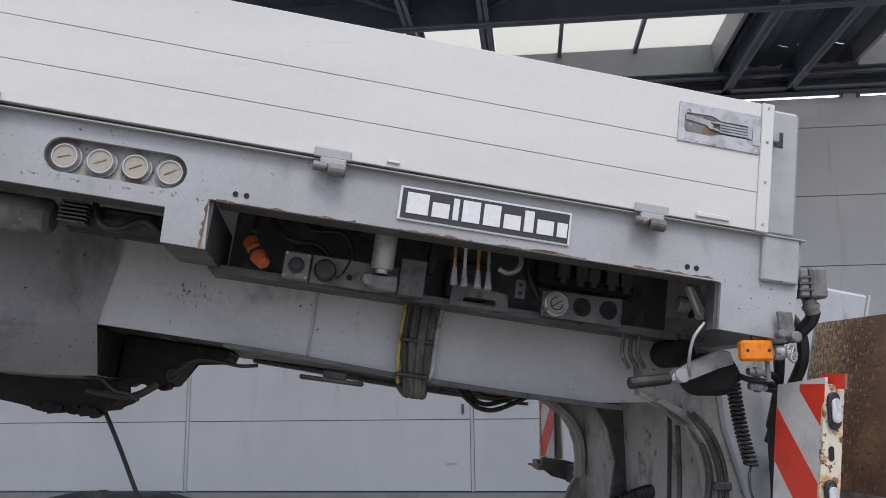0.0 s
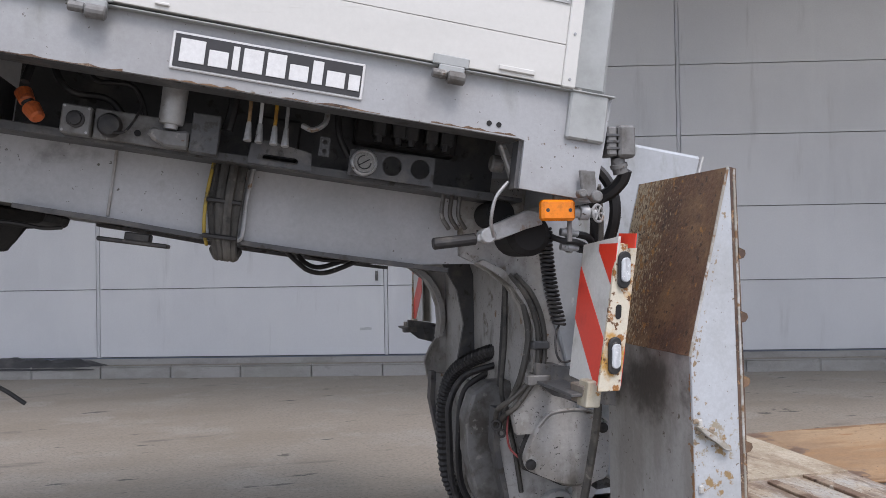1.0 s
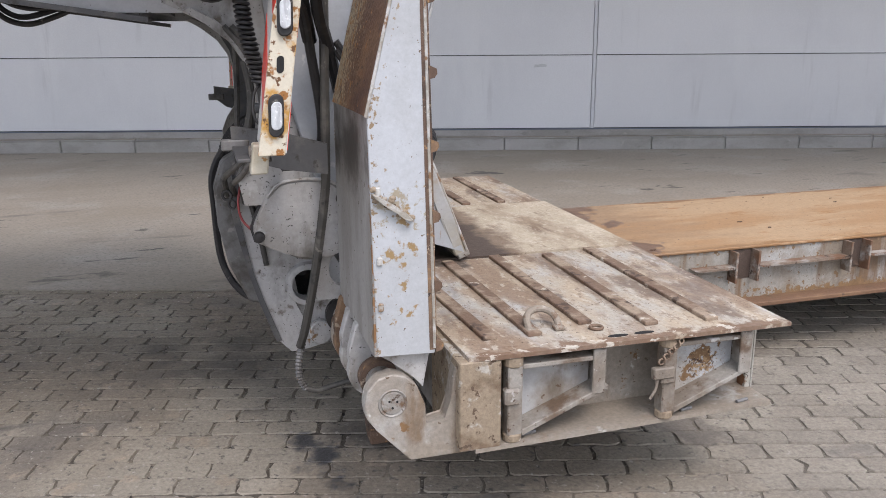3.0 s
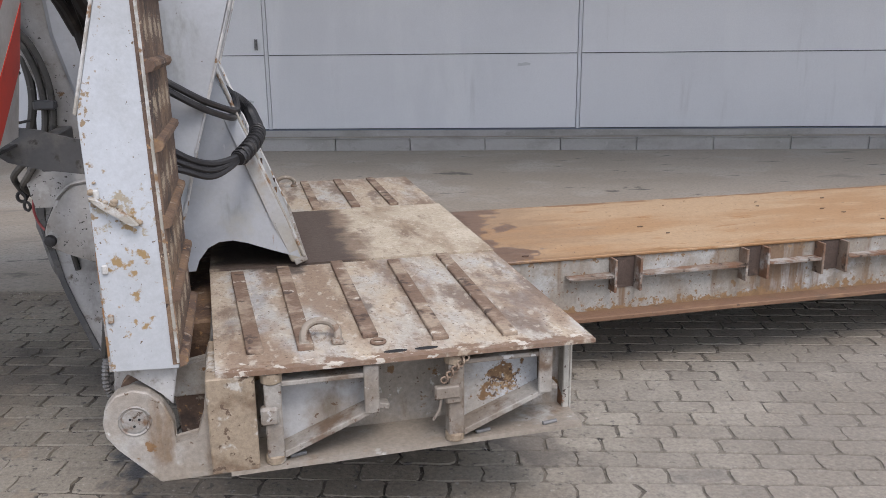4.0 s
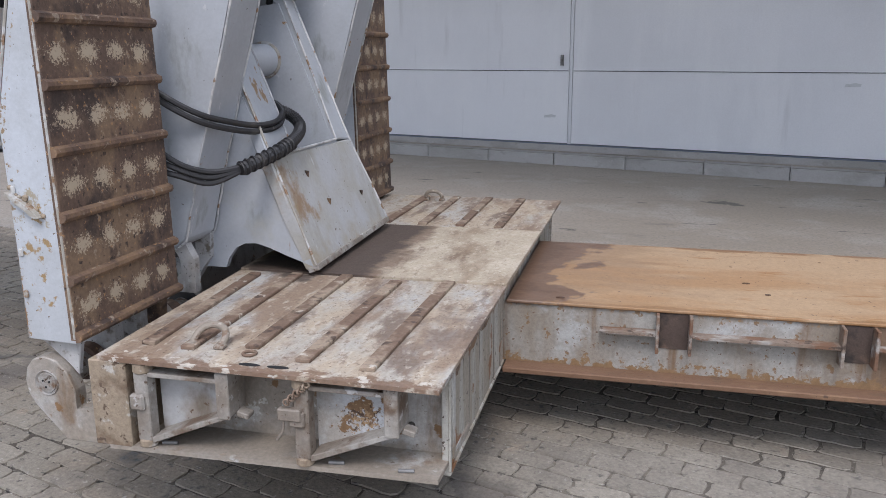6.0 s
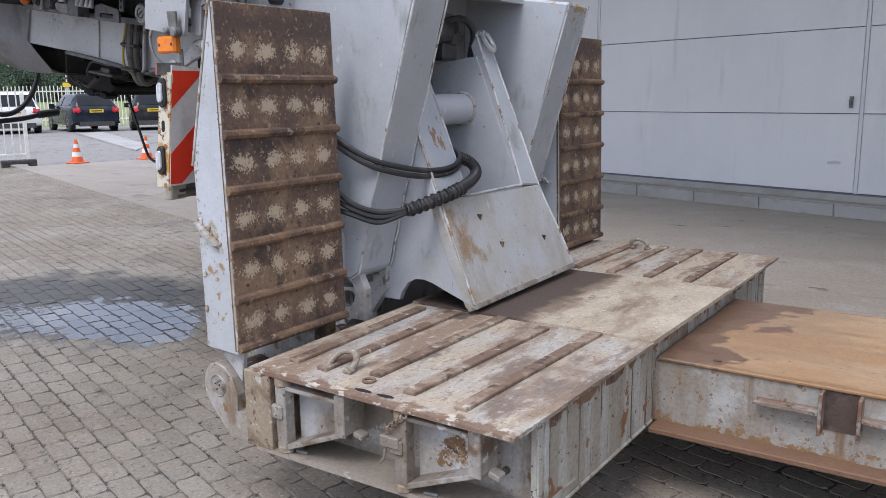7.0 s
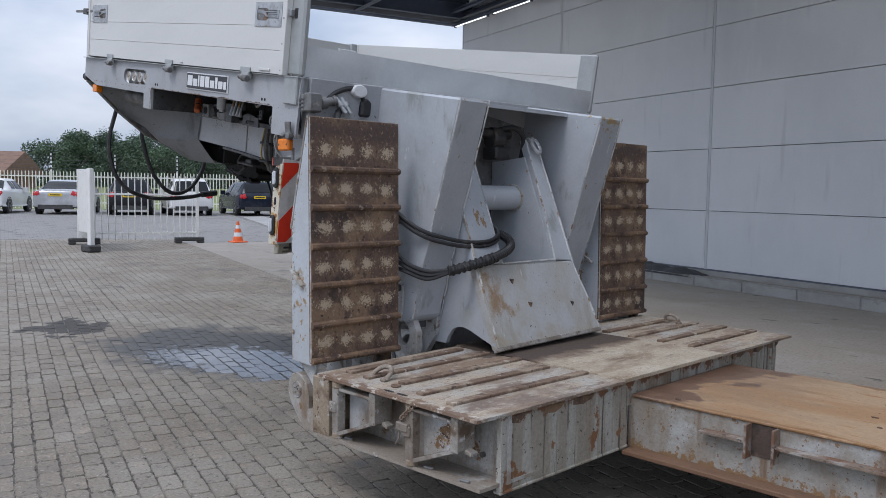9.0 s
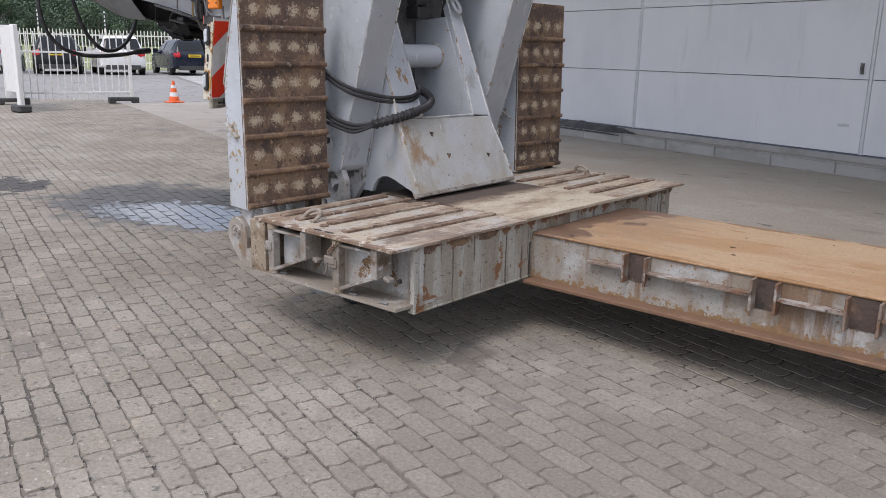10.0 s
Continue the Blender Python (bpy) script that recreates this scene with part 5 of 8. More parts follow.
# each strip runs from the bow to its end: y, z at the bow, then x, y, z at the end
STRAKES = (((-1.13, 2.325), (0.07, -0.586, 2.26)), ((-0.90, 2.11), (0.05, -0.588, 2.09)), ((-0.685, 1.997), (-0.008, -0.594, 1.905)), ((-0.665, 1.98), (-0.01, -0.594, 1.89)), ((-0.65, 1.966), (-0.011, -0.582, 1.874)),
           ((-0.575, 1.90), (-0.02, -0.52, 1.798)), ((-0.47, 1.85), (-0.032, -0.44, 1.709)), ((0.10, 1.76), (-0.035, 0.10, 1.70)))
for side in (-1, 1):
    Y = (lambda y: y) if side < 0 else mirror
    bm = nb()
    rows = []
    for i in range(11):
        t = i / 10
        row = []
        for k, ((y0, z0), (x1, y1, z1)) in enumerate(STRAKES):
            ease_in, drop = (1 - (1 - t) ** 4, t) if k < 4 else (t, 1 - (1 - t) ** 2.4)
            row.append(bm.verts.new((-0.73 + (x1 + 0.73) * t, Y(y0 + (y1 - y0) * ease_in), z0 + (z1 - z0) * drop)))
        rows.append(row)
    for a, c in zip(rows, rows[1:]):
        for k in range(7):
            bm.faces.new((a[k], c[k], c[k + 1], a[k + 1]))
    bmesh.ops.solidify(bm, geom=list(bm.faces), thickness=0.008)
    part("hull_side", bm, paint_hull, neck, "curved grey hull plate under the front, dark towards the bow", space=AS_IS, smooth=True)
bm = nb()
prism(bm, [(-2.60, -0.50), (-2.222, -0.548), (-2.222, -0.735), (-2.60, -0.70)], -0.41, mirror(-0.41), b=0.006)
part("coupling_box", bm, dark_steel, neck, "dark coupling housing under the front", space=G)
bm = nb()
prism(bm, [(-2.22, -0.545), (-1.80, -0.553), (-1.81, -0.60), (-1.98, -0.615), (-2.01, -0.69), (-2.035, -0.735), (-2.10, -0.725), (-2.22, -0.74)], -0.12, mirror(-0.12), b=0.01)
prism(bm, [(-2.75, -0.73), (-2.25, -0.72), (-2.245, -0.79), (-2.20, -0.80), (-2.21, -0.83), (-2.25, -0.835), (-2.255, -0.862), (-2.34, -0.866), (-2.36, -0.878), (-2.49, -0.886), (-2.56, -0.86), (-2.75, -0.85)], -0.10, mirror(-0.10), b=0.008)
coupling_plate = part("coupling_plate", bm, greasy, neck, "greasy black coupling plate", space=G)
clod = random.Random(12)
for k in range(16):
    u, r = -2.50 + 0.48 * clod.random(), 0.008 + 0.014 * clod.random()
    low = -0.868 if u < -2.27 else -0.728
    bm = nb()
    prism(bm, [(u + r * (0.6 + 0.7 * clod.random()) * math.cos(a) * 1.6, low + r * (0.6 + 0.7 * clod.random()) * math.sin(a)) for a in (math.tau * i / 9 for i in range(9))], -0.13, -0.06 + 0.05 * clod.random())
    part("grease_clod", bm, greasy, coupling_plate, space=G)
bm = nb()
hose(bm, [(-2.27, -0.3, -0.775), (-2.2, -0.32, -0.78), (-2.1, -0.33, -0.78), (-2.03, -0.33, -0.735), (-2.02, -0.33, -0.72)], 0.014)
hose(bm, [(-2.2, -0.4, -0.73), (-2.15, -0.4, -0.765), (-2.1, -0.4, -0.77), (-2.06, -0.4, -0.79)], 0.006)
hose(bm, [(-1.97, -0.42, -0.69), (-1.94, -0.44, -0.67), (-1.88, -0.45, -0.62), (-1.80, -0.45, -0.615), (-1.72, -0.45, -0.62), (-1.66, -0.45, -0.61)], 0.007)
torus(bm, (-1.955, -0.43, -0.685), (0.3, 1, 0), 0.02, 0.005)
part("loose_cable", bm, rubber, neck, space=G)
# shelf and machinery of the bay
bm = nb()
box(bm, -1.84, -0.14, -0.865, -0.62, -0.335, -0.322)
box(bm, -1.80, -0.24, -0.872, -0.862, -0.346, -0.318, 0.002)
part("bay_shelf", bm, dark_and_shaded, neck, "grimy shelf under the control bay", space=G)
# dark sheet added over the beam side to hold the bay's shade
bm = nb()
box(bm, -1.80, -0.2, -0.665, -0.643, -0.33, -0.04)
part("bay_shade_sheet", bm, dark_and_shaded, neck, space=G)
# valves and pipes at the back of the bay, coloured dark for its shade
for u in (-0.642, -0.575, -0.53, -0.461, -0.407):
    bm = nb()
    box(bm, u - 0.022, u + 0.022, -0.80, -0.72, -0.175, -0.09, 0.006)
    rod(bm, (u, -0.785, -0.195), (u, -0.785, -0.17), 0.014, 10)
    part("valve", bm, dark_and_shaded, neck, "dusty hydraulic valve", space=G)
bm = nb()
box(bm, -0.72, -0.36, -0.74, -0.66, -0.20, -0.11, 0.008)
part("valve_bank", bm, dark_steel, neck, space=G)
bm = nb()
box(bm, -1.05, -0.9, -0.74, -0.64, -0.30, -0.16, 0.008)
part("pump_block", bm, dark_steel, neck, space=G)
for w in (-0.12, -0.16, -0.235):
    bm = nb()
    rod(bm, (-1.78, -0.64, w), (-0.3, -0.64, w + 0.01), 0.010, 8)
    part("pipe", bm, dark_steel, neck, space=G)
for pts, r in (([(-1.68, -0.8, -0.04), (-1.66, -0.82, -0.14), (-1.6, -0.84, -0.2), (-1.5, -0.8, -0.2), (-1.42, -0.8, -0.28)], 0.012),
               ([(-1.58, -0.78, -0.04), (-1.54, -0.84, -0.15), (-1.42, -0.86, -0.16), (-1.36, -0.86, -0.29)], 0.008),
               ([(-1.13, -0.86, -0.06), (-1.12, -0.88, -0.16), (-1.13, -0.88, -0.25)], 0.017),
               ([(-1.70, -0.88, -0.05), (-1.70, -0.92, -0.14), (-1.705, -0.95, -0.21)], 0.013),
               ([(-0.80, -0.82, -0.06), (-0.78, -0.85, -0.20), (-0.74, -0.85, -0.27)], 0.012)):
    bm = nb()
    hose(bm, pts, r)
    part("bay_hose", bm, rubber, neck, space=G, smooth=True)
bm = nb()
hose(bm, [(-0.83, -0.9, -0.13), (-0.835, -0.93, -0.185), (-0.87, -0.94, -0.215), (-0.905, -0.93, -0.205)], 0.009)
part("grey_hose", bm, galvanised, neck, space=G, smooth=True)
# orange coupling of two bodies with a black band
lean = pose(-1.69, 0, -0.27, 0, -20, 0) @ Matrix.Translation((1.69, 0, 0.27))
bm = nb()
rod(bm, lean @ Vector((-1.705, -0.90, -0.222)), lean @ Vector((-1.695, -0.92, -0.262)), 0.026, 14, r2=0.022, b=0.005)
coupling = part("orange_coupling", bm, orange, neck, "dull orange rubber-capped coupling", space=G)
bm = nb()
rod(bm, lean @ Vector((-1.69, -0.92, -0.276)), lean @ Vector((-1.672, -0.945, -0.318)), 0.028, 14, r2=0.021, b=0.006)
part("lower_cap", bm, orange, coupling, space=G)
bm = nb()
rod(bm, lean @ Vector((-1.695, -0.919, -0.259)), lean @ Vector((-1.69, -0.921, -0.279)), 0.019, 12)
part("band", bm, rubber, coupling, space=G)
bm = nb()
box(bm, -1.602, -1.518, -0.93, -0.87, -0.337, -0.250, 0.004)
switch_box = part("switch_box", bm, dim_steel, neck, "square grey switch box", space=G)
bm = nb()
lathe(bm, [(0.026, 0), (0.026, 0.006), (0.019, 0.008), (0.018, 0.018), (0.008, 0.02)], (-1.560, -0.93, -0.293), (0, -1, 0), 16)
part("knob", bm, dark_steel, switch_box, space=G, smooth=True)
for du in (-0.034, 0.034):
    for dw in (-0.036, 0.036):
        bm = nb()
        rod(bm, (-1.56 + du, -0.9295, -0.293 + dw), (-1.56 + du, -0.933, -0.293 + dw), 0.004, 8)
        part("screw", bm, galvanised, switch_box, space=G)
bm = nb()
box(bm, -1.515, -1.23, -0.90, -0.89, -0.338, -0.245, 0.003)
panel = part("socket_panel", bm, dim_steel, neck, "steel panel with sockets", space=G)
bm = nb()
lathe(bm, [(0.036, 0), (0.036, 0.015), (0.030, 0.03), (0.012, 0.034)], (-1.468, -0.90, -0.293), (0, -1, 0), 18)
part("socket", bm, rubber, panel, space=G, smooth=True)
bm = nb()
rod(bm, (-1.388, -0.9005, -0.303), (-1.388, -0.903, -0.303), 0.010, 14)
part("socket_hole", bm, black_gap, panel, space=G)
bm = nb()
hose(bm, [(-1.45, -0.93, -0.315), (-1.42, -0.94, -0.31), (-1.40, -0.92, -0.27), (-1.385, -0.9, -0.22)], 0.004)
part("cable", bm, rubber, panel, space=G)
bm = nb()
lathe(bm, [(0.044, 0), (0.044, 0.05), (0.038, 0.055), (0.037, 0.185), (0.033, 0.194), (0.021, 0.195), (0.020, 0.208), (0.002, 0.209)], (-1.290, -0.95, -0.075), (0, 0, -1), 24)
part("filter_bowl", bm, galvanised, neck, "pale cylindrical air filter", space=G, smooth=True)
bm = nb()
prism(bm, [(-1.352, -0.292), (-1.335, -0.282), (-1.30, -0.300), (-1.27, -0.285), (-1.235, -0.282), (-1.232, -0.335), (-1.30, -0.338), (-1.345, -0.318)], -0.96, -0.91, b=0.007)
part("ball_valve", bm, dim_steel, neck, space=G)
bm = nb()
box(bm, -1.230, -1.147, -0.96, -0.90, -0.342, -0.222, 0.003)
part("junction_box", bm, dark_and_shaded, neck, "plain grey steel box darkened with bay shade", space=G)
lever_tan = material("tan_lever_paint", (0.42, 0.27, 0.14), 0.5, layers=(L((0.25, 0.15, 0.08), 30.0, 0.5, 0.6),))
lever_yellow = material("orange_yellow_lever_paint", (0.55, 0.30, 0.03), 0.5, layers=(L((0.3, 0.16, 0.04), 30.0, 0.5, 0.6),))
for u, coat in ((-1.064, lever_tan), (-1.031, sign_white), (-0.987, lever_yellow), (-0.953, galvanised)):
    bm = nb()
    rod(bm, (u - 0.004, -0.97, -0.09), (u, -1.0, -0.235), 0.0055, 10)
    lever = part("control_lever", bm, coat, neck, "slim control lever with a grey grip", space=G)
    bm = nb()
    rod(bm, (u, -1.0, -0.232), (u + 0.002, -1.012, -0.292), 0.007, 12, r2=0.0125, b=0.002)
    part("grip", bm, galvanised, lever, space=G)
bm = nb()
prism(bm, [(-1.057, -0.345), (-0.86, -0.345), (-0.864, -0.288), (-1.00, -0.268), (-1.052, -0.285)], -0.93, -0.92, holes=(slot(-0.958, -0.322, 0.055, 0.011),))
part("lever_plate", bm, dark_and_shaded, neck, space=G)
bm = nb()
prism(bm, [(-0.744, -0.335), (-0.464, -0.335), (-0.466, -0.240), (-0.744, -0.252)], -0.915, -0.905, holes=(oval(-0.605, -0.287, 0.032, 0.032), oval(-0.512, -0.284, 0.032, 0.032)), b=0)
gauge_plate = part("gauge_plate", bm, dark_and_shaded, neck, "steel plate with one gauge and two empty holes", space=G)
bm = nb()
lathe(bm, [(0.043, 0), (0.043, 0.012), (0.040, 0.016), (0.036, 0.018), (0.032, 0.014), (0.001, 0.0135)], (-0.697, -0.915, -0.290), (0, -1, 0), 26)
part("gauge", bm, galvanised, gauge_plate, space=G, smooth=True)
bm = nb()
rod(bm, (-0.697, -0.915, -0.290), (-0.697, -0.9305, -0.290), 0.032, 22)
part("dial", bm, dial_grey, gauge_plate, "grey dial", space=G)
bm = nb()
torus(bm, (-0.697, -0.9312, -0.290), (0, 1, 0), 0.021, 0.002, seg=20, ring=5, arc=0.75)
part("dial_band", bm, dark_steel, gauge_plate, space=G)
bm = nb()
box(bm, -0.02, 0.02, -0.0012, 0.0012, -0.0016, 0.0016, m=Matrix.Translation((-0.697, -0.9325, -0.290)) @ pose(0, 0, 0, 0, -35, 0))
part("needle", bm, black_gap, gauge_plate, space=G)
bm = nb()
prism(bm, [(-0.845, -0.293), (-0.812, -0.293), (-0.812, -0.232), (-0.845, -0.232)], -0.94, -0.932, holes=(oval(-0.828, -0.248, 0.007, 0.007, 10), oval(-0.828, -0.276, 0.007, 0.007, 10)))
part("hole_strip", bm, dark_and_shaded, neck, space=G)
bm = nb()
prism(bm, [(-0.285, -0.178), (-0.262, -0.172), (-0.208, -0.262), (-0.215, -0.275), (-0.236, -0.276)], -1.02, -0.985, b=0.006)
rod(bm, (-0.222, -1.024, -0.268), (-0.222, -0.98, -0.268), 0.015, 14, b=0.003)
part("crank_stub", bm, galvanised, neck, "worn steel crank lever", space=G)
bm = nb()
rod(bm, (-0.295, -0.97, -0.235), (-0.25, -0.97, -0.235), 0.028, 14, b=0.006)
part("crank_boss", bm, dim_steel, neck, space=G)
# tank and ribbed motor left of the bay
bm = nb()
rod(bm, (-2.64, -1.0, -0.272), (-2.285, -1.0, -0.272), 0.055, 24, b=0.014)
part("air_tank", bm, dim_steel, neck, "small beige-grey air tank under the rail", space=G, smooth=True)
for k in range(6):
    bm = nb()
    box(bm, -2.265, -2.185, -1.04, -0.88, -0.222 - 0.012 * k, -0.216 - 0.012 * k, 0.001)
    part("cooling_fin", bm, dark_and_shaded, neck, space=G)
bm = nb()
rod(bm, (-2.26, -0.94, -0.25), (-1.97, -0.94, -0.25), 0.045, 16, b=0.008)
box(bm, -2.16, -2.0, -0.98, -0.9, -0.28, -0.21, 0.008)
part("motor", bm, dark_steel, neck, "dark motor casing", space=G)
bm = nb()
hose(bm, [(-2.18, -1.0, -0.20), (-2.15, -1.02, -0.265), (-2.10, -1.02, -0.28), (-2.03, -1.0, -0.24), (-1.97, -0.98, -0.27)], 0.010)
part("motor_cable", bm, rubber, neck, space=G)
# hose bundle down the beam
for u, y in ((-1.160, -0.67), (-1.134, -0.69), (-1.105, -0.70), (-1.078, -0.685), (-1.12, -0.665)):
    bm = nb()
    hose(bm, [(u + 0.005, y, -0.32), (u, y - 0.01, -0.45), (u + 0.006 + 0.25 * (-1.11 - u), y, -0.56), (u + 0.02 + 0.4 * (-1.11 - u), y + 0.03, -0.64), (u + 0.02, y + 0.10, -0.62)], 0.0165, n=8)
    part("bundled_hose", bm, grimy_rubber, neck, "grimy rubber hose of a strapped bundle", space=G, smooth=True)
for w in (-0.46, -0.58):
    bm = nb()
    box(bm, -1.176, -1.062, -0.722, -0.65, w - 0.008, w + 0.008, 0.004)
    part("hose_strap", bm, dark_steel, neck, space=G)
bm = nb()
hose(bm, [(-1.17, -0.685, -0.33), (-1.178, -0.70, -0.46), (-1.172, -0.70, -0.56), (-1.16, -0.66, -0.61)], 0.006)
part("yellow_cable", bm, yellow, neck, space=G)
bm = nb()
hose(bm, [(-1.04, -0.67, -0.33), (-1.05, -0.67, -0.45), (-1.05, -0.67, -0.57), (-1.09, -0.67, -0.58)], 0.009)
part("pipe", bm, galvanised, neck, space=G)
bm = nb()
for y, r, line in ((-0.275, 0.0095, ((-0.878, -0.547), (-0.849, -0.584), (-0.812, -0.613), (-0.764, -0.641), (-0.700, -0.643), (-0.628, -0.610), (-0.565, -0.571), (-0.511, -0.530))),
                   (-0.26, 0.0095, ((-0.854, -0.548), (-0.823, -0.573), (-0.784, -0.610), (-0.729, -0.624), (-0.656, -0.598), (-0.575, -0.556))),
                   (-0.28, 0.008, ((-0.805, -0.559), (-0.759, -0.587), (-0.685, -0.591), (-0.593, -0.566), (-0.539, -0.544)))):
    hose(bm, [(u - 0.025, y, w - 0.014) for u, w in line], r)
part("sagging_hose", bm, rubber, neck, "black hoses sagging under the beam", space=G)
bm = nb()
box(bm, -1.50, -1.28, -0.70, -0.60, -0.64, -0.625, 0.004)
box(bm, -1.42, -1.34, -0.68, -0.60, -0.628, -0.60, 0.004)
part("foot_plate", bm, dark_steel, neck, space=G)

# upright neck: an upper plate flush with the beam, a lower plate set back
curve = [(1.937, 1.594), (2.007, 1.559), (2.079, 1.503), (2.125, 1.433), (2.150, 1.352), (2.155, 1.271), (2.139, 1.185)]
upper = [(1.88, 1.62)] + curve + [(2.10, 1.13), (2.07, 1.06), (2.09, 0.96), (2.52, 0.96), (2.53, 1.90), (1.88, 1.90)]
lower = [(2.06, 1.02), (2.060, 0.891), (2.080, 0.789), (2.110, 0.648), (2.137, 0.553), (2.19, 0.395), (2.236, 0.346), (2.30, 0.352), (2.345, 0.362), (2.386, 0.366), (2.408, 0.42), (2.41, 0.575), (2.50, 0.70), (2.52, 1.02)]
ring_at = (2.307, 0.615)
for side in (-1, 1):
    Y = (lambda y: y) if side < 0 else mirror
    bm = nb()
    prism(bm, upper, Y(-0.638), Y(-0.60))
    part("neck_plate", bm, paint_neck, neck, "curved upper plate of the upright neck", space=AS_IS)
    bm = nb()
    prism(bm, lower, Y(-0.46), Y(-0.42), holes=(oval(*ring_at, 0.060, 0.060),))
    part("neck_plate", bm, paint_neck, neck, "lower plate of the upright neck with a bored boss", space=AS_IS)
    bm = nb()
    edge_in = [(x + 0.026, z + 0.012) for x, z in curve]
    prism(bm, curve + edge_in[::-1], Y(-0.668), Y(-0.56), b=0.003)
    part("neck_flange", bm, paint_neck, neck, "curved edge flange", space=AS_IS)
    bm = nb()
    prism(bm, [(2.06, 1.03), (2.05, 0.89), (2.07, 0.789), (2.10, 0.648), (2.127, 0.553), (2.18, 0.395), (2.20, 0.40), (2.145, 0.56), (2.115, 0.66), (2.09, 0.80), (2.075, 0.89), (2.085, 1.03)], Y(-0.47), Y(-0.40))
    part("edge_strip", bm, dark_and_shaded, neck, space=AS_IS)
bm = nb()
box(bm, 2.19, 2.23, -0.60, mirror(-0.60), 1.0, 1.62)
part("neck_web", bm, paint_neck, neck, space=AS_IS)
bm = nb()
prism(bm, [(2.17, 1.02), (2.21, 1.02), (2.29, 0.45), (2.25, 0.45)], -0.42, mirror(-0.42))
part("neck_web", bm, paint_neck, neck, space=AS_IS)
bm = nb()
prism(bm, [(1.995, 0.96), (2.03, 1.06), (2.10, 1.10), (2.22, 1.10), (2.24, 0.47), (2.10, 0.50), (2.03, 0.66), (2.0, 0.82)], -0.28, -0.16, b=0.012)
part("cylinder_housing", bm, dim_steel, neck, "grimy rounded cylinder housing", space=AS_IS)
bm = nb()
prism(bm, [(2.02, 1.62), (2.16, 1.62), (2.20, 1.5), (2.20, 1.1), (2.10, 1.1), (2.14, 1.3), (2.11, 1.46)], 0.25, 0.27)
part("inner_plate", bm, dark_and_shaded, neck, space=AS_IS)
bm = nb()
lathe(bm, [(0.060, -0.03), (0.060, 0.035), (0.066, 0.036), (0.080, 0.030), (0.084, 0.015), (0.084, 0.0)], (ring_at[0], -0.458, ring_at[1]), (0, -1, 0), 32, caps=False)
part("pin_boss", bm, paint_neck, neck, "round boss with a dark bore", space=AS_IS, smooth=True)
bm = nb()
lathe(bm, [(0.061, 0), (0.061, 0.02), (0.055, 0.1), (0.02, 0.14), (0.001, 0.141)], (ring_at[0], -0.43, ring_at[1]), (0, 1, 0), 24, caps=False)
part("bore", bm, dark_steel, neck, space=AS_IS)
cover = [(2.110, 0.877), (2.124, 0.915), (2.160, 0.990), (2.190, 1.022), (2.222, 1.04), (2.30, 1.046), (2.382, 1.032), (2.44, 0.99), (2.451, 0.95), (2.440, 0.80), (2.426, 0.776), (2.36, 0.776), (2.33, 0.762), (2.30, 0.758), (2.26, 0.766), (2.221, 0.787), (2.165, 0.812), (2.12, 0.833)]
bm = nb()
prism(bm, cover, -0.668, -0.60, b=0.010)
plate = part("cover_plate", bm, paint_neck, neck, "speckled rounded cover plate", space=AS_IS)
bm = nb()
prism(bm, [(2.285 + (x - 2.285) * 1.045, 0.90 + (z - 0.90) * 1.055) for x, z in cover], -0.625, -0.60)
part("oily_rim", bm, dark_steel, plate, space=AS_IS)
bm = nb()
hose(bm, [(x, -0.668, z) for x, z in cover[2:8]], 0.006, seg=6, n=3)
part("weld_bead", bm, paint_neck, plate, space=AS_IS)
for x, z in ((2.128, 0.856), (2.414, 0.972)):
    bm = nb()
    lathe(bm, [(0.020, 0), (0.020, 0.008), (0.016, 0.016), (0.006, 0.018)], (x, -0.668, z), (0, -1, 0), 14)
    part("bolt", bm, dark_steel, plate, space=AS_IS)
bm = nb()
prism(bm, [(2.36, 0.80), (2.46, 0.80), (2.46, 0.74), (2.40, 0.735), (2.40, 0.765), (2.36, 0.77)], -0.64, -0.50)
part("step_block", bm, dark_and_shaded, neck, space=AS_IS)
bm = nb()
prism(bm, oval(2.347, 0.424, 0.046, 0.048, 18), -0.50, -0.46, b=0.006)
part("lug", bm, paint_neck, neck, space=AS_IS)
for strip in ([(2.222, 0.595), (2.236, 0.598), (2.305, 0.44), (2.290, 0.430)], [(2.378, 0.58), (2.392, 0.58), (2.402, 0.46), (2.388, 0.46)]):
    bm = nb()
    prism(bm, strip, -0.485, -0.46)
    part("stiffener", bm, paint_neck, neck, space=AS_IS)
# cables along the curved edge, and a loop below
for k in range(2):
    d = 0.024 * k
    bm = nb()
    hose(bm, [(2.06 + d, -0.66, 1.548), (2.12 + d, -0.67, 1.475), (2.156 + d, -0.675, 1.38), (2.164 + d, -0.675, 1.28), (2.150 + d, -0.675, 1.19), (2.11 + d, -0.66, 1.135), (2.06 + d, -0.65, 1.09 - d), (2.03 + d, -0.60, 1.05 - d), (2.04 + d, -0.52, 0.98)], 0.0105)
    part("neck_cable", bm, grimy_rubber, neck, "grey painted cable along the neck", space=AS_IS, smooth=True)
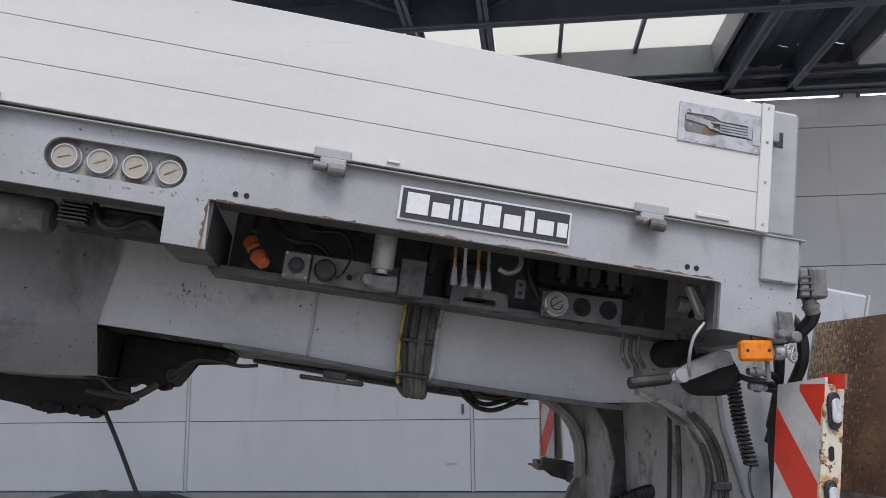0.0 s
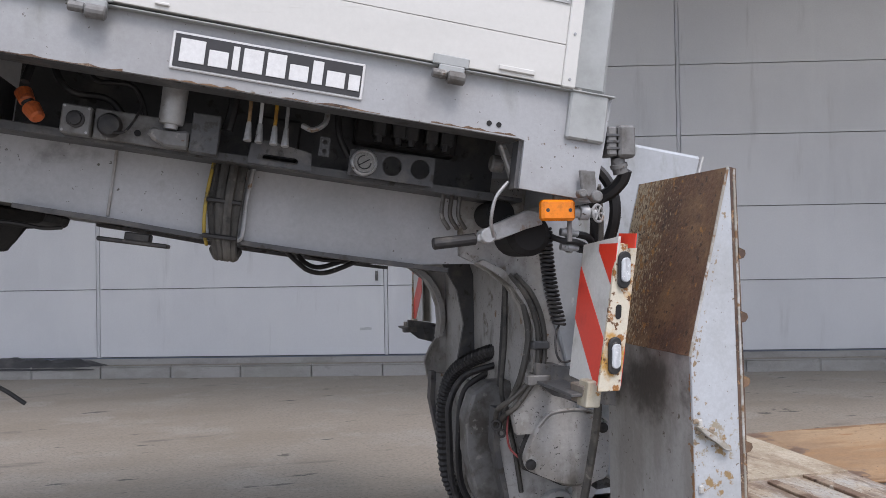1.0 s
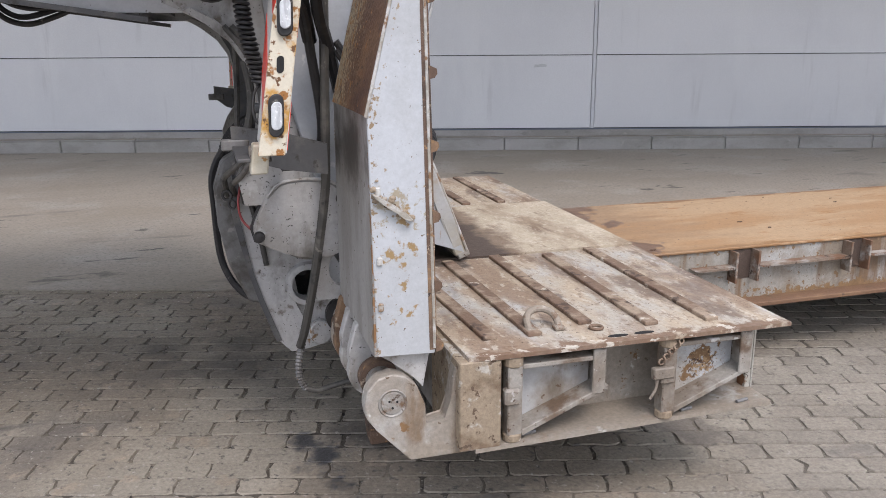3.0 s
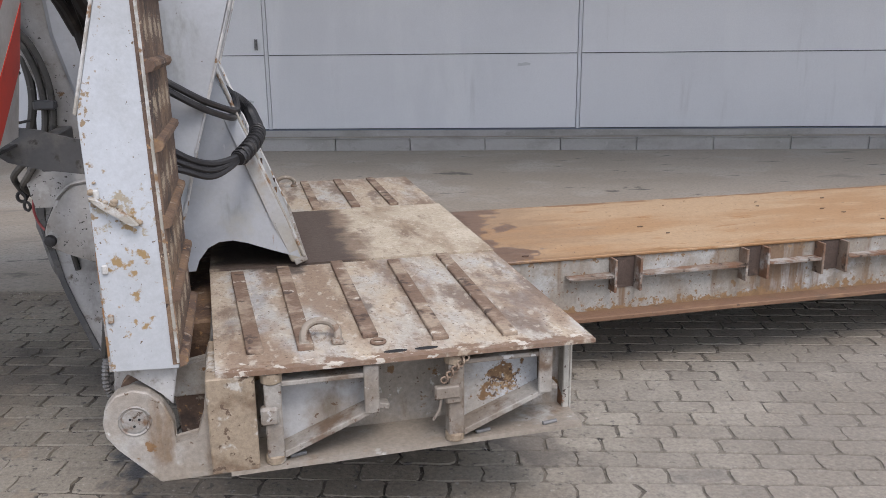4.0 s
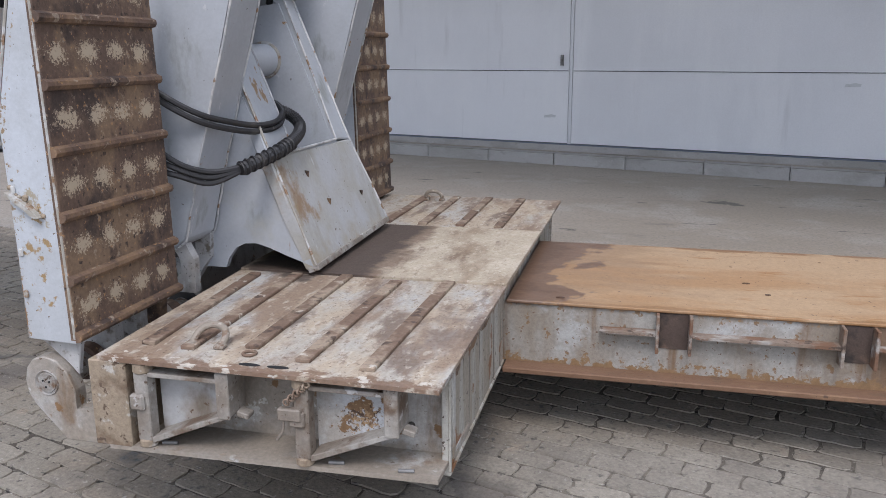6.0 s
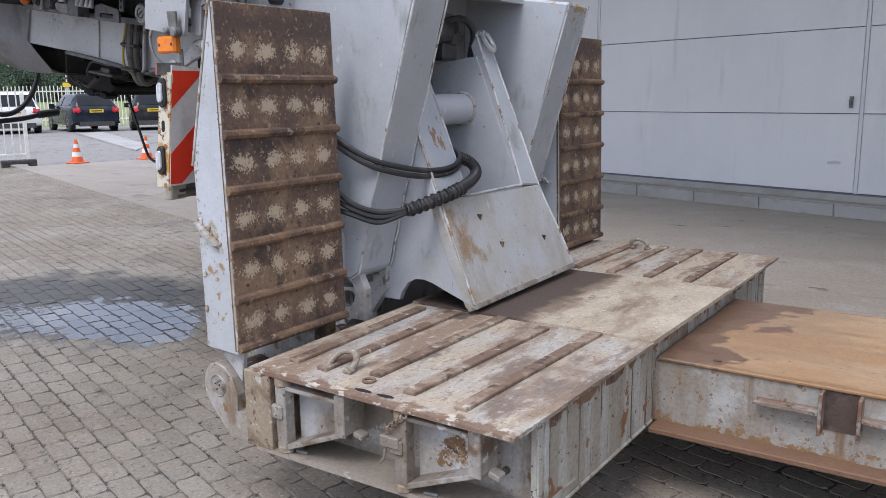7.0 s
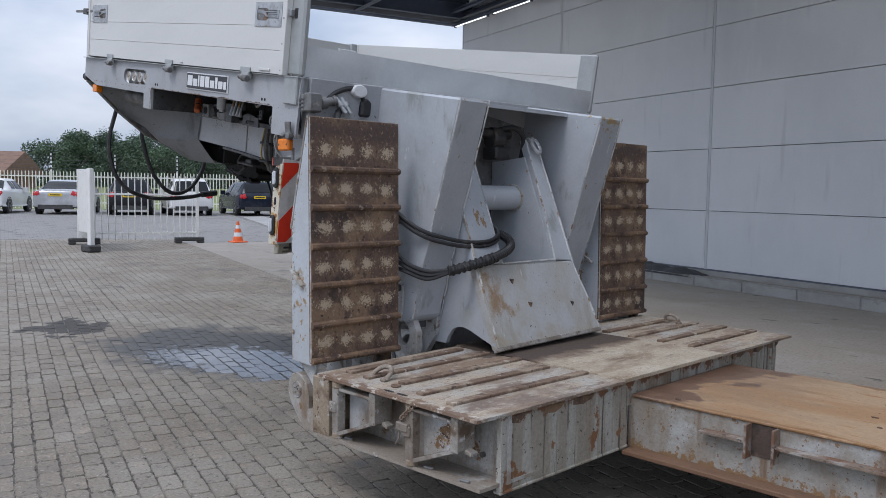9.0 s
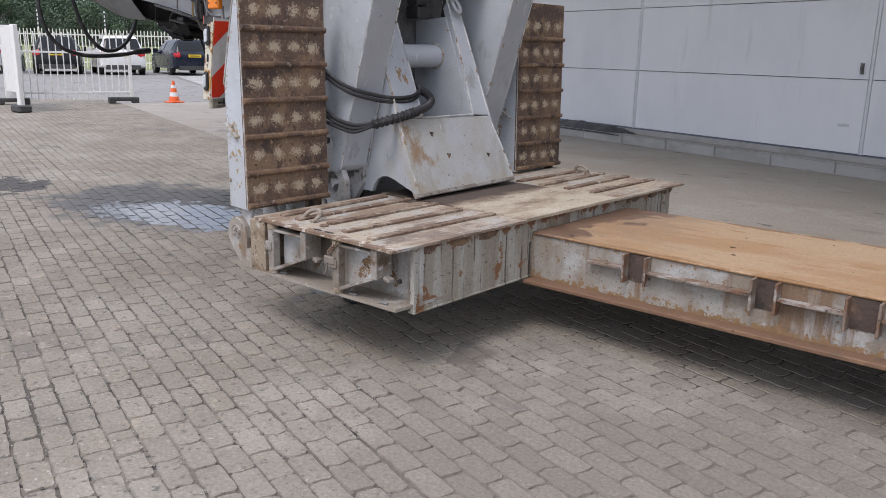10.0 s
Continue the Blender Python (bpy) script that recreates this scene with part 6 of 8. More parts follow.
for line, r in (([(2.117, -0.655, 1.44), (2.131, -0.66, 1.349), (2.125, -0.66, 1.27), (2.10, -0.655, 1.17), (2.085, -0.60, 1.09), (2.09, -0.52, 1.02), (2.10, -0.48, 0.94)], 0.013),
                ([(2.10, -0.50, 1.50), (2.095, -0.50, 1.317), (2.087, -0.50, 1.223), (2.08, -0.49, 1.105), (2.10, -0.48, 1.008), (2.135, -0.475, 0.861), (2.16, -0.47, 0.70)], 0.010)):
    bm = nb()
    hose(bm, line, r)
    part("neck_cable", bm, grimy_rubber, neck, "grey painted cable along the neck", space=AS_IS, smooth=True)
bm = nb()
box(bm, 2.135, 2.20, -0.70, -0.655, 1.275, 1.305, 0.006)
part("cable_clip", bm, dark_and_shaded, neck, space=AS_IS)
bm = nb()
hose(bm, [(2.165, -0.3, 1.58), (2.16, -0.3, 1.46), (2.145, -0.3, 1.25), (2.132, -0.3, 1.085)], 0.009)
part("inner_cable", bm, rubber, neck, space=AS_IS)
bm = nb()
hose(bm, [(2.25, -0.1, 1.21), (2.19, 0.0, 1.19), (2.12, 0.15, 1.13), (2.075, 0.26, 1.05), (2.055, 0.33, 0.92), (2.055, 0.35, 0.75), (2.075, 0.35, 0.56), (2.13, 0.32, 0.43)], 0.034, seg=10, n=14, rib=0.09)
part("ribbed_hose", bm, rubber, neck, "thick ribbed black hose", space=AS_IS)
for line in ([(2.2, -0.05, 1.14), (2.07, 0.0, 1.09), (2.0, 0.0, 0.98), (1.995, 0.0, 0.84), (2.01, 0.0, 0.60), (2.085, -0.05, 0.47), (2.19, -0.1, 0.445)],
             [(2.2, 0.05, 1.10), (2.10, 0.12, 1.0), (2.07, 0.12, 0.8), (2.08, 0.12, 0.58), (2.16, 0.05, 0.42)],
             [(2.2, 0.1, 1.06), (2.13, 0.15, 0.96), (2.12, 0.15, 0.8), (2.13, 0.15, 0.6), (2.2, 0.1, 0.44)]):
    bm = nb()
    hose(bm, line, 0.015)
    part("black_hose", bm, rubber, neck, space=AS_IS, smooth=True)
bm = nb()
hose(bm, [(2.082, -0.56, 1.02), (2.070, -0.58, 0.955), (2.080, -0.58, 0.90), (2.112, -0.60, 0.862)], 0.0042)
part("red_cable", bm, red_cable, neck, space=AS_IS)
bm = nb()
torus(bm, (2.035, -0.56, 0.985), (0.4, 1, 0), 0.016, 0.006, seg=14, ring=6)
torus(bm, (2.05, -0.57, 0.955), (0.8, 1, 0), 0.014, 0.005, seg=14, ring=6)
part("cable_fitting", bm, dark_steel, neck, space=AS_IS)
bm = nb()
hose(bm, [(2.340, -0.82, 1.86), (2.366, -0.78, 1.741), (2.364, -0.775, 1.603), (2.356, -0.775, 1.335), (2.350, -0.775, 1.12), (2.342, -0.77, 1.0), (2.303, -0.74, 0.735), (2.265, -0.69, 0.52), (2.247, -0.655, 0.44)], 0.0155)
hang = part("hanging_hose", bm, grimy_rubber, neck, "dirty hose hanging down the neck", space=AS_IS, smooth=True)
bm = nb()
hose(bm, [(2.257, -0.65, 0.45), (2.242, -0.65, 0.39), (2.240, -0.65, 0.32), (2.262, -0.65, 0.268)], 0.012, n=10, rib=0.22)
part("frayed_sleeve", bm, dim_steel, hang, "frayed wire sleeve", space=AS_IS)
bm = nb()
hose(bm, [(2.255, -0.65, 0.275), (2.30, -0.655, 0.262), (2.350, -0.66, 0.272), (2.44, -0.68, 0.30)], 0.011)
part("hose_tail", bm, grimy_rubber, hang, space=AS_IS, smooth=True)
# fittings at the rear corner of the bed
bm = nb()
rod(bm, (1.69, -1.0, 1.69), (1.83, -1.0, 1.705), 0.02, 14, b=0.004)
grip = part("hand_grip", bm, rubber, neck, "black rubber crank grip")
bm = nb()
prism(bm, [(1.83, 1.695), (1.83, 1.715), (1.88, 1.75), (2.0, 1.80), (2.04, 1.79), (2.05, 1.75), (1.99, 1.735), (1.9, 1.70)], -1.02, -0.995, b=0.004)
rod(bm, (1.865, -1.03, 1.715), (1.865, -0.97, 1.715), 0.026, 12, b=0.004)
part("crank_arm", bm, galvanised, neck, "dirty steel crank arm")
bm = nb()
rod(bm, (2.02, -0.98, 1.72), (2.02, -0.80, 1.72), 0.075, 22, b=0.02)
rod(bm, (1.98, -0.80, 1.80), (1.98, -0.64, 1.80), 0.05, 16)
part("winch_drum", bm, black_gap, neck)
bm = nb()
hose(bm, [(1.90, -1.12, 1.88), (1.86, -1.12, 1.83), (1.85, -1.1, 1.76), (1.87, -1.06, 1.71)], 0.0055)
part("wire", bm, galvanised, neck)
for k in range(3):
    bm = nb()
    hose(bm, [(1.80 + 0.03 * k, -0.72, 1.88), (1.79 + 0.03 * k, -0.72, 1.80), (1.82 + 0.03 * k, -0.7, 1.75)], 0.008)
    part("wire", bm, dim_steel, neck)
bm = nb()
box(bm, 1.984, 2.092, -1.185, -1.15, 1.754, 1.820, 0.008)
lamp = part("marker_lamp", bm, amber, neck, "orange marker lamp")
for x in (2.002, 2.074):
    bm = nb()
    rod(bm, (x, -1.186, 1.787), (x, -1.184, 1.787), 0.006, 10)
    part("screw", bm, dark_steel, lamp)
bm = nb()
box(bm, 2.03, 2.08, -1.17, -1.15, 1.82, 1.85, 0.002)
part("bracket", bm, dim_steel, lamp)
bm = nb()
rod(bm, (2.085, -1.15, 1.77), (2.085, -1.15, 1.69), 0.008, 8)
part("stay", bm, dim_steel, lamp)
bm = nb()
lathe(bm, [(0.018, 0), (0.018, 0.03), (0.024, 0.032), (0.024, 0.06), (0.016, 0.062), (0.014, 0.085)], (2.115, -1.10, 1.748), (1, -0.1, -0.03), 16)
plug = part("cable_plug", bm, galvanised, neck, "grey plug with a hand wheel", space=AS_IS, smooth=True)
bm = nb()
torus(bm, (2.205, -1.115, 1.744), (0.55, -1, 0.1), 0.027, 0.0045, seg=20, ring=6)
for k in range(6):
    a = math.tau * k / 6
    rod(bm, (2.205, -1.115, 1.744), (2.205 + 0.022 * math.cos(a), -1.115 + 0.012 * math.cos(a), 1.744 + 0.026 * math.sin(a)), 0.003, 6)
part("hand_wheel", bm, galvanised, plug, space=AS_IS)
for z in (1.692, 1.644):
    bm = nb()
    lathe(bm, [(0.013, 0), (0.013, 0.02), (0.018, 0.021), (0.018, 0.04), (0.011, 0.042), (0.011, 0.065)], (2.145, -0.95, z), (1, 0, -0.12), 12)
    part("hose_coupling", bm, galvanised, neck, space=AS_IS, smooth=True)
bm = nb()
turns, pts = 23, []
for i in range(turns * 8):
    a, t = math.tau * i / 8, i / (turns * 8 - 1)
    pts.append((2.095 + 0.045 * t ** 2 + 0.020 * math.cos(a), -0.92 + 0.020 * math.sin(a), 1.74 - 0.33 * t))
hose(bm, pts, 0.0056, seg=6, n=2)
hose(bm, [(2.14, -0.92, 1.41), (2.118, -0.94, 1.375), (2.112, -0.955, 1.32), (2.13, -0.96, 1.285), (2.18, -0.96, 1.29)], 0.004)
part("coiled_cable", bm, rubber, neck, "coiled black electric cable", smooth=True)
for line, r in (([(2.315, -1.09, 1.885), (2.305, -1.07, 1.845), (2.262, -1.03, 1.805), (2.16, -0.93, 1.785)], 0.022),
                ([(2.22, -0.95, 1.93), (2.27, -1.0, 1.885), (2.305, -1.02, 1.81), (2.315, -1.0, 1.72), (2.33, -0.88, 1.6), (2.38, -0.75, 1.47), (2.42, -0.68, 1.33)], 0.020),
                ([(2.20, -0.9, 1.86), (2.26, -0.95, 1.80), (2.28, -0.92, 1.68), (2.31, -0.8, 1.5), (2.35, -0.72, 1.25), (2.34, -0.68, 1.10)], 0.016),
                ([(2.205, -0.95, 1.684), (2.25, -0.94, 1.672), (2.29, -0.88, 1.63), (2.33, -0.75, 1.5)], 0.0125),
                ([(2.205, -0.95, 1.636), (2.25, -0.94, 1.624), (2.29, -0.88, 1.58), (2.32, -0.75, 1.45)], 0.0125),
                ([(2.08, -0.9, 1.70), (2.14, -0.96, 1.665), (2.2, -0.97, 1.655), (2.26, -0.92, 1.62), (2.30, -0.8, 1.5)], 0.010)):
    bm = nb()
    hose(bm, line, r)
    part("corner_hose", bm, rubber, neck, "thick black hose at the corner", space=AS_IS, smooth=True)
bm = nb()
box(bm, 2.288, 2.345, -1.14, -1.06, 1.918, 2.017, 0.008)
box(bm, 2.252, 2.284, -1.135, -1.065, 1.922, 2.012, 0.005)
socket = part("socket_box", bm, dim_steel, neck, "grey electrical socket box with a hinged lid", space=SOCKET_AT)
bm = nb()
for z in (1.945, 1.965, 1.985):
    box(bm, 2.246, 2.290, -1.139, -1.10, z - 0.004, z + 0.004, 0.001)
part("lid_hinge", bm, dark_and_shaded, socket, space=SOCKET_AT)
bm = nb()
lathe(bm, [(0.020, 0), (0.022, 0.018), (0.027, 0.02), (0.027, 0.032), (0.023, 0.033), (0.023, 0.05)], (2.298, -1.10, 1.92), (0.3, 0.1, -1), 16)
part("collar", bm, dim_steel, socket, space=SOCKET_AT, smooth=True)
bm = nb()
lathe(bm, [(0.02, 0), (0.034, 0.005), (0.034, 0.03), (0.022, 0.034), (0.022, 0.07), (0.028, 0.072), (0.028, 0.09), (0.012, 0.092)], (2.22, -1.0, 1.99), (0.2, 1, 0.25), 16)
part("valve_body", bm, dim_steel, neck, "grimy air valve", space=VALVE_AT, smooth=True)
for k in range(2):
    bm = nb()
    lathe(bm, [(0.013, 0), (0.013, 0.03), (0.019, 0.032), (0.019, 0.055), (0.012, 0.057), (0.012, 0.10)], (2.22, -0.90 + 0.035 * k, 2.03), (0.35, 0.45, -0.85), 12)
    part("brake_coupling", bm, galvanised, neck, "steel hose coupling", space=VALVE_AT, smooth=True)
bm = nb()
hose(bm, [(2.20, -0.97, 2.0), (2.22, -0.90, 2.055), (2.23, -0.82, 2.085), (2.23, -0.755, 2.085), (2.22, -0.715, 2.04), (2.21, -0.70, 1.98)], 0.014)
part("coupling_hose", bm, rubber, neck, "short black air hose", space=VALVE_AT, smooth=True)
bm = nb()
prism(bm, oval(-0.755, 2.075, 0.052, 0.036, 18), 2.175, 2.255, axis="x", b=0.012)
part("coupling_cap", bm, sign_white, neck, "white plastic coupling cap", space=VALVE_AT, smooth=True)
bm = nb()
prism(bm, [(-0.735, 1.94), (-0.665, 1.94), (-0.655, 2.02), (-0.69, 2.045), (-0.73, 2.03)], 2.17, 2.24, axis="x", b=0.012)
part("coupling_plug", bm, rubber, neck, "black coupling plug", space=VALVE_AT)
bm = nb()
prism(bm, [(2.100, 1.868), (2.152, 1.865), (2.15, 1.82), (2.158, 1.79), (2.13, 1.785), (2.108, 1.80)], -1.218, -1.206, b=0.003)
hook = part("rope_hook", bm, dim_steel, neck, "flat plate rope hook with two knobs", space=AS_IS)
for x, z, r in ((2.104, 1.797, 0.013), (2.150, 1.788, 0.018)):
    bm = nb()
    rod(bm, (x, -1.235, z), (x, -1.20, z), r, 14, b=0.004)
    part("knob", bm, dim_steel, hook, space=AS_IS)
# air lines hanging in loops at the front
for line in ([(-0.79, -0.88, 2.16), (-0.79, -0.90, 2.09), (-0.79, -0.945, 1.92), (-0.79, -0.95, 1.78), (-0.79, -0.90, 1.60), (-0.79, -0.79, 1.478), (-0.79, -0.62, 1.42), (-0.79, -0.43, 1.414), (-0.79, -0.24, 1.43), (-0.79, -0.13, 1.452)],
             [(-0.79, -0.68, 1.98), (-0.79, -0.672, 1.895), (-0.79, -0.617, 1.69), (-0.79, -0.54, 1.555), (-0.79, -0.447, 1.472), (-0.79, -0.34, 1.462), (-0.79, -0.24, 1.515), (-0.79, -0.165, 1.61), (-0.78, -0.13, 1.70), (-0.76, -0.12, 1.78)],
             [(-0.155, 0.1, 1.66), (-0.06, 0.1, 1.45), (0.032, 0.1, 1.231), (0.08, 0.1, 1.16), (0.18, 0.1, 1.125), (0.272, 0.1, 1.057)]):
    bm = nb()
    hose(bm, line, 0.017 if line[0][1] < 0 else 0.009)
    part("air_line", bm, rubber, neck, "black air line hanging in a loop", space=AS_IS, smooth=True)
bm = nb()
rod(bm, (-0.79, -0.15, 1.45), (-0.79, 0.0, 1.466), 0.026, 12, b=0.004)
part("line_plug", bm, rubber, neck, space=AS_IS)

# lifting arms
arm_shape = [(2.15, 2.103), (2.862, 1.990), (2.60, 1.12), (2.52, 0.81), (2.47, 0.775), (2.40, 0.79), (2.34, 1.0), (2.2, 1.5)]
for side in (-1, 1):
    ya, yb = (-0.66, -0.445) if side < 0 else (0.60, 0.825)
    bm = nb()
    prism(bm, arm_shape, ya, yb, b=0.012)
    arm = part("lifting_arm", bm, paint_arm, neck, "broad grey box-section lifting arm", space=AS_IS)
    bm = nb()
    for y in (ya, yb):
        for (x0, z0), (x1, z1) in zip(arm_shape[1:4], arm_shape[2:5]):
            hose(bm, [(x0 + (x1 - x0) * t + 0.001, y + 0.004 * math.sin(i * 9), z0 + (z1 - z0) * t) for i, t in enumerate(k / 6 for k in range(7))], 0.0045, seg=6, n=2)
    part("weld_bead", bm, chipped_edge, arm, space=AS_IS)
bm = nb()
prism(bm, [(2.15, 2.09), (2.60, 2.022), (2.60, 2.0), (2.15, 2.06)], -0.43, mirror(-0.43))
part("arm_roof", bm, paint_arm, neck, space=AS_IS)
bm = nb()
box(bm, 2.2, 2.24, -0.43, mirror(-0.43), 0.9, 2.06)
part("arm_back", bm, dim_steel, neck, space=AS_IS)
# nose between the arms
NX = lambda z: 2.908 - 0.39 * (z - 0.66)


def on_nose(bm, pts, d0, d1, b=0.0):
    """A plate that lies on the sloping face of the nose; d: depth behind it."""
    low, high = [], []
    for y, z in pts:
        low.append(bm.verts.new((NX(z) - d0 * 0.93, y, z - d0 * 0.36)))
        high.append(bm.verts.new((NX(z) - d1 * 0.93, y, z - d1 * 0.36)))
    faces = [bm.faces.new(low[::-1]), bm.faces.new(high)] + [bm.faces.new((low[i], low[(i + 1) % len(low)], high[(i + 1) % len(low)], high[i])) for i in range(len(low))]
    if b:
        soften(bm, faces, b)


nose = thing("nose", 2.7, MID, 0.66, "grey wedge-shaped coupling nose resting on the deck", "coupling")
bm = nb()
on_nose(bm, [(-0.36, 0.662), (0.585, 0.672), (0.555, 0.85), (0.50, 1.085), (-0.375, 1.10), (-0.37, 0.85)], 0.0, 0.05, 0.006)
part("nose_plate", bm, paint_nose, nose, "rust-marked front plate")
bm = nb()
on_nose(bm, [(-0.375, 1.10), (-0.15, 1.10), (-0.152, 1.40), (-0.16, 1.66), (-0.20, 1.69), (-0.27, 1.56), (-0.35, 1.40)], 0.0, 0.05, 0.006)
part("nose_rail", bm, paint_arm, nose)
bm = nb()
on_nose(bm, [(0.335, 1.10), (0.50, 1.085), (0.49, 1.45), (0.475, 1.80), (0.43, 1.85), (0.375, 1.84), (0.365, 1.45)], 0.0, 0.05, 0.006)
part("nose_rail", bm, paint_arm, nose)
bm = nb()
on_nose(bm, [(-0.152, 1.085), (0.345, 1.078), (0.345, 1.100), (-0.152, 1.105)], 0.004, 0.36)
part("recess_floor", bm, paint_arm, nose)
for y in (-0.167, 0.338):
    bm = nb()
    prism(bm, [(NX(1.08) - 0.02, 1.08), (NX(1.72) - 0.02, 1.72), (2.21, 1.69), (2.21, 0.95), (NX(1.08) - 0.35, 0.95)], y, y + 0.014)
    part("recess_side", bm, paint_arm, nose)
arch = [(2.895, 0.664), (2.78, 0.704), (2.70, 0.735), (2.65, 0.748), (2.60, 0.745), (2.56, 0.725), (2.525, 0.68), (2.51, 0.64)]
for y0, y1 in ((-0.362, -0.335), (0.50, 0.528)):
    bm = nb()
    prism(bm, [(NX(1.68) - 0.02, 1.66), (NX(1.1) - 0.01, 1.1)] + arch + [(2.31, 0.64), (2.31, 1.3), (2.36, 1.6)], y0, y1)
    part("nose_side", bm, paint_arm, nose)
bm = nb()
rod(bm, (2.39, -0.16, 1.465), (2.39, 0.34, 1.465), 0.075, 28)
tube = part("cross_tube", bm, paint_arm, nose, "grey cross tube between the side plates", smooth=True)
bm = nb()
torus(bm, (2.39, 0.336, 1.465), (0, 1, 0), 0.078, 0.009, seg=28)
part("weld_ring", bm, weld, tube)
bm = nb()
ux, uz = -0.363, 0.932
lug = Vector((NX(1.83) + 0.012, 0.425, 1.83))
hose(bm, [lug + Vector((ux * h + 0.022 * lift, dy, uz * h)) for dy, h, lift in ((-0.024, 0.0, 0.2), (-0.030, -0.03, 0.6), (-0.027, -0.065, 1.0), (0.0, -0.088, 1.2), (0.027, -0.065, 1.0), (0.030, -0.03, 0.6), (0.024, 0.0, 0.2))], 0.013, seg=8, n=5)
rod(bm, lug + Vector((0, -0.042, 0)), lug + Vector((0, 0.042, 0)), 0.011, 10, b=0.003)
box(bm, lug.x - 0.03, lug.x + 0.012, 0.413, 0.437, 1.80, 1.85, 0.006)
part("shackle", bm, galvanised, nose, "galvanised lifting shackle", smooth=True)
bm = nb()
prism(bm, oval(2.36, 1.83, 0.06, 0.07, 16), 0.14, 0.24, b=0.01)
rod(bm, (2.36, 0.05, 1.86), (2.36, 0.32, 1.86), 0.03, 12)
box(bm, 2.30, 2.42, 0.14, 0.26, 1.70, 1.78, 0.01)
part("cylinder_head", bm, dark_steel, nose, "dark rusty cylinder eye")
bm = nb()
hose(bm, [(2.36, 0.2, 1.88), (2.42, 0.3, 1.9), (2.44, 0.37, 1.84), (2.40, 0.40, 1.72)], 0.016)
part("short_hose", bm, rubber, nose)
for y, z, s in ((-0.183 + 0.07, 1.0, 0.016), (-0.077 + 0.07, 0.865, 0.016), (0.311 + 0.07, 0.84, 0.014)):
    bm = nb()
    prism(bm, [(y - s, z + s), (y + s, z + s * 0.6), (y + s * 0.2, z - s * 1.4)], NX(z) - 0.002, NX(z) + 0.006, axis="x")
    part("weld_scar", bm, rust_face, nose)
bm = nb()
on_nose(bm, [(-0.362, 0.648), (0.585, 0.660), (0.585, 0.682), (-0.362, 0.672)], -0.010, 0.04, 0.003)
part("nose_lip", bm, grime_steel, nose, "worn bottom lip")
bm = nb()
for y in (-0.362,):
    hose(bm, [(NX(z) + 0.003, y, z) for z in (0.67, 0.8, 0.95, 1.1, 1.25, 1.4, 1.5)], 0.006, seg=6, n=3)
part("weld_bead", bm, weld, nose)
for line in (((-0.15, 1.10), (-0.151, 1.25), (-0.152, 1.40), (-0.16, 1.66)), ((0.335, 1.10), (0.35, 1.27), (0.365, 1.45), (0.375, 1.83)), ((-0.15, 1.10), (0.09, 1.10), (0.335, 1.10)), ((0.585, 0.68), (0.555, 0.85), (0.50, 1.085), (0.49, 1.45), (0.475, 1.80))):
    bm = nb()
    hose(bm, [(NX(z) + 0.001, y, z) for y, z in line], 0.0055, seg=6, n=4)
    part("worn_edge", bm, chipped_edge, nose)
# pivot lug beside the nose
bm = nb()
prism(bm, [(2.31, 0.60), (2.53, 0.60), (2.53, 0.74), (2.50, 0.80), (2.46, 0.835), (2.36, 0.835), (2.31, 0.8)], -0.64, -0.60, holes=(oval(2.415, 0.715, 0.058, 0.07),))
part("pivot_lug", bm, paint_neck, neck)
# hose loops round the near arm
for k in range(2):
    d = 0.027 * k
    bm = nb()
    hose(bm, [(2.40, -0.76, 1.50 - d), (2.47, -0.755, 1.405 - d), (2.615, -0.70, 1.305 - d), (2.70, -0.56, 1.255 - d), (2.735, -0.42, 1.235 - d * 0.9), (2.745, -0.29, 1.24 - d * 0.8), (2.735, -0.21, 1.27 - d * 0.7), (2.70, -0.19, 1.305 - d * 0.5), (2.64, -0.20, 1.32 - d * 0.5), (2.56, -0.24, 1.30 - d)], 0.0115)
    part("hose_loop", bm, rubber, neck, "black hydraulic hose looped round the arm", space=AS_IS, smooth=True)
for k in range(3):
    d = 0.024 * k
    bm = nb()
    hose(bm, [(2.42, -0.75, 1.36 - 5 * d), (2.47, -0.765, 1.21 - 2.2 * d), (2.56, -0.745, 1.125 - d), (2.645, -0.68, 1.085 - d * 0.9), (2.72, -0.615, 1.09 - d * 0.4), (2.77, -0.53, 1.11)], 0.0115)
    part("hose_loop", bm, rubber, neck, "black hydraulic hose looped round the arm", space=AS_IS, smooth=True)
bm = nb()
hose(bm, [(2.735, -0.605, 1.085), (2.775, -0.51, 1.11), (2.805, -0.40, 1.135), (2.81, -0.29, 1.160), (2.80, -0.20, 1.185), (2.785, -0.155, 1.215), (2.75, -0.15, 1.25), (2.70, -0.18, 1.275), (2.62, -0.22, 1.28)], 0.025, seg=10, n=12, rib=0.06)
sleeve = part("hose_sleeve", bm, rubber, neck, "ribbed black hose sleeve", space=AS_IS)
bm = nb()
wrap = glide([(2.735, -0.605, 1.085), (2.775, -0.51, 1.11), (2.805, -0.40, 1.135), (2.812, -0.31, 1.155)], 60)
coil = []
for i in range(0, len(wrap) - 1):
    a = math.tau * i / 18
    d = (wrap[i + 1] - wrap[i]).normalized()
    e = d.cross(Vector((0, 0, 1))).normalized()
    coil.append(wrap[i] + 0.027 * (e * math.cos(a) + e.cross(d) * math.sin(a)))
hose(bm, coil, 0.0045, seg=5, n=1)
part("spiral_wrap", bm, rubber, sleeve, space=AS_IS)

# ---- folding ramps ----
RY0, RY1 = -1.357, -0.797


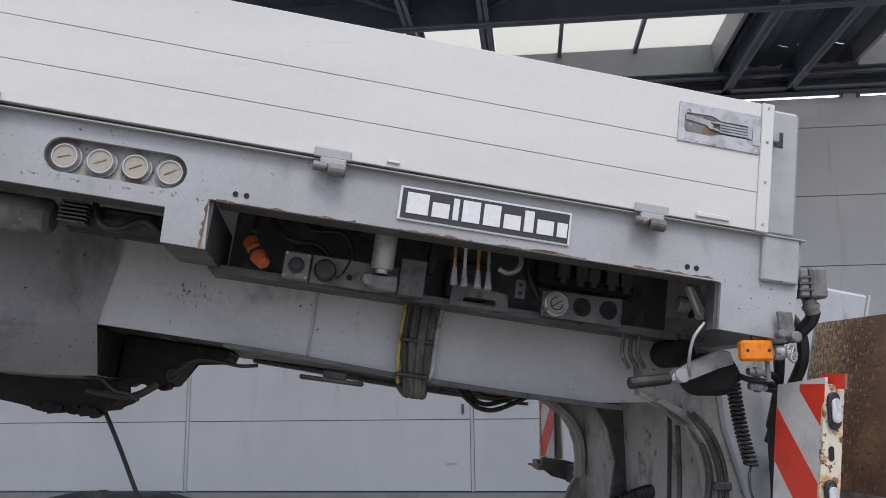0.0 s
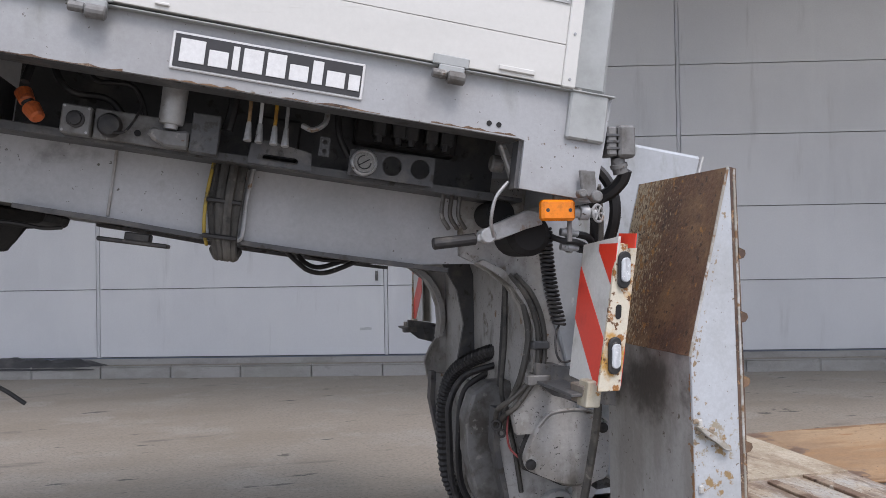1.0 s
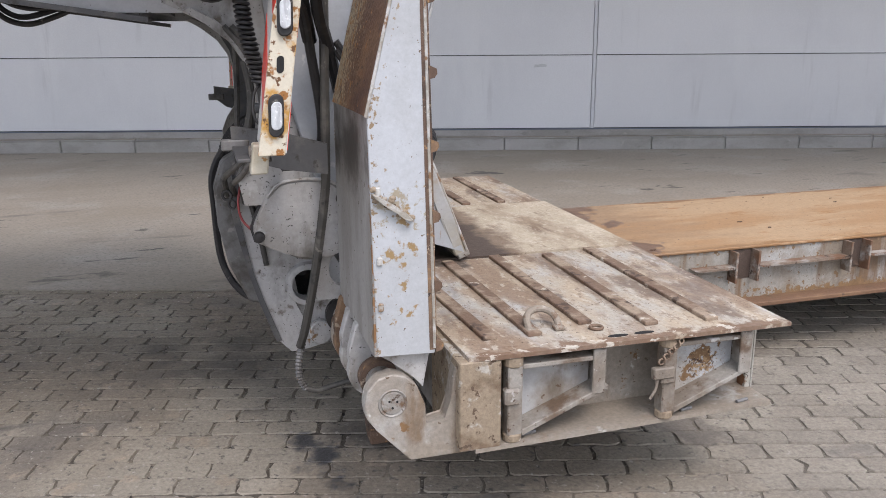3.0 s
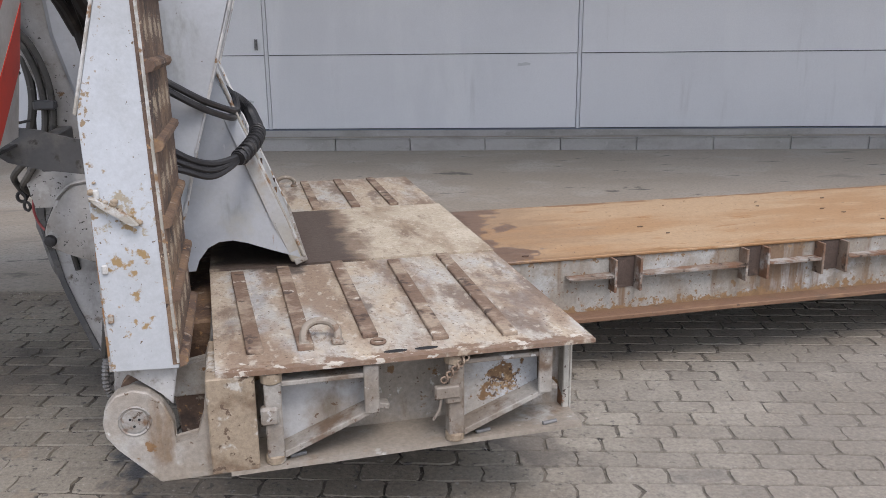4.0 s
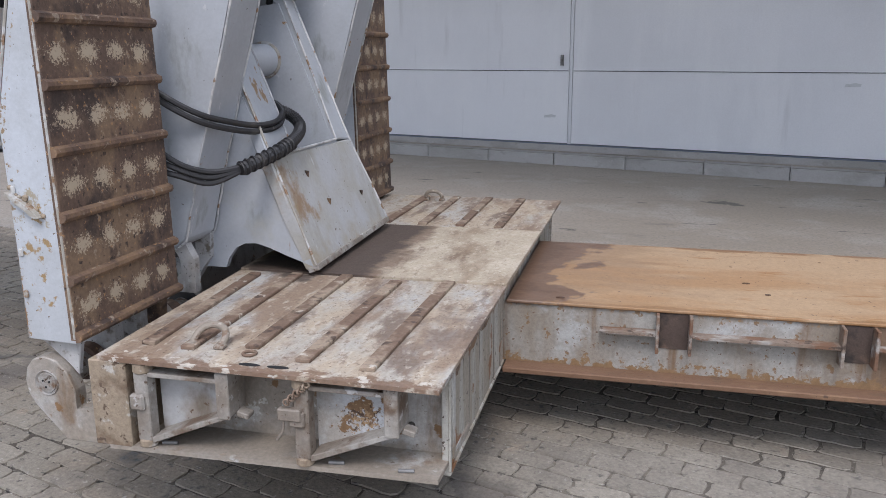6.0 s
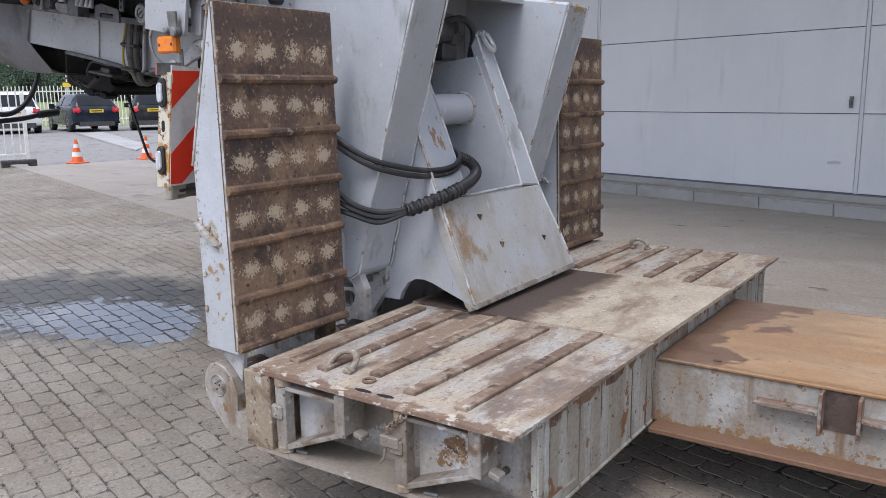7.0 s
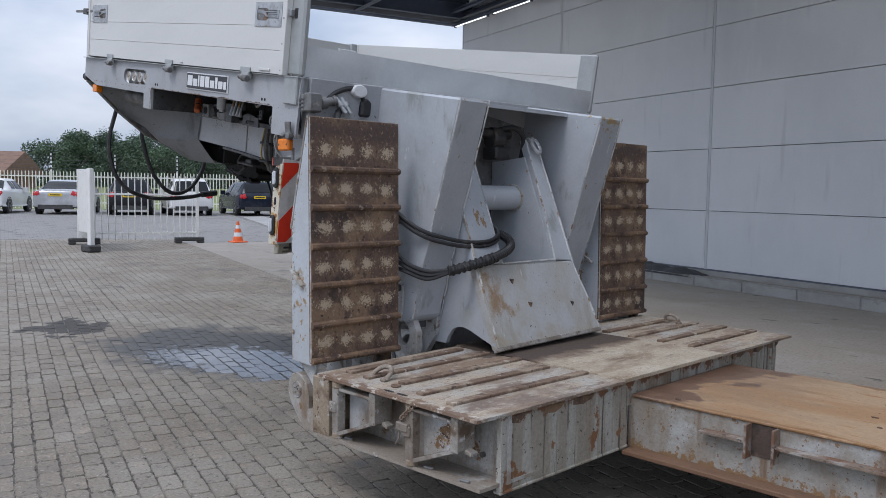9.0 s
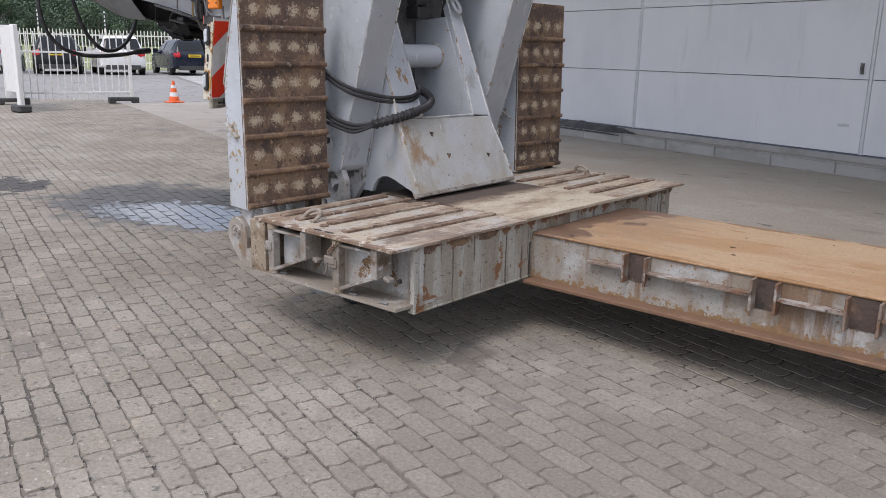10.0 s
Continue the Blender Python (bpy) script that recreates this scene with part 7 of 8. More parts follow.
def make_ramp():
    ramp = thing("folding_ramp", 2.45, (RY0 + RY1) / 2, 0.51, "upright folded steel loading ramp, rusty ribbed face and grey sides", "ramp", group="folding ramps")
    outline = [(2.385, 0.655), (2.549, 0.648), (2.553, 0.665), (2.545, 1.25), (2.530, 1.860), (2.512, 1.866), (2.375, 1.314)]
    bm = nb()
    prism(bm, outline, RY0, RY0 + 0.012, b=0.002)
    side = part("side_plate", bm, paint_ramp, ramp, "pale grey side plate with chipped paint")
    bm = nb()
    for (x0, z0), (x1, z1) in ((outline[2], outline[4]), (outline[6], outline[5])):
        hose(bm, [(x0 + (x1 - x0) * t - 0.004, RY0 - 0.001, z0 + (z1 - z0) * t) for t in (k / 8 for k in range(9))], 0.0045, seg=6, n=2)
    part("weld_bead", bm, weld, side)
    bm = nb()
    prism(bm, [(2.379, 1.116), (2.396, 1.112), (2.408, 1.100), (2.432, 1.088), (2.458, 1.071), (2.470, 1.062), (2.491, 1.040), (2.476, 1.038), (2.462, 1.047), (2.445, 1.062), (2.418, 1.080), (2.392, 1.099)], RY0 - 0.024, RY0 + 0.002, b=0.0025)
    tab = part("lifting_tab", bm, weld, side, "bent chipped tab with rust")
    clod_dice = random.Random(8)
    bm = nb()
    for k in range(26):
        t = clod_dice.random()
        at = Vector((2.385 + 0.115 * t + 0.008 * clod_dice.gauss(0, 1), RY0 - 0.002, 1.118 - 0.078 * t + 0.010 * clod_dice.gauss(0, 1)))
        r = 0.003 + 0.006 * clod_dice.random()
        bmesh.ops.create_icosphere(bm, subdivisions=1, radius=1.0, matrix=Matrix.Translation(at) @ Matrix.Diagonal((r * 1.3, r * 0.8, r, 1)))
    part("dried_mud", bm, dusty_end, tab, "crumbs of dried mud", smooth=True)
    for z in (0.80, 0.93, 1.12):
        bm = nb()
        box(bm, 2.390, 2.405, RY0 - 0.008, RY0, z - 0.012, z + 0.012, 0.003)
        part("weld_tab", bm, weld, side)
    bm = nb()
    prism(bm, outline, RY1 - 0.012, RY1, b=0.002)
    part("side_plate", bm, paint_ramp, ramp)
    bm = nb()
    prism(bm, [(2.375, 1.314), (2.387, 1.309), (2.524, 1.861), (2.512, 1.866)], RY0 + 0.004, RY1 - 0.004)
    part("sloped_plate", bm, rust_slope, ramp, "sloping plate worn to rust")
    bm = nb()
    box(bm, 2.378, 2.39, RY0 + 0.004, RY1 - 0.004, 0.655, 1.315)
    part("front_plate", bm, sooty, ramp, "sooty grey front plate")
    bm = nb()
    prism(bm, [(2.535, 0.66), (2.556, 0.66), (2.548, 1.25), (2.5335, 1.861), (2.514, 1.866)], RY0 - 0.0015, RY1 + 0.0015)
    face = part("ribbed_face", bm, ramp_face, ramp, "rusty running face with patches of pale worn grip paint")
    FX = lambda z: 2.557 - 0.0175 * (z - 0.66)
    for z in (1.612, 1.425, 1.235, 1.043, 0.848, 0.672):
        bm = nb()
        prism(bm, [(FX(z) - 0.004, z - 0.019), (FX(z) + 0.012, z - 0.015), (FX(z) + 0.019, z - 0.004), (FX(z) + 0.017, z + 0.008), (FX(z) - 0.004, z + 0.017)], RY0 - 0.004, RY1 + 0.004)
        part("rib", bm, rust_face, face)
    bm = nb()
    box(bm, 2.40, 2.53, RY0 + 0.012, RY1 - 0.012, 0.655, 0.67)
    part("bottom_plate", bm, dim_steel, ramp)
    for y, coat in ((-1.095, paint_neck), (-0.955, paint_neck), (-0.83, rust_face)):
        bm = nb()
        prism(bm, oval(2.424, 0.51, 0.082, 0.082, 14, 0.42, 1.0) + [(2.51, 0.60), (2.52, 0.67), (2.37, 0.67), (2.345, 0.58)], y - 0.022, y + 0.022, b=0.005)
        part("hinge_lug", bm, coat, ramp, "rounded hinge lug")
    bm = nb()
    prism(bm, [(2.375, 0.656), (2.545, 0.656), (2.522, 0.534), (2.492, 0.572), (2.43, 0.628)], RY0 + 0.03, RY0 + 0.05, b=0.003)
    part("corner_gusset", bm, paint_neck, ramp)
    bm = nb()
    lathe(bm, [(0.044, 0), (0.044, 0.82), (0.046, 0.825), (0.046, 0.875), (0.040, 0.884), (0.034, 0.880), (0.032, 0.884), (0.01, 0.885)], (2.425, -0.475, 0.511), (0, -1, 0), 28)
    pin = part("hinge_pin", bm, worn_pin, ramp, "worn hinge pin with a rusty ring", smooth=True)
    for y, r, w, coat in ((-1.326, 0.066, 0.012, rust_face), (-1.16, 0.060, 0.05, rust_face), (-0.72, 0.066, 0.12, rust_face), (-0.56, 0.07, 0.03, dark_steel)):
        bm = nb()
        lathe(bm, [(0.045, 0), (r, 0.003), (r, w - 0.003), (0.045, w)], (2.425, y + w / 2, 0.511), (0, -1, 0), 24)
        part("pin_collar", bm, coat, pin, "rusty collar", smooth=True)
    bm = nb()
    for k in range(3):
        a = math.tau * k / 3 + 0.4
        rod(bm, (2.425 + 0.013 * math.cos(a), -1.358, 0.511 + 0.013 * math.sin(a)), (2.425 + 0.013 * math.cos(a), -1.3615, 0.511 + 0.013 * math.sin(a)), 0.0035, 8)
    part("pin_bolt", bm, black_gap, pin)
    return ramp


ramp = make_ramp()
copy_thing(ramp, pose(2.55, mirror(RY0) - (RY1 - RY0) / 2 - 0.05, 0.51))

# ---- warning boards ----


def warning_board(side):
    """A striped board on a bent bracket; side: -1 for the near side of the trailer, 1 for the far side."""
    Y = (lambda y: y) if side < 0 else mirror
    board = thing("warning_board", 2.17, Y(-1.13), 1.24, "red and white striped warning board on a rusting bracket", "warning board", group="warning boards")
    z0, z1 = 1.245, 1.70
    # the near one leans with its bracket
    lean = Matrix(((1, 0, 0.137, -0.137 * 1.59), (0, 1, 0, 0), (0, 0, 1, 0), (0, 0, 0, 1))) if side < 0 else AS_IS
    for x, face in ((2.160, -1), (2.210, 1)):
        bm = nb()
        prism(bm, [(Y(-1.305), z0), (Y(-1.065), z0 + 0.01), (Y(-1.065), z1 - 0.02), (Y(-1.305), z1)], x - 0.004, x + 0.004, axis="x", m=lean)
        plate = part("board", bm, white_refl, board, "white reflective plate")
        for base in (-0.385, -0.045, 0.295):
            # the slanted band, clipped against the board's edges
            steps = 14
            line = [(-1.305 + 0.24 * k / steps, z0 + base + 0.24 * k / steps) for k in range(steps + 1)]
            keep = [(y, max(z0 + 0.008, z), min(z1 - 0.02, z + 0.17)) for y, z in line if min(z1 - 0.02, z + 0.17) > max(z0 + 0.008, z) + 0.004]
            if len(keep) > 1:
                bm = nb()
                prism(bm, [(Y(y), a) for y, a, c in keep] + [(Y(y), c) for y, a, c in keep[::-1]], x + face * 0.004, x + face * 0.0055, axis="x", m=lean)
                part("red_stripe", bm, red, plate)
    bm = nb()
    prism(bm, [(2.142, z0 - 0.005), (2.210, z0 - 0.005), (2.216, z1 - 0.03), (2.165, z1 - 0.02), (2.15, z1 - 0.1)], Y(-1.312), Y(-1.300), b=0.002, m=lean)
    edge_plate = part("edge_plate", bm, rust_white, board, "rusting white edge plate")
    for z in (1.346, 1.60):
        bm = nb()
        prism(bm, slot(0, 0, 0.056, 0.019), Y(-1.312), Y(-1.326), b=0.004, m=lean @ Matrix.Translation((2.178, 0, z)) @ pose(0, 0, 0, 0, 84, 0))
        lamp = part("lamp_body", bm, rubber, edge_plate, "black lamp housing")
        bm = nb()
        prism(bm, slot(0, 0, 0.037, 0.0135), Y(-1.326), Y(-1.336), b=0.003, m=lean @ Matrix.Translation((2.178, 0, z)) @ pose(0, 0, 0, 0, 84, 0))
        part("lamp_lens", bm, lens, edge_plate, "clear lamp lens")
    bm = nb()
    prism(bm, slot(0, 0, 0.022, 0.009), Y(-1.3125), Y(-1.3135), m=lean @ Matrix.Translation((2.178, 0, 1.475)) @ pose(0, 0, 0, 0, 86, 0))
    part("slot_hole", bm, black_gap, edge_plate)
    bm = nb()
    box(bm, 2.13, 2.175, min(Y(-1.27), Y(-1.20)), max(Y(-1.27), Y(-1.20)), z0 - 0.06, z0 + 0.02, 0.004, m=lean)
    part("foot", bm, cream_paint, board, "cream painted foot")
    for x, name, mat in ((2.196, "red_tab", red), (2.200, "tab_back", dim_steel)):
        bm = nb()
        prism(bm, [(Y(-1.358), 1.630), (Y(-1.25), 1.634), (Y(-1.25), 1.676), (Y(-1.358), 1.672)], x, x + 0.004, axis="x", m=lean)
        part(name, bm, mat, board, space=AS_IS)
    bm = nb()
    box(bm, 2.085, 2.128, min(Y(-1.25), Y(-1.15)), max(Y(-1.25), Y(-1.15)), 1.172, 1.228, 0.004)
    part("foot_tube", bm, grime_steel, board, space=AS_IS)
    bm = nb()
    prism(bm, [(2.05, 1.262), (2.19, 1.241), (2.33, 1.20), (2.33, 1.106), (2.2, 1.127), (2.11, 1.152), (2.05, 1.20)], Y(-0.955), Y(-0.935))
    part("support_plate", bm, dark_and_shaded, board, "dark flat support plate", space=AS_IS)
    bm = nb()
    box(bm, 2.05, 2.14, min(Y(-1.24), Y(-0.94)), max(Y(-1.24), Y(-0.94)), 1.195, 1.205, 0.002)
    part("support_arm", bm, dark_and_shaded, board, "flat steel support arm", space=AS_IS)
    bm = nb()
    box(bm, 2.02, 2.10, min(Y(-0.96), Y(-0.92)), max(Y(-0.96), Y(-0.92)), 1.19, 1.222, 0.004)
    part("end_lug", bm, dim_steel, board, space=AS_IS)
    bm = nb()
    box(bm, 2.19, 2.23, min(Y(-0.94), Y(-0.63)), max(Y(-0.94), Y(-0.63)), 1.12, 1.22, 0.004)
    part("stay", bm, dark_and_shaded, board, space=AS_IS)
    return board


warning_board(-1)
warning_board(1)

# ---- deck behind the neck ----
deck_y0, deck_y1 = -1.40, 1.49
deck_th = thing("loading_deck", 3.2, 0.04, 0.3, "worn steel loading deck plate of a lowbed trailer, rusty and muddy", "trailer deck")
bm = nb()
prism(bm, [(2.64, deck_y0 + 0.01), (2.72, deck_y0), (3.705, deck_y0 - 0.015), (3.715, -0.4), (2.60, -0.4)], 0.622, 0.635, axis="z")
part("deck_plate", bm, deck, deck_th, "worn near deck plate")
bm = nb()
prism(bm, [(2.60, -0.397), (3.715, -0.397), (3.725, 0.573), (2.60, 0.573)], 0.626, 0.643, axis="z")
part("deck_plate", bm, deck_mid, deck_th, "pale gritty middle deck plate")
bm = nb()
prism(bm, [(2.60, 0.576), (3.725, 0.576), (3.73, deck_y1), (2.64, deck_y1)], 0.622, 0.635, axis="z")
part("deck_plate", bm, deck, deck_th)
for x0, x1, y0, y1 in ((2.745, 2.70, -1.28, -0.46), (2.885, 2.868, -1.29, -0.43), (3.075, 3.074, -1.24, -0.41), (3.27, 3.29, -1.31, -0.45), (3.474, 3.495, -1.33, -0.41),
                       (2.90, 2.91, 0.64, 1.44), (3.10, 3.10, 0.63, 1.44), (3.30, 3.30, 0.63, 1.45), (3.50, 3.50, 0.63, 1.45)):
    bm = nb()
    wide = 0.023
    prism(bm, [(x0 - wide, y0), (x0 + wide, y0), (x1 + wide, y1), (x1 - wide, y1)], 0.634, 0.648, axis="z", b=0.0025)
    part("grip_bar", bm, deck_bar, deck_th, "rusty grip bar")
for x, y, up in ((2.93, -1.255, Vector((0.05, 0.66, 0.50))), (2.985, 1.33, Vector((0.02, -0.25, 0.62)))):
    bm = nb()
    foot = Vector((x, y, 0.640))
    hose(bm, [foot + Vector((dx, 0, 0)) + up * h for dx, h in ((-0.046, -0.004), (-0.050, 0.03), (-0.045, 0.064), (-0.025, 0.088), (0.004, 0.093), (0.034, 0.077), (0.049, 0.040), (0.047, -0.004))], 0.0115, seg=10, n=5)
    box(bm, x - 0.064, x - 0.030, y - 0.018, y + 0.018, 0.634, 0.650, 0.005)
    box(bm, x + 0.030, x + 0.064, y - 0.018, y + 0.018, 0.634, 0.650, 0.005)
    part("lashing_ring", bm, ring_steel, deck_th, "worn lashing ring")
bm = nb()
torus(bm, (3.09, -1.285, 0.640), (0, 0, 1), 0.019, 0.005)
part("small_ring", bm, deck_bar, deck_th)
bm = nb()
for x in (3.126, 3.215):
    prism(bm, oval(x, -1.358, 0.034, 0.011, 18), 0.635, 0.6357, axis="z")
part("drain_slot", bm, black_gap, deck_th)
# near side: web, flange, end block and fold-out brackets
for sgn in (-1, 1):
    Y = (lambda y: y) if sgn < 0 else (lambda y: 0.09 - y)

    def lo(a, b):
        return min(Y(a), Y(b)), max(Y(a), Y(b))
    bm = nb()
    box(bm, 2.64, 3.70, *lo(-1.22, -1.20), 0.335, 0.622)
    part("side_web", bm, deck_side, deck_th, "grey side web with rust specks")
    bm = nb()
    prism(bm, [(2.66, Y(-1.395)), (3.69, Y(-1.375)), (3.70, Y(-1.0)), (2.66, Y(-1.0))], 0.335, 0.350, axis="z")
    part("bottom_flange", bm, deck_side, deck_th)
    bm = nb()
    box(bm, 2.612, 2.738, *lo(-1.395, -1.10), 0.345, 0.622, 0.004)
    part("end_block", bm, dusty_end, deck_th, "dusty flaking end block")
    for x0 in (2.782, 3.293):
        bracket_top = 0.592 if x0 < 3 else 0.60
        bm = nb()
        box(bm, x0 - 0.022, x0 + 0.024, *lo(-1.392, -1.345), 0.372, 0.590, 0.004)
        hinge = part("bracket_post", bm, grime_steel, deck_th, "hinged fold-out bracket of grimy angle steel")
        for z0, z1, r in ((0.588, 0.620, 0.030), (0.350, 0.376, 0.028)):
            bm = nb()
            rod(bm, (x0, Y(-1.37), z0), (x0, Y(-1.37), z1), r, 16, b=0.004)
            part("hinge_eye", bm, dusty_end, hinge)
        bm = nb()
        box(bm, x0 - 0.034, x0 + 0.014, *lo(-1.404, -1.37), 0.474, 0.524, 0.006)
        part("latch_lug", bm, grime_steel, hinge)
        bm = nb()
        box(bm, x0 + 0.024, x0 + 0.268, *lo(-1.388, -1.300), bracket_top - 0.014, bracket_top, 0.002)
        part("bracket_top", bm, grime_steel, hinge)
        bm = nb()
        prism(bm, [(x0 + 0.024, 0.366), (x0 + 0.285, 0.474), (x0 + 0.285, 0.490), (x0 + 0.024, 0.386)], *lo(-1.390, -1.300), b=0.002)
        part("bracket_strut", bm, grime_steel, hinge)
        bm = nb()
        prism(bm, [(x0 + 0.02, 0.378), (x0 + 0.27, 0.485), (x0 + 0.27, bracket_top - 0.004), (x0 + 0.02, bracket_top - 0.004)], *lo(-1.318, -1.310))
        part("bracket_web", bm, rusted_web if x0 > 3 and sgn < 0 else bracket_web, hinge, "web with a patch of thick brown rust" if x0 > 3 and sgn < 0 else "")
        bm = nb()
        box(bm, x0 + 0.248, x0 + 0.290, *lo(-1.394, -1.384), 0.470, 0.614, 0.003)
        box(bm, x0 + 0.278, x0 + 0.290, *lo(-1.390, -1.290), 0.478, 0.614, 0.003)
        part("bracket_end", bm, grime_steel, hinge)
        bm = nb()
        box(bm, x0 + 0.285, x0 + 0.325, *lo(-1.35, -1.31), 0.458, 0.476, 0.003, m=Matrix.Translation((x0 + 0.31, 0, 0.468)) @ pose(0, 0, 0, 0, 14, 0) @ Matrix.Translation((-x0 - 0.31, 0, -0.468)))
        part("stop_tab", bm, grime_steel, hinge)
        if x0 > 3 and sgn < 0:
            bm = nb()
            box(bm, 3.228, 3.30, -1.41, -1.385, 0.495, 0.532, 0.004)
            hose(bm, [(3.245, -1.40, 0.495), (3.24, -1.40, 0.46), (3.222, -1.40, 0.432)], 0.0045)
            part("latch_block", bm, grime_steel, hinge)
            bm = nb()
            for k in range(9):
                torus(bm, (3.255 + 0.008 * k, -1.40, 0.55 + 0.0075 * k), (1, 0, 0) if k % 2 else (0, 1, 0), 0.009, 0.003, seg=10, ring=5)
            part("chain", bm, deck_bar, hinge, "rusty chain")
    for x in (2.82, 3.36, 3.57):
        bm = nb()
        rod(bm, (x, Y(-1.36), 0.356), (x + 0.045, Y(-1.352), 0.356), 0.006, 8)
        part("loose_bolt", bm, dim_steel, deck_th)
        bm = nb()
        rod(bm, (x, Y(-1.20), 0.43), (x, Y(-1.235), 0.43), 0.012, 10)
        part("web_bolt", bm, dim_steel, deck_th)
# rear end plate
for y0, y1 in ((-1.262, -0.335), (0.745, 1.352)):
    bm = nb()
    box(bm, 3.672, 3.694, y0, y1, 0.312, 0.622, 0.003)
    end = part("end_plate", bm, deck_end, deck_th, "streaked and rusty end plate")
    bm = nb()
    box(bm, 3.66, 3.70, y0, y1, 0.300, 0.313, 0.003)
    part("end_flange", bm, deck_end, end)
    bm = nb()
    box(bm, 3.694, 3.70, y0 + 0.0, y0 + 0.02, 0.315, 0.622)
    part("end_weld", bm, deck_end, end)
    for a, b in ((0.06, 0.16), (0.28, 0.42), (0.48, 0.64)):
        bm = nb()
        prism(bm, [(y0 + a, 0.585), (y0 + a + 0.01, 0.612), (y0 + b, 0.615), (y0 + b - 0.02, 0.59), (y0 + (a + b) / 2, 0.575)], 3.694, 3.6955, axis="x")
        part("rust_patch", bm, rust_face, end)
bm = nb()
box(bm, 3.674, 3.692, -0.335, 0.745, 0.50, 0.626)
part("end_plate", bm, deck_end, deck_th)
bm = nb()
box(bm, 2.62, 2.66, -1.1, 1.2, 0.34, 0.622)
box(bm, 2.7, 3.66, -0.34, -0.32, 0.31, 0.622)
box(bm, 2.7, 3.66, 0.72, 0.74, 0.31, 0.622)
part("inner_frame", bm, dim_steel, deck_th)
for y0, y1 in ((-1.355, -1.30), (-0.80, -0.74), (0.94, 1.0), (1.50, 1.555)):
    bm = nb()
    prism(bm, [(2.350, 0.470), (2.375, 0.435), (2.475, 0.322), (2.66, 0.322), (2.66, 0.60), (2.612, 0.60), (2.598, 0.50), (2.582, 0.440), (2.518, 0.428), (2.522, 0.49), (2.498, 0.553), (2.466, 0.586), (2.425, 0.598), (2.382, 0.586), (2.354, 0.553), (2.345, 0.51)], y0, y1, b=0.004)
    part("hinge_hook", bm, deck_side, deck_th, "hook-shaped hinge plate")
bm = nb()
box(bm, 2.50, 2.64, -0.70, 0.9, 0.36, 0.55, 0.01)
part("hinge_tube", bm, rust_face, deck_th)
bm = nb()
prism(bm, [(2.45, 0.40), (2.56, 0.42), (2.575, 0.05), (2.56, 0.03), (2.485, 0.03)], -0.70, -0.62, b=0.006)
leg = part("support_leg", bm, rust_face, deck_th, "rusty support leg")
bm = nb()
box(bm, 2.577, 2.70, -0.72, -0.54, 0.0, 0.36, 0.015)
part("rubber_foot", bm, rubber, leg, "black rubber foot block")

# ---- long centre beam ----
BY0, BY1 = -0.315, 0.735
beam = thing("centre_beam", 6.0, 0.2, 0.28, "long grey steel centre beam with a rust-orange top", "trailer beam")
bm = nb()
box(bm, 3.70, 13.0, BY0, BY1, 0.543, 0.557, 0.004)
part("top_plate", bm, beam_top, beam, "rust-orange stained top plate")
for y0, y1 in ((BY0 + 0.012, BY0 + 0.027), (BY1 - 0.027, BY1 - 0.012)):
    bm = nb()
    box(bm, 3.68, 13.0, y0, y1, 0.30, 0.543)
    part("web", bm, beam_side, beam, "stained grey web")
for y0, y1 in ((BY0 - 0.075, BY0 + 0.08), (BY1 - 0.08, BY1 + 0.075)):
    bm = nb()
    box(bm, 3.70, 13.0, y0, y1, 0.278, 0.300, 0.004)
    part("bottom_flange", bm, beam_flange, beam, "thick rusty bottom flange")
bm = nb()
box(bm, 3.72, 13.0, BY0 + 0.03, BY1 - 0.03, 0.30, 0.31)
part("belly", bm, dark_steel, beam)
pockets = ((4.285, 4.405), (4.93, 5.04), (5.33, 5.46), (5.98, 6.10), (6.62, 6.74), (7.02, 7.15), (7.7, 7.82))
for k, (a, b) in enumerate(pockets):
    bm = nb()
    for x in (a, b):
        box(bm, x - 0.006, x + 0.006, BY0 - 0.05, BY0 + 0.013, 0.395, 0.543, 0.002)
    pocket = part("stake_pocket", bm, rail_rust, beam, "open stake pocket of two plates")
    bm = nb()
    box(bm, a + 0.006, b - 0.006, BY0 + 0.008, BY0 + 0.013, 0.40, 0.541)
    part("pocket_back", bm, pocket_dark, pocket, "dark rusty pocket back")
edges_x = [4.07] + [x for ab in pockets for x in ab] + [8.4]
bm = nb()
for a, b in zip(edges_x[0::2], edges_x[1::2]):
    prism(bm, [(a, 0.470), (a + 0.03, 0.462), (b, 0.462), (b, 0.474)], BY0 - 0.045, BY0 + 0.013)
part("rope_rail", bm, rail_rust, beam, "narrow rusty rope rail between the pockets")
bm = nb()
dice = random.Random(11)
for k in range(26):
    x, y = 3.75 + dice.random() * 4.5, BY0 + 0.05 + dice.random() * 0.9
    r = 0.003 + 0.005 * dice.random()
    prism(bm, [(x + r * 2.2 * math.cos(a) * (0.6 + 0.6 * dice.random()), y + r * math.sin(a)) for a in (math.tau * i / 6 for i in range(6))], 0.557, 0.557 + r * 0.6, axis="z")
tagged(part("crumbs_of_rust", bm, rust_face), "small crumbs of rust and dirt on the beam", "debris", kind="stuff")

# ---- yard: mobile fence, cone, cars, far fence, trees, house ----


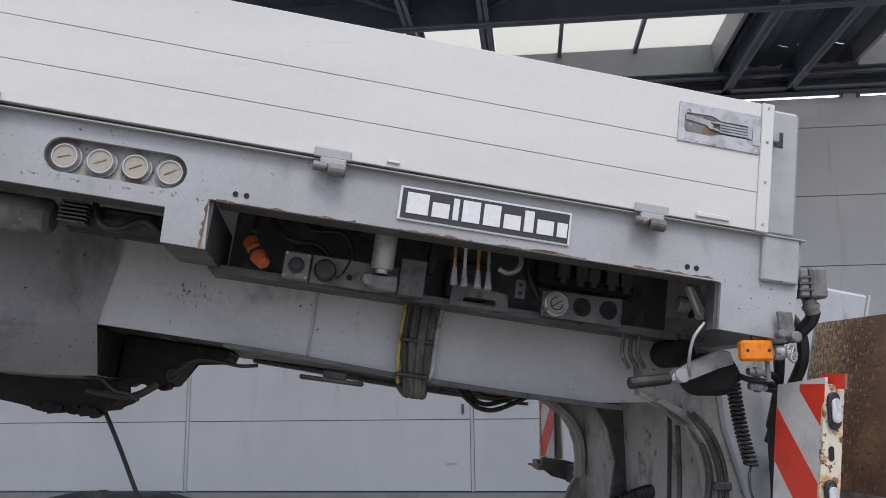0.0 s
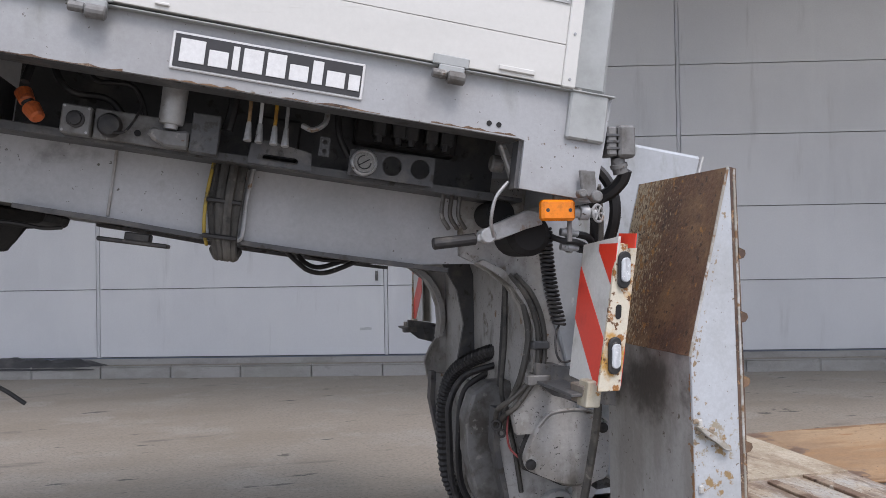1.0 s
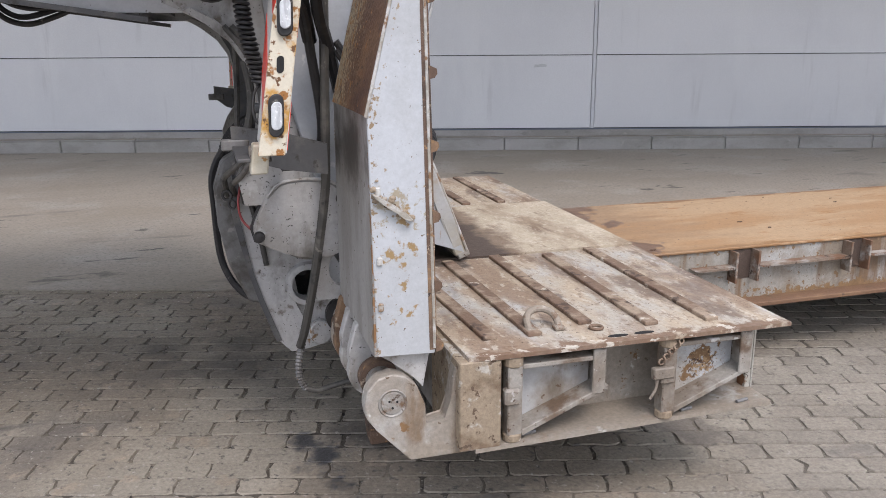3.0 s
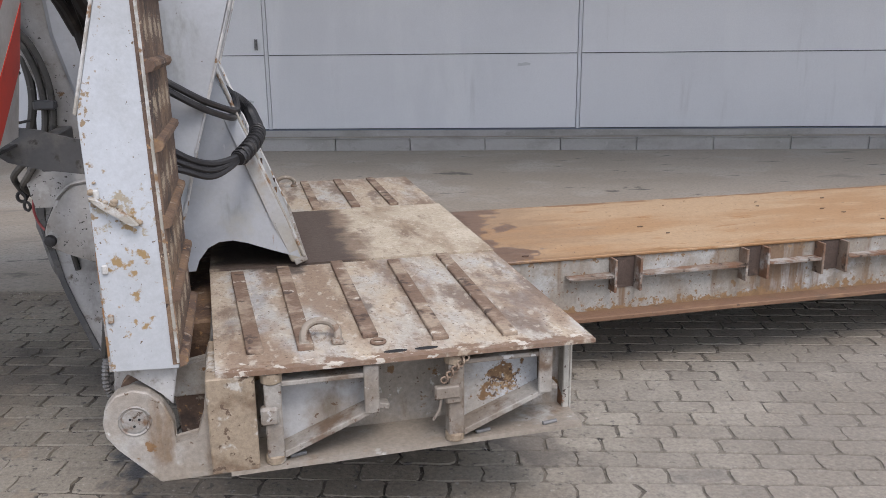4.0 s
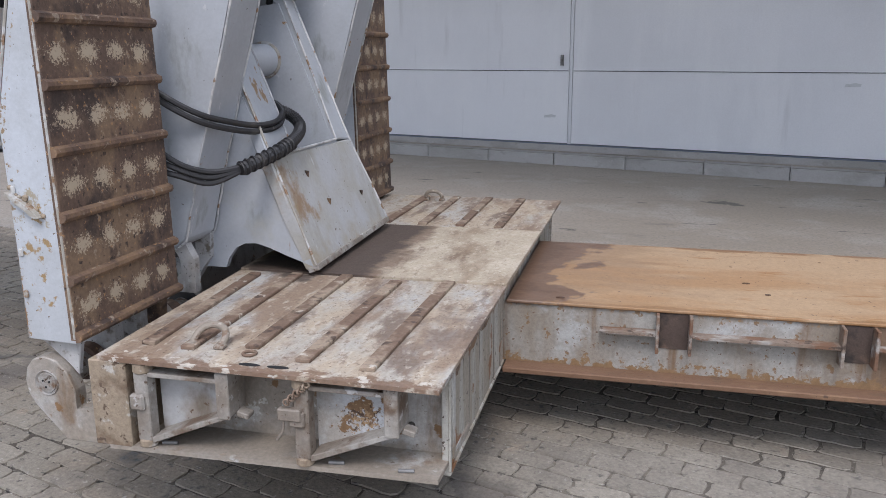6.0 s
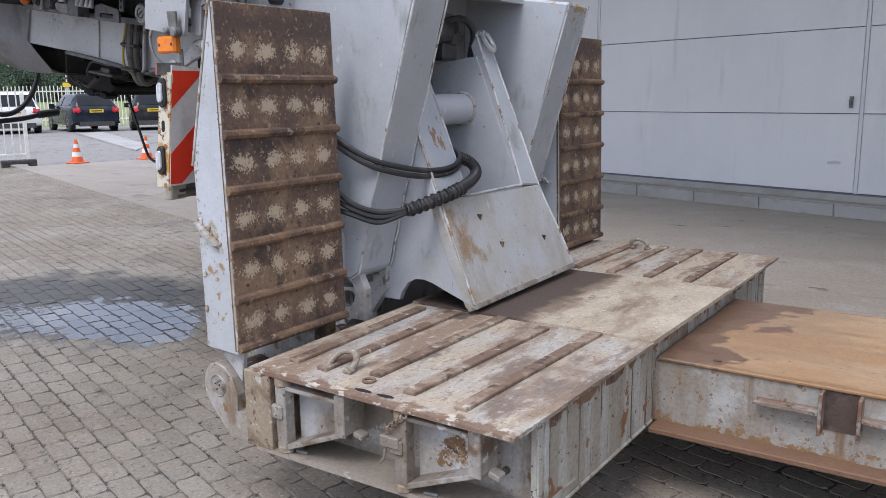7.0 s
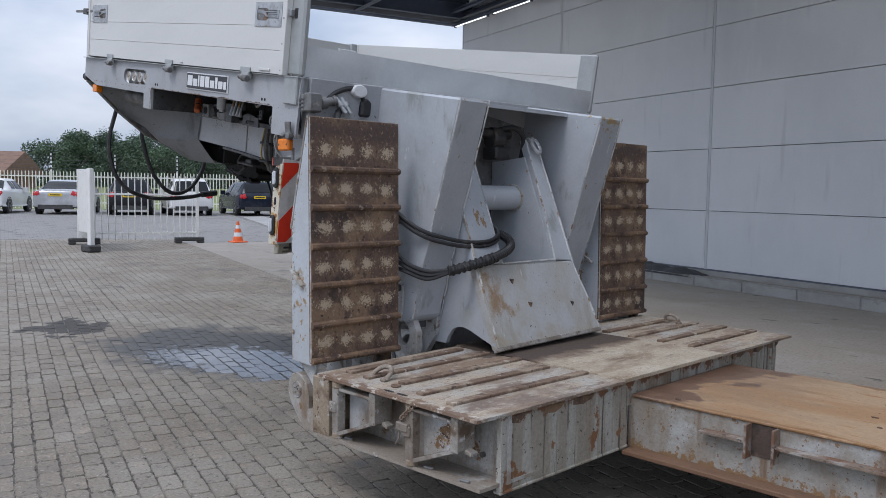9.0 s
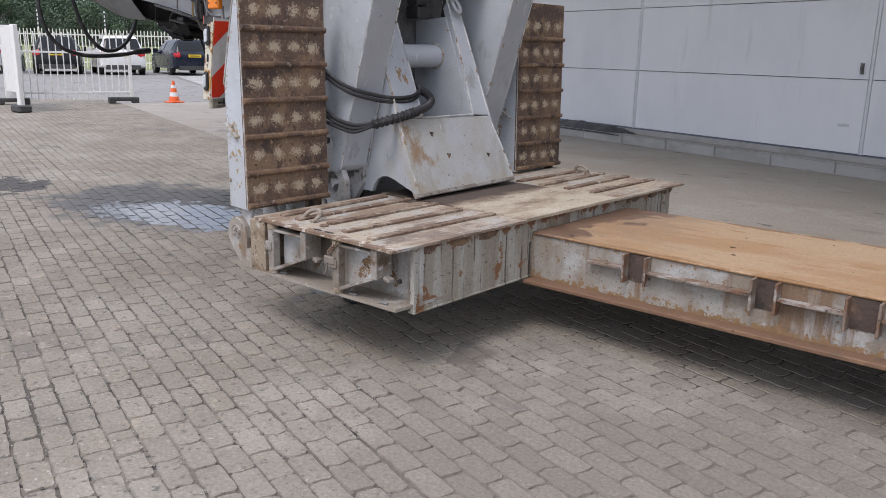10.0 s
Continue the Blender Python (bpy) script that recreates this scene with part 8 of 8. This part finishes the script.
def mobile_fence():
    f = thing("barrier_fence", -15.1, 5.8, 0, "white mobile barrier fence panel on dark rubber feet", "fence", turn=83)
    m = pose(-15.6, 4.35, 0, 0, 0, 70)
    bm = nb()
    box(bm, -0.02, 0.30, -0.06, 0.06, 0.10, 1.93, 0.01, m=m)
    part("gate_post", bm, fence_white, f, "broad white post", )
    bm = nb()
    for z in (0.28, 1.30):
        box(bm, 0.3, 3.02, -0.02, 0.02, z - 0.025, z + 0.025, 0.004, m=m)
    part("rail", bm, fence_white, f)
    first = None
    for k in range(17):
        x = 0.40 + 0.162 * k
        if first is None:
            bm = nb()
            box(bm, x - 0.014, x + 0.014, -0.012, 0.012, 0.1, 1.80, 0.003, m=m)
            first = part("picket", bm, fence_white, f)
        else:
            ob = part("picket", None, None, f, shape=first.data)
            ob.matrix_basis = f.matrix_basis.inverted() @ m @ Matrix.Translation((0.162 * k, 0, 0)) @ m.inverted() @ f.matrix_basis
    bm = nb()
    box(bm, 2.92, 3.0, -0.04, 0.04, 0.08, 1.72, 0.006, m=m)
    part("end_post", bm, fence_white, f)
    for x in (0.14, 2.75):
        bm = nb()
        box(bm, x - 0.38, x + 0.38, -0.13, 0.13, 0.06, 0.16, 0.02, m=m)
        box(bm, x - 0.38, x - 0.2, -0.13, 0.13, 0.0, 0.08, 0.02, m=m)
        box(bm, x + 0.2, x + 0.38, -0.13, 0.13, 0.0, 0.08, 0.02, m=m)
        part("foot_block", bm, dark_foot, f)
    return f


mobile_fence()
bm = nb()
post2 = thing("barrier_post", -13.0, 3.65, 0, "white sheet barrier leaf on a post with a dark block", "barrier")
box(bm, -13.08, -12.9, 3.6, 3.7, 0.1, 1.90, 0.01)
part("post", bm, fence_white, post2)
bm = nb()
prism(bm, [(0.06, 0.42), (2.52, 0.34), (2.52, 1.86), (0.06, 1.88)], -0.02, 0.02, b=0.006, m=pose(-13.02, 3.66, 0, 0, 0, math.degrees(math.atan2(0.68, -2.5))))
part("leaf", bm, fence_white, post2, "plain white sheet leaf")
bm = nb()
box(bm, -13.23, -12.77, 3.5, 3.8, 0.0, 0.16, 0.03)
part("foot_block", bm, dark_foot, post2)



def traffic_cone(x, y):
    cone = thing("traffic_cone", x, y, 0, "orange traffic cone with white bands on the paving", "cone", group="traffic cones")
    bm = nb()
    box(bm, x - 0.2, x + 0.2, y - 0.2, y + 0.2, 0, 0.04, 0.012)
    part("cone_base", bm, cone_orange, cone)
    for r0, r1, h0, h1, mat in ((0.15, 0.12, 0.035, 0.17, cone_orange), (0.12, 0.096, 0.17, 0.28, sign_white), (0.096, 0.072, 0.28, 0.39, cone_orange), (0.072, 0.052, 0.39, 0.48, sign_white), (0.052, 0.03, 0.48, 0.59, cone_orange)):
        bm = nb()
        lathe(bm, [(r0, h0), (r1, h1)], (x, y, 0), (0, 0, 1), 20)
        part("cone_band", bm, mat, cone, smooth=True)


traffic_cone(-14.2, 8.15)
traffic_cone(-13.8, 9.85)
ROW = Vector((0.55, 0.835, 0)).normalized()
AWAY = Vector((-0.835, 0.55, 0))


def car(x, y, heading, coat, long=4.6, high=1.45, estate=False, label=""):
    """Local x points to the car's front, from its tail at 0."""
    m = pose(x, y, 0.3, 0, 0, heading)
    c = thing("parked_car", x, y, 0.3, label, "car", turn=heading, group="parked cars")
    k = long / 4.6
    # station: x, half width, underside, waist, shoulder, top, half width of the top
    if estate:
        tail = [(0.0, 0.80, 0.38, 0.58, 0.70, 0.73, 0.62), (0.06, 0.87, 0.30, 0.64, 0.91, 0.96, 0.70), (0.38, 0.90, 0.27, 0.68, 0.96, high - 0.06, 0.60), (0.62, 0.905, 0.26, 0.68, 0.96, high - 0.01, 0.61)]
    else:
        tail = [(0.0, 0.80, 0.38, 0.58, 0.72, 0.75, 0.64), (0.06, 0.87, 0.30, 0.64, 0.93, 0.97, 0.72), (0.55, 0.90, 0.27, 0.68, 0.97, 1.03, 0.70), (1.25, 0.905, 0.26, 0.68, 0.96, high - 0.05, 0.58)]
    stations = tail + [(1.9 * k, 0.91, 0.25, 0.68, 0.95, high, 0.60), (2.65 * k, 0.91, 0.25, 0.68, 0.94, high - 0.05, 0.59), (3.4 * k, 0.90, 0.26, 0.66, 0.92, 0.98, 0.72), (4.25 * k, 0.86, 0.28, 0.60, 0.80, 0.85, 0.62), (4.6 * k, 0.72, 0.36, 0.50, 0.60, 0.63, 0.5)]

    def ring(st):
        px, w, zb, zm, zs, zt, rw = st
        half = [(w * 0.86, zb), (w * 0.985, zb + 0.12), (w, zm), (w * 0.965, zs), (rw + 0.03, zt - 0.07), (rw - 0.13, zt)]
        return [(px, a, b) for a, b in half] + [(px, -a, b) for a, b in half[::-1]]
    bm = nb()
    coarse = [ring(st) for st in stations]
    lines = [glide([r[n] for r in coarse], 3) for n in range(12)]
    skin, rings = [], []
    for i in range(len(lines[0])):
        loop = [lines[n][i] for n in range(12)]
        loop = glide([loop[-1]] + loop + loop[:2], 3)[3:-4]
        skin.append([Vector(p) for p in loop])
        rings.append([bm.verts.new(m @ p) for p in loop])
    n_ring = len(rings[0])
    for a, d in zip(rings, rings[1:]):
        for n in range(n_ring):
            bm.faces.new((a[n], a[(n + 1) % n_ring], d[(n + 1) % n_ring], d[n]))
    bm.faces.new(rings[0][::-1]), bm.faces.new(rings[-1])
    part("body", bm, coat, c, smooth=True)

    def on_skin(i, n):
        i = min(max(i, 0.0), len(skin) - 1.001)
        a, b = int(i), int(n) % n_ring
        u, v = i - a, n - int(n)
        low, high = skin[a][b].lerp(skin[a][(b + 1) % n_ring], v), skin[a + 1][b].lerp(skin[a + 1][(b + 1) % n_ring], v)
        return low.lerp(high, u)

    def pane(name, mat, i0, i1, n0, n1, taper=0.0, label="", proud=0.014):
        """A thin shell that follows the body, from ring i0 to i1 and from n0 to n1 round it."""
        bm = nb()
        steps, outer, inner = 6, [], []
        for p in range(steps + 1):
            t = p / steps
            i = i0 + (i1 - i0) * t
            row, back = [], []
            for q in range(steps + 1):
                n = n0 + taper * t + (n1 - n0 - 2 * taper * t) * q / steps
                at = on_skin(i, n)
                nor = (on_skin(i + 0.2, n) - on_skin(i - 0.2, n)).cross(on_skin(i, n + 0.2) - on_skin(i, n - 0.2)).normalized()
                if nor.dot(at - Vector((long * 0.45, 0, 0.6))) < 0:
                    nor = -nor
                row.append(bm.verts.new(m @ (at + nor * proud)))
                back.append(bm.verts.new(m @ (at - nor * 0.02)))
            outer.append(row), inner.append(back)
        for p in range(steps):
            for q in range(steps):
                bm.faces.new((outer[p][q], outer[p][q + 1], outer[p + 1][q + 1], outer[p + 1][q]))
                bm.faces.new((inner[p][q], inner[p + 1][q], inner[p + 1][q + 1], inner[p][q + 1]))
            for q in (0, steps):
                bm.faces.new((outer[p][q], outer[p + 1][q], inner[p + 1][q], inner[p][q]))
        for p in (0, steps):
            for q in range(steps):
                bm.faces.new((outer[p][q], outer[p][q + 1], inner[p][q + 1], inner[p][q]))
        part(name, bm, mat, c, label, smooth=True)
    if estate:
        pane("rear_window", car_glass, 3.35, 5.7, 12.2, 20.8, 0.3, "dark glass")
    else:
        pane("rear_window", car_glass, 6.25, 8.7, 12.2, 20.8, 0.3, "dark glass")
    pane("windscreen", car_glass, 18.0 - 2.6, 17.8, 12.2, 20.8, 0.0, "dark glass")
    for far_side in (False, True):
        side_of = (lambda n: 33 - n) if far_side else (lambda n: n)
        for i0, i1 in ((8.0 if estate else 9.6, 11.6), (12.1, 14.6), (14.9, 16.4)):
            pane("side_window", car_glass, i0, i1, *sorted((side_of(9.5), side_of(11.7))), label="dark glass")
        pane("tail_lamp", tail_red, 1.0, 3.1, *sorted((side_of(7.9), side_of(14.6))), proud=0.018)
    for px in (0.80, long - 0.92):
        for sd in (-1, 1):
            p = Vector((px, sd * 0.70, 0.32))
            bm = nb()
            rod(bm, m @ p, m @ (p + Vector((0, sd * 0.225, 0))), 0.32, 28, b=0.03)
            wheel = part("tyre", bm, rubber, c, smooth=True)
            bm = nb()
            lathe(bm, [(0.215, 0), (0.215, 0.012), (0.19, 0.016), (0.17, 0.004), (0.06, 0.004), (0.05, 0.014), (0.01, 0.015)], m @ (p + Vector((0, sd * 0.215, 0))), m.to_3x3() @ Vector((0, sd, 0)), 20)
            part("rim", bm, alloy, wheel, smooth=True)
            bm = nb()
            torus(bm, m @ (p + Vector((0, sd * 0.195, 0.01))), m.to_3x3() @ Vector((0, 1, 0)), 0.355, 0.022, seg=24, ring=6)
            part("wheel_arch", bm, dark_foot, c)
    for sd in (-1, 1):
        bm = nb()
        box(bm, long * 0.60, long * 0.60 + 0.12, min(sd * 0.93, sd * 1.06), max(sd * 0.93, sd * 1.06), 0.93, 1.06, 0.03, m=m)
        part("mirror", bm, coat, c)
    bm = nb()
    box(bm, -0.012, 0.06, -0.26, 0.26, 0.755, 0.865, 0.005, m=m)
    plate = part("number_plate", bm, plate_yellow, c)
    bm = nb()
    box(bm, -0.016, -0.011, -0.2, 0.2, 0.79, 0.83, m=m)
    part("plate_bar", bm, black_gap, plate)
    bm = nb()
    box(bm, -0.012, 0.14, -0.64, 0.64, 0.25, 0.37, 0.03, m=m)
    part("bumper", bm, dark_foot, c, "black lower bumper")


silver_coat = material("silver_car_paint", (0.52, 0.53, 0.55), 0.25, metal=0.4, layers=(L((0.38, 0.39, 0.4), 1.0, 0.4, 0.6),))
black_coat = material("black_car_paint", (0.012, 0.013, 0.015), 0.2, spec=0.3, layers=(L((0.03, 0.03, 0.032), 2.0, 0.5, 0.7),))
white_coat = material("white_car_paint", (0.7, 0.7, 0.69), 0.2, layers=(L((0.64, 0.64, 0.63), 1.0, 0.4, 0.6),))
navy_coat = material("dark_blue_car_paint", (0.012, 0.016, 0.028), 0.2, spec=0.3, layers=(L((0.03, 0.035, 0.05), 2.0, 0.5, 0.7),))
facing = math.degrees(math.atan2(AWAY.y, AWAY.x))
for x, y, coat, long, high, estate, label in (
        (-29.2, 8.55, silver_coat, 4.6, 1.44, False, "silver saloon car parked tail to the yard"),
        (-27.7, 11.0, black_coat, 4.7, 1.50, True, "black estate car parked tail to the yard"),
        (-26.2, 13.05, white_coat, 4.4, 1.56, True, "white sport utility car parked by the fence"),
        (-24.95, 15.6, navy_coat, 4.6, 1.48, True, "dark blue estate car parked by the fence"),
        (-31.0, 6.2, white_coat, 4.5, 1.46, False, "white car parked by the fence"),
        (-23.7, 17.35, black_coat, 4.5, 1.48, True, "black car parked by the fence")):
    car(x, y, facing + (16 if coat is navy_coat else 13 if long == 4.4 else 7 if long == 4.7 else 0), coat, long, high, estate, label)

bm = nb()
corners = [((-16.2, 11.2), 0.065), ((-18.0, 12.9), 0.088), ((-24.2, 15.3), 0.30), ((-23.7, 14.0), 0.30)]
slab_low, slab_top = [bm.verts.new((x, y, z - 0.2)) for (x, y), z in corners], [bm.verts.new((x, y, z + 0.02)) for (x, y), z in corners]
bm.faces.new(slab_low[::-1]), bm.faces.new(slab_top)
for k in range(4):
    bm.faces.new((slab_low[k], slab_low[(k + 1) % 4], slab_top[(k + 1) % 4], slab_top[k]))
tagged(part("concrete_slab", bm, kerb_stone), "pale concrete slab strip set in the yard", "pavement", kind="structure")
far_fence = thing("palisade_fence", -42, 19, 0.3, "cream steel palisade fence behind the parked cars", "fence", kind="")
a0 = Vector((-41.6, 3.44, 0.3))
fence_turn = math.degrees(math.atan2(ROW.y, ROW.x))
fm = pose(a0.x, a0.y, a0.z, 0, 0, fence_turn)
bm = nb()
prism(bm, [(-20, -0.032), (-11, 0.2), (-8, 0.296), (0.5, 0.297), (0.5, -0.4), (-20, -0.4)], -40, 80, axis="x", m=pose(a0.x, a0.y, 0, 0, 0, fence_turn))
tagged(part("parking_ground", bm, ground_mat), "grey parking ground rising gently towards the fence", "ground", kind="structure")
bm = nb()
for z in (0.35, 1.65):
    box(bm, 0, 40, -0.02, 0.02, z - 0.03, z + 0.03, m=fm)
part("rail", bm, fence_cream, far_fence)
first = None
for k in range(250):
    if first is None:
        bm = nb()
        prism(bm, [(-0.02, 0.06), (0.02, 0.06), (0.02, 1.87), (0.0, 1.92), (-0.02, 1.87)], -0.045, -0.02, m=fm)
        first = part("pale", bm, fence_cream, far_fence)
    else:
        ob = part("pale", None, None, far_fence, shape=first.data)
        ob.matrix_basis = far_fence.matrix_basis.inverted() @ fm @ Matrix.Translation((0.16 * k, 0, 0)) @ fm.inverted() @ far_fence.matrix_basis
for k in range(14):
    bm = nb()
    box(bm, 3.0 * k - 0.04, 3.0 * k + 0.04, 0.0, 0.08, 0, 1.95, 0.005, m=fm)
    part("fence_post", bm, fence_cream, far_fence)
    bm = nb()
    box(bm, 3.0 * k - 0.025, 3.0 * k + 0.025, 0.08, 0.12, 1.5, 2.78, 0.004, m=fm)
    wire_post = part("wire_post", bm, fence_white, far_fence, "thin post for the wires over the fence")
    for z in (2.05, 2.25, 2.45, 2.65):
        bm = nb()
        box(bm, 3.0 * k - 0.04, 3.0 * k + 0.04, 0.05, 0.135, z - 0.035, z + 0.035, 0.006, m=fm)
        part("insulator", bm, rubber, wire_post)
for z in (2.05, 2.25, 2.45, 2.65):
    bm = nb()
    rod(bm, fm @ Vector((0, 0.06, z)), fm @ Vector((39, 0.06, z)), 0.007, 6)
    part("wire", bm, dark_foot, far_fence)
bm = nb()
prism(bm, [(0.5, -0.6), (0.5, 0.0), (6, 0.35), (14, 0.85), (24, 1.1), (60, 1.3), (60, -0.6)], -40, 80, axis="x", m=fm)
tagged(part("verge", bm, grass), "rough grass verge behind the fence", "grass", kind="structure")
for x, z in ((18.0, 1.84), (29, 1.8)):
    bm = nb()
    box(bm, x - 0.17, x + 0.17, -0.07, -0.05, z, z + 0.20, 0.004, m=fm)
    tagged(part("fence_sign", bm, plate_yellow), "small yellow sign fixed to the palisade fence", "sign")


def tree(x, y, high, wide, seed):
    dice = random.Random(seed)
    t = thing("tree", x, y, 0, "leafy green broadleaf tree behind the fence", "tree", group="trees behind the fence")
    bm = nb()
    rod(bm, (x, y, 0), (x + 0.1, y, high * 0.5), 0.16 + 0.012 * high, 10, r2=0.09)
    tips = []
    for k in range(9):
        a, h = math.tau * k / 9 + dice.random(), high * (0.22 + 0.3 * dice.random())
        tip = Vector((x + math.cos(a) * wide * 0.33, y + math.sin(a) * wide * 0.33, h + high * (0.18 + 0.2 * dice.random())))
        rod(bm, (x, y, h), tip, 0.07, 6, r2=0.02)
        tips.append(tip)
    part("trunk", bm, bark, t)
    clumps = []
    for k in range(58):
        a, e, r = dice.random() * math.tau, dice.random(), dice.random() ** 0.5
        z = high * (0.12 + 0.85 * e)
        reach = wide * 0.5 * math.sin(math.pi * min(1, 0.12 + 0.86 * e)) ** 0.7 * (0.75 + 0.4 * dice.random())
        clumps.append((Vector((x + math.cos(a) * r * reach, y + math.sin(a) * r * reach, z)), (0.5 + 0.5 * dice.random()) * wide * 0.165))
    verts, faces = [], []
    for c, size in clumps:
        for k in range(200):
            d = Vector((dice.gauss(0, 1), dice.gauss(0, 1), dice.gauss(0, 0.8)))
            p = c + d.normalized() * size * (0.5 + 0.6 * dice.random())
            s = 0.045 + 0.065 * dice.random()
            u = Vector((dice.gauss(0, 1), dice.gauss(0, 1), dice.gauss(0, 1))).normalized()
            w = u.orthogonal().normalized()
            i = len(verts)
            verts += [p - u * s, p + w * s * 0.55, p + u * s, p - w * s * 0.55]
            faces.append((i, i + 1, i + 2, i + 3))
    inv = t.matrix_basis.inverted()
    me = bpy.data.meshes.new("crown")
    me.from_pydata([inv @ v for v in verts], [], faces)
    me.materials.append(leaf)
    part("crown", None, None, t, shape=me)


for k in range(44):
    p = a0 + ROW * (2 + 1.2 * k) + AWAY * (24 + (9 if k % 2 else 0) + 5 * rng.random())
    tree(p.x, p.y, (4.7 + 1.3 * rng.random()) * (1.42 if 23 < k < 33 else 1.0) + (0.6 if k % 2 else 0), 4.4 + 1.6 * rng.random(), 40 + k)



house = thing("house", -53, 10, 0, "low brick house with a brown tiled roof", "house", turn=fence_turn)
hm = pose(-54.0, 6.7, 0, 0, 0, fence_turn)
bm = nb()
box(bm, -7, 7, 0, 8, 0, 2.25, 0.02, m=hm)
part("wall", bm, house_brick, house)
bm = nb()
prism(bm, [(-0.5, 2.3), (4, 3.75), (8.5, 2.3), (8.5, 2.15), (-0.5, 2.15)], -7.4, 7.4, axis="x", m=hm)
part("roof", bm, roof_tile, house)
for x in (-4, 0, 4):
    bm = nb()
    box(bm, x - 0.7, x + 0.7, -0.05, 0.02, 0.8, 2.0, 0.01, m=hm)
    win = part("window", bm, fence_white, house)
    bm = nb()
    box(bm, x - 0.6, x + 0.6, -0.06, -0.045, 0.9, 1.9, m=hm)
    part("pane", bm, car_glass, win)

# ---- paving bricks, last ----
PITCH, LONG = 0.1085, 0.2155
paving = thing("paving", 3.0, -1.5, 0, "worn grey-brown paving bricks laid in running courses", "paving", turn=-16.36, kind="structure")
dice = np.random.default_rng(5)
near_s, near_q = (-0.4, 3.2), (9.2, 10.15)
verts, faces, singles = [], [], []


def brick_mesh(s, q, ls, lq, z, tilt, wear, left=0.0, right=0.0, bend=0.0, rough=None):
    """A worn brick with rounded corners; left and right: the sway of its ends, bend: the bow of its long sides."""
    g, i = 0.0009 + 0.6 * wear, 0.0036 + 1.0 * wear
    a, b, c, d = s + g, s + ls - g, q + g, q + lq - g
    mx, my, k1 = (a + b) / 2, (c + d) / 2, 0.011 + 2.0 * wear
    rough = rough or [0.0] * 16

    def wave(x, y):
        return 0.0058 * noise.noise(Vector((x * 26.0, round(y / PITCH) * 3.7, 0.5)))
    xs = [a + k1 + (b - a - 2 * k1) * k / 4 for k in range(5)]
    ys = [c + k1, my, d - k1]
    ring = [(x, c + bend + wave(x, q)) for x in xs]
    ring += [(b + right * f, y) for y, f in zip(ys, (-0.4, 1.0, -0.6))]
    ring += [(x, d + bend + wave(x, q + lq)) for x in xs[::-1]]
    ring += [(a + left * f, y) for y, f in zip(ys[::-1], (-0.6, 1.0, -0.4))]
    ring = [(x + 0.0019 * rough[k], y + 0.0011 * rough[(k + 5) % 16]) for k, (x, y) in enumerate(ring)]
    low, top = [], []
    for x, y in ring:
        zt = z + tilt[0] * (x - mx) / ls * 2 + tilt[1] * (y - my) / lq * 2
        low.append((x, y, -0.016))
        top.append((x - i * max(-1.0, min(1.0, (x - mx) / (ls * 0.46))) ** 5, y - i * max(-1.0, min(1.0, (y - my) / (lq * 0.42))) ** 3, zt))
    quads = [tuple(range(16, 32))] + [(k, (k + 1) % 16, 16 + (k + 1) % 16, 16 + k) for k in range(16)]
    return low + top, quads


n_courses = int((21.9 - 6.32) / PITCH)
for row in range(n_courses):
    q = 6.32 + row * PITCH
    off = (row % 2) * LONG / 2 + 0.02 * float(dice.normal())
    s_lo, s_hi = -19.3, 10.0
    n_b = int((s_hi - s_lo) / LONG)
    jit = dice.normal(size=(n_b, 6))
    ragged = dice.normal(size=(n_b, 16)).tolist()
    zig, bow = 0.0042 * dice.normal(size=n_b + 1), 0.0018 * float(dice.normal())
    for k in range(n_b):
        s = s_lo + off + k * LONG
        if q + PITCH < 6.70 + 0.021 * s:
            continue
        z = -0.003 + 0.0008 * float(jit[k, 0]) + 0.0024 * noise.noise(Vector((s * 0.6, q * 0.6, 0)))
        vs, qs = brick_mesh(s + 0.002 * float(jit[k, 1]), q + 0.0012 * float(jit[k, 2]), LONG, PITCH, z, (0.0009 * float(jit[k, 3]), 0.0007 * float(jit[k, 4])), 0.0016 * abs(float(jit[k, 5])), float(zig[k]), float(zig[k + 1]), bow, ragged[k])
        if near_s[0] < s < near_s[1] and near_q[0] < q < near_q[1] and len(singles) < 290:
            singles.append((s, q, z, float(jit[k, 3])))
            continue
        base = len(verts)
        verts += vs
        faces += [tuple(base + i for i in f) for f in qs]
hall_inv = pose(3.172, 8.228, 0, 0, 0, -16.36)
me = bpy.data.meshes.new("paving_bricks")
me.from_pydata([(x, -y, z) for x, y, z in verts], [], [f[::-1] for f in faces])
me.transform(paving.matrix_basis.inverted() @ hall_inv)
me.materials.append(brick)
rest = part("paving_bricks", None, None, paving, "the many further bricks", shape=me)
tagged(rest, kind="stuff")
vs, qs = brick_mesh(0, 0, LONG, PITCH, 0, (0, 0), 0.0012, 0.004, 0.004, 0.001)
me = bpy.data.meshes.new("brick")
me.from_pydata([(x, -y, z) for x, y, z in vs], [], [f[::-1] for f in qs])
me.materials.append(brick)
for s, q, z, lean in singles:
    ob = part("brick", None, None, paving, shape=me)
    ob.matrix_basis = paving.matrix_basis.inverted() @ hall_inv @ pose(s, -q, z, 0.22 * lean, 0.3 * lean, 0.3 * lean)
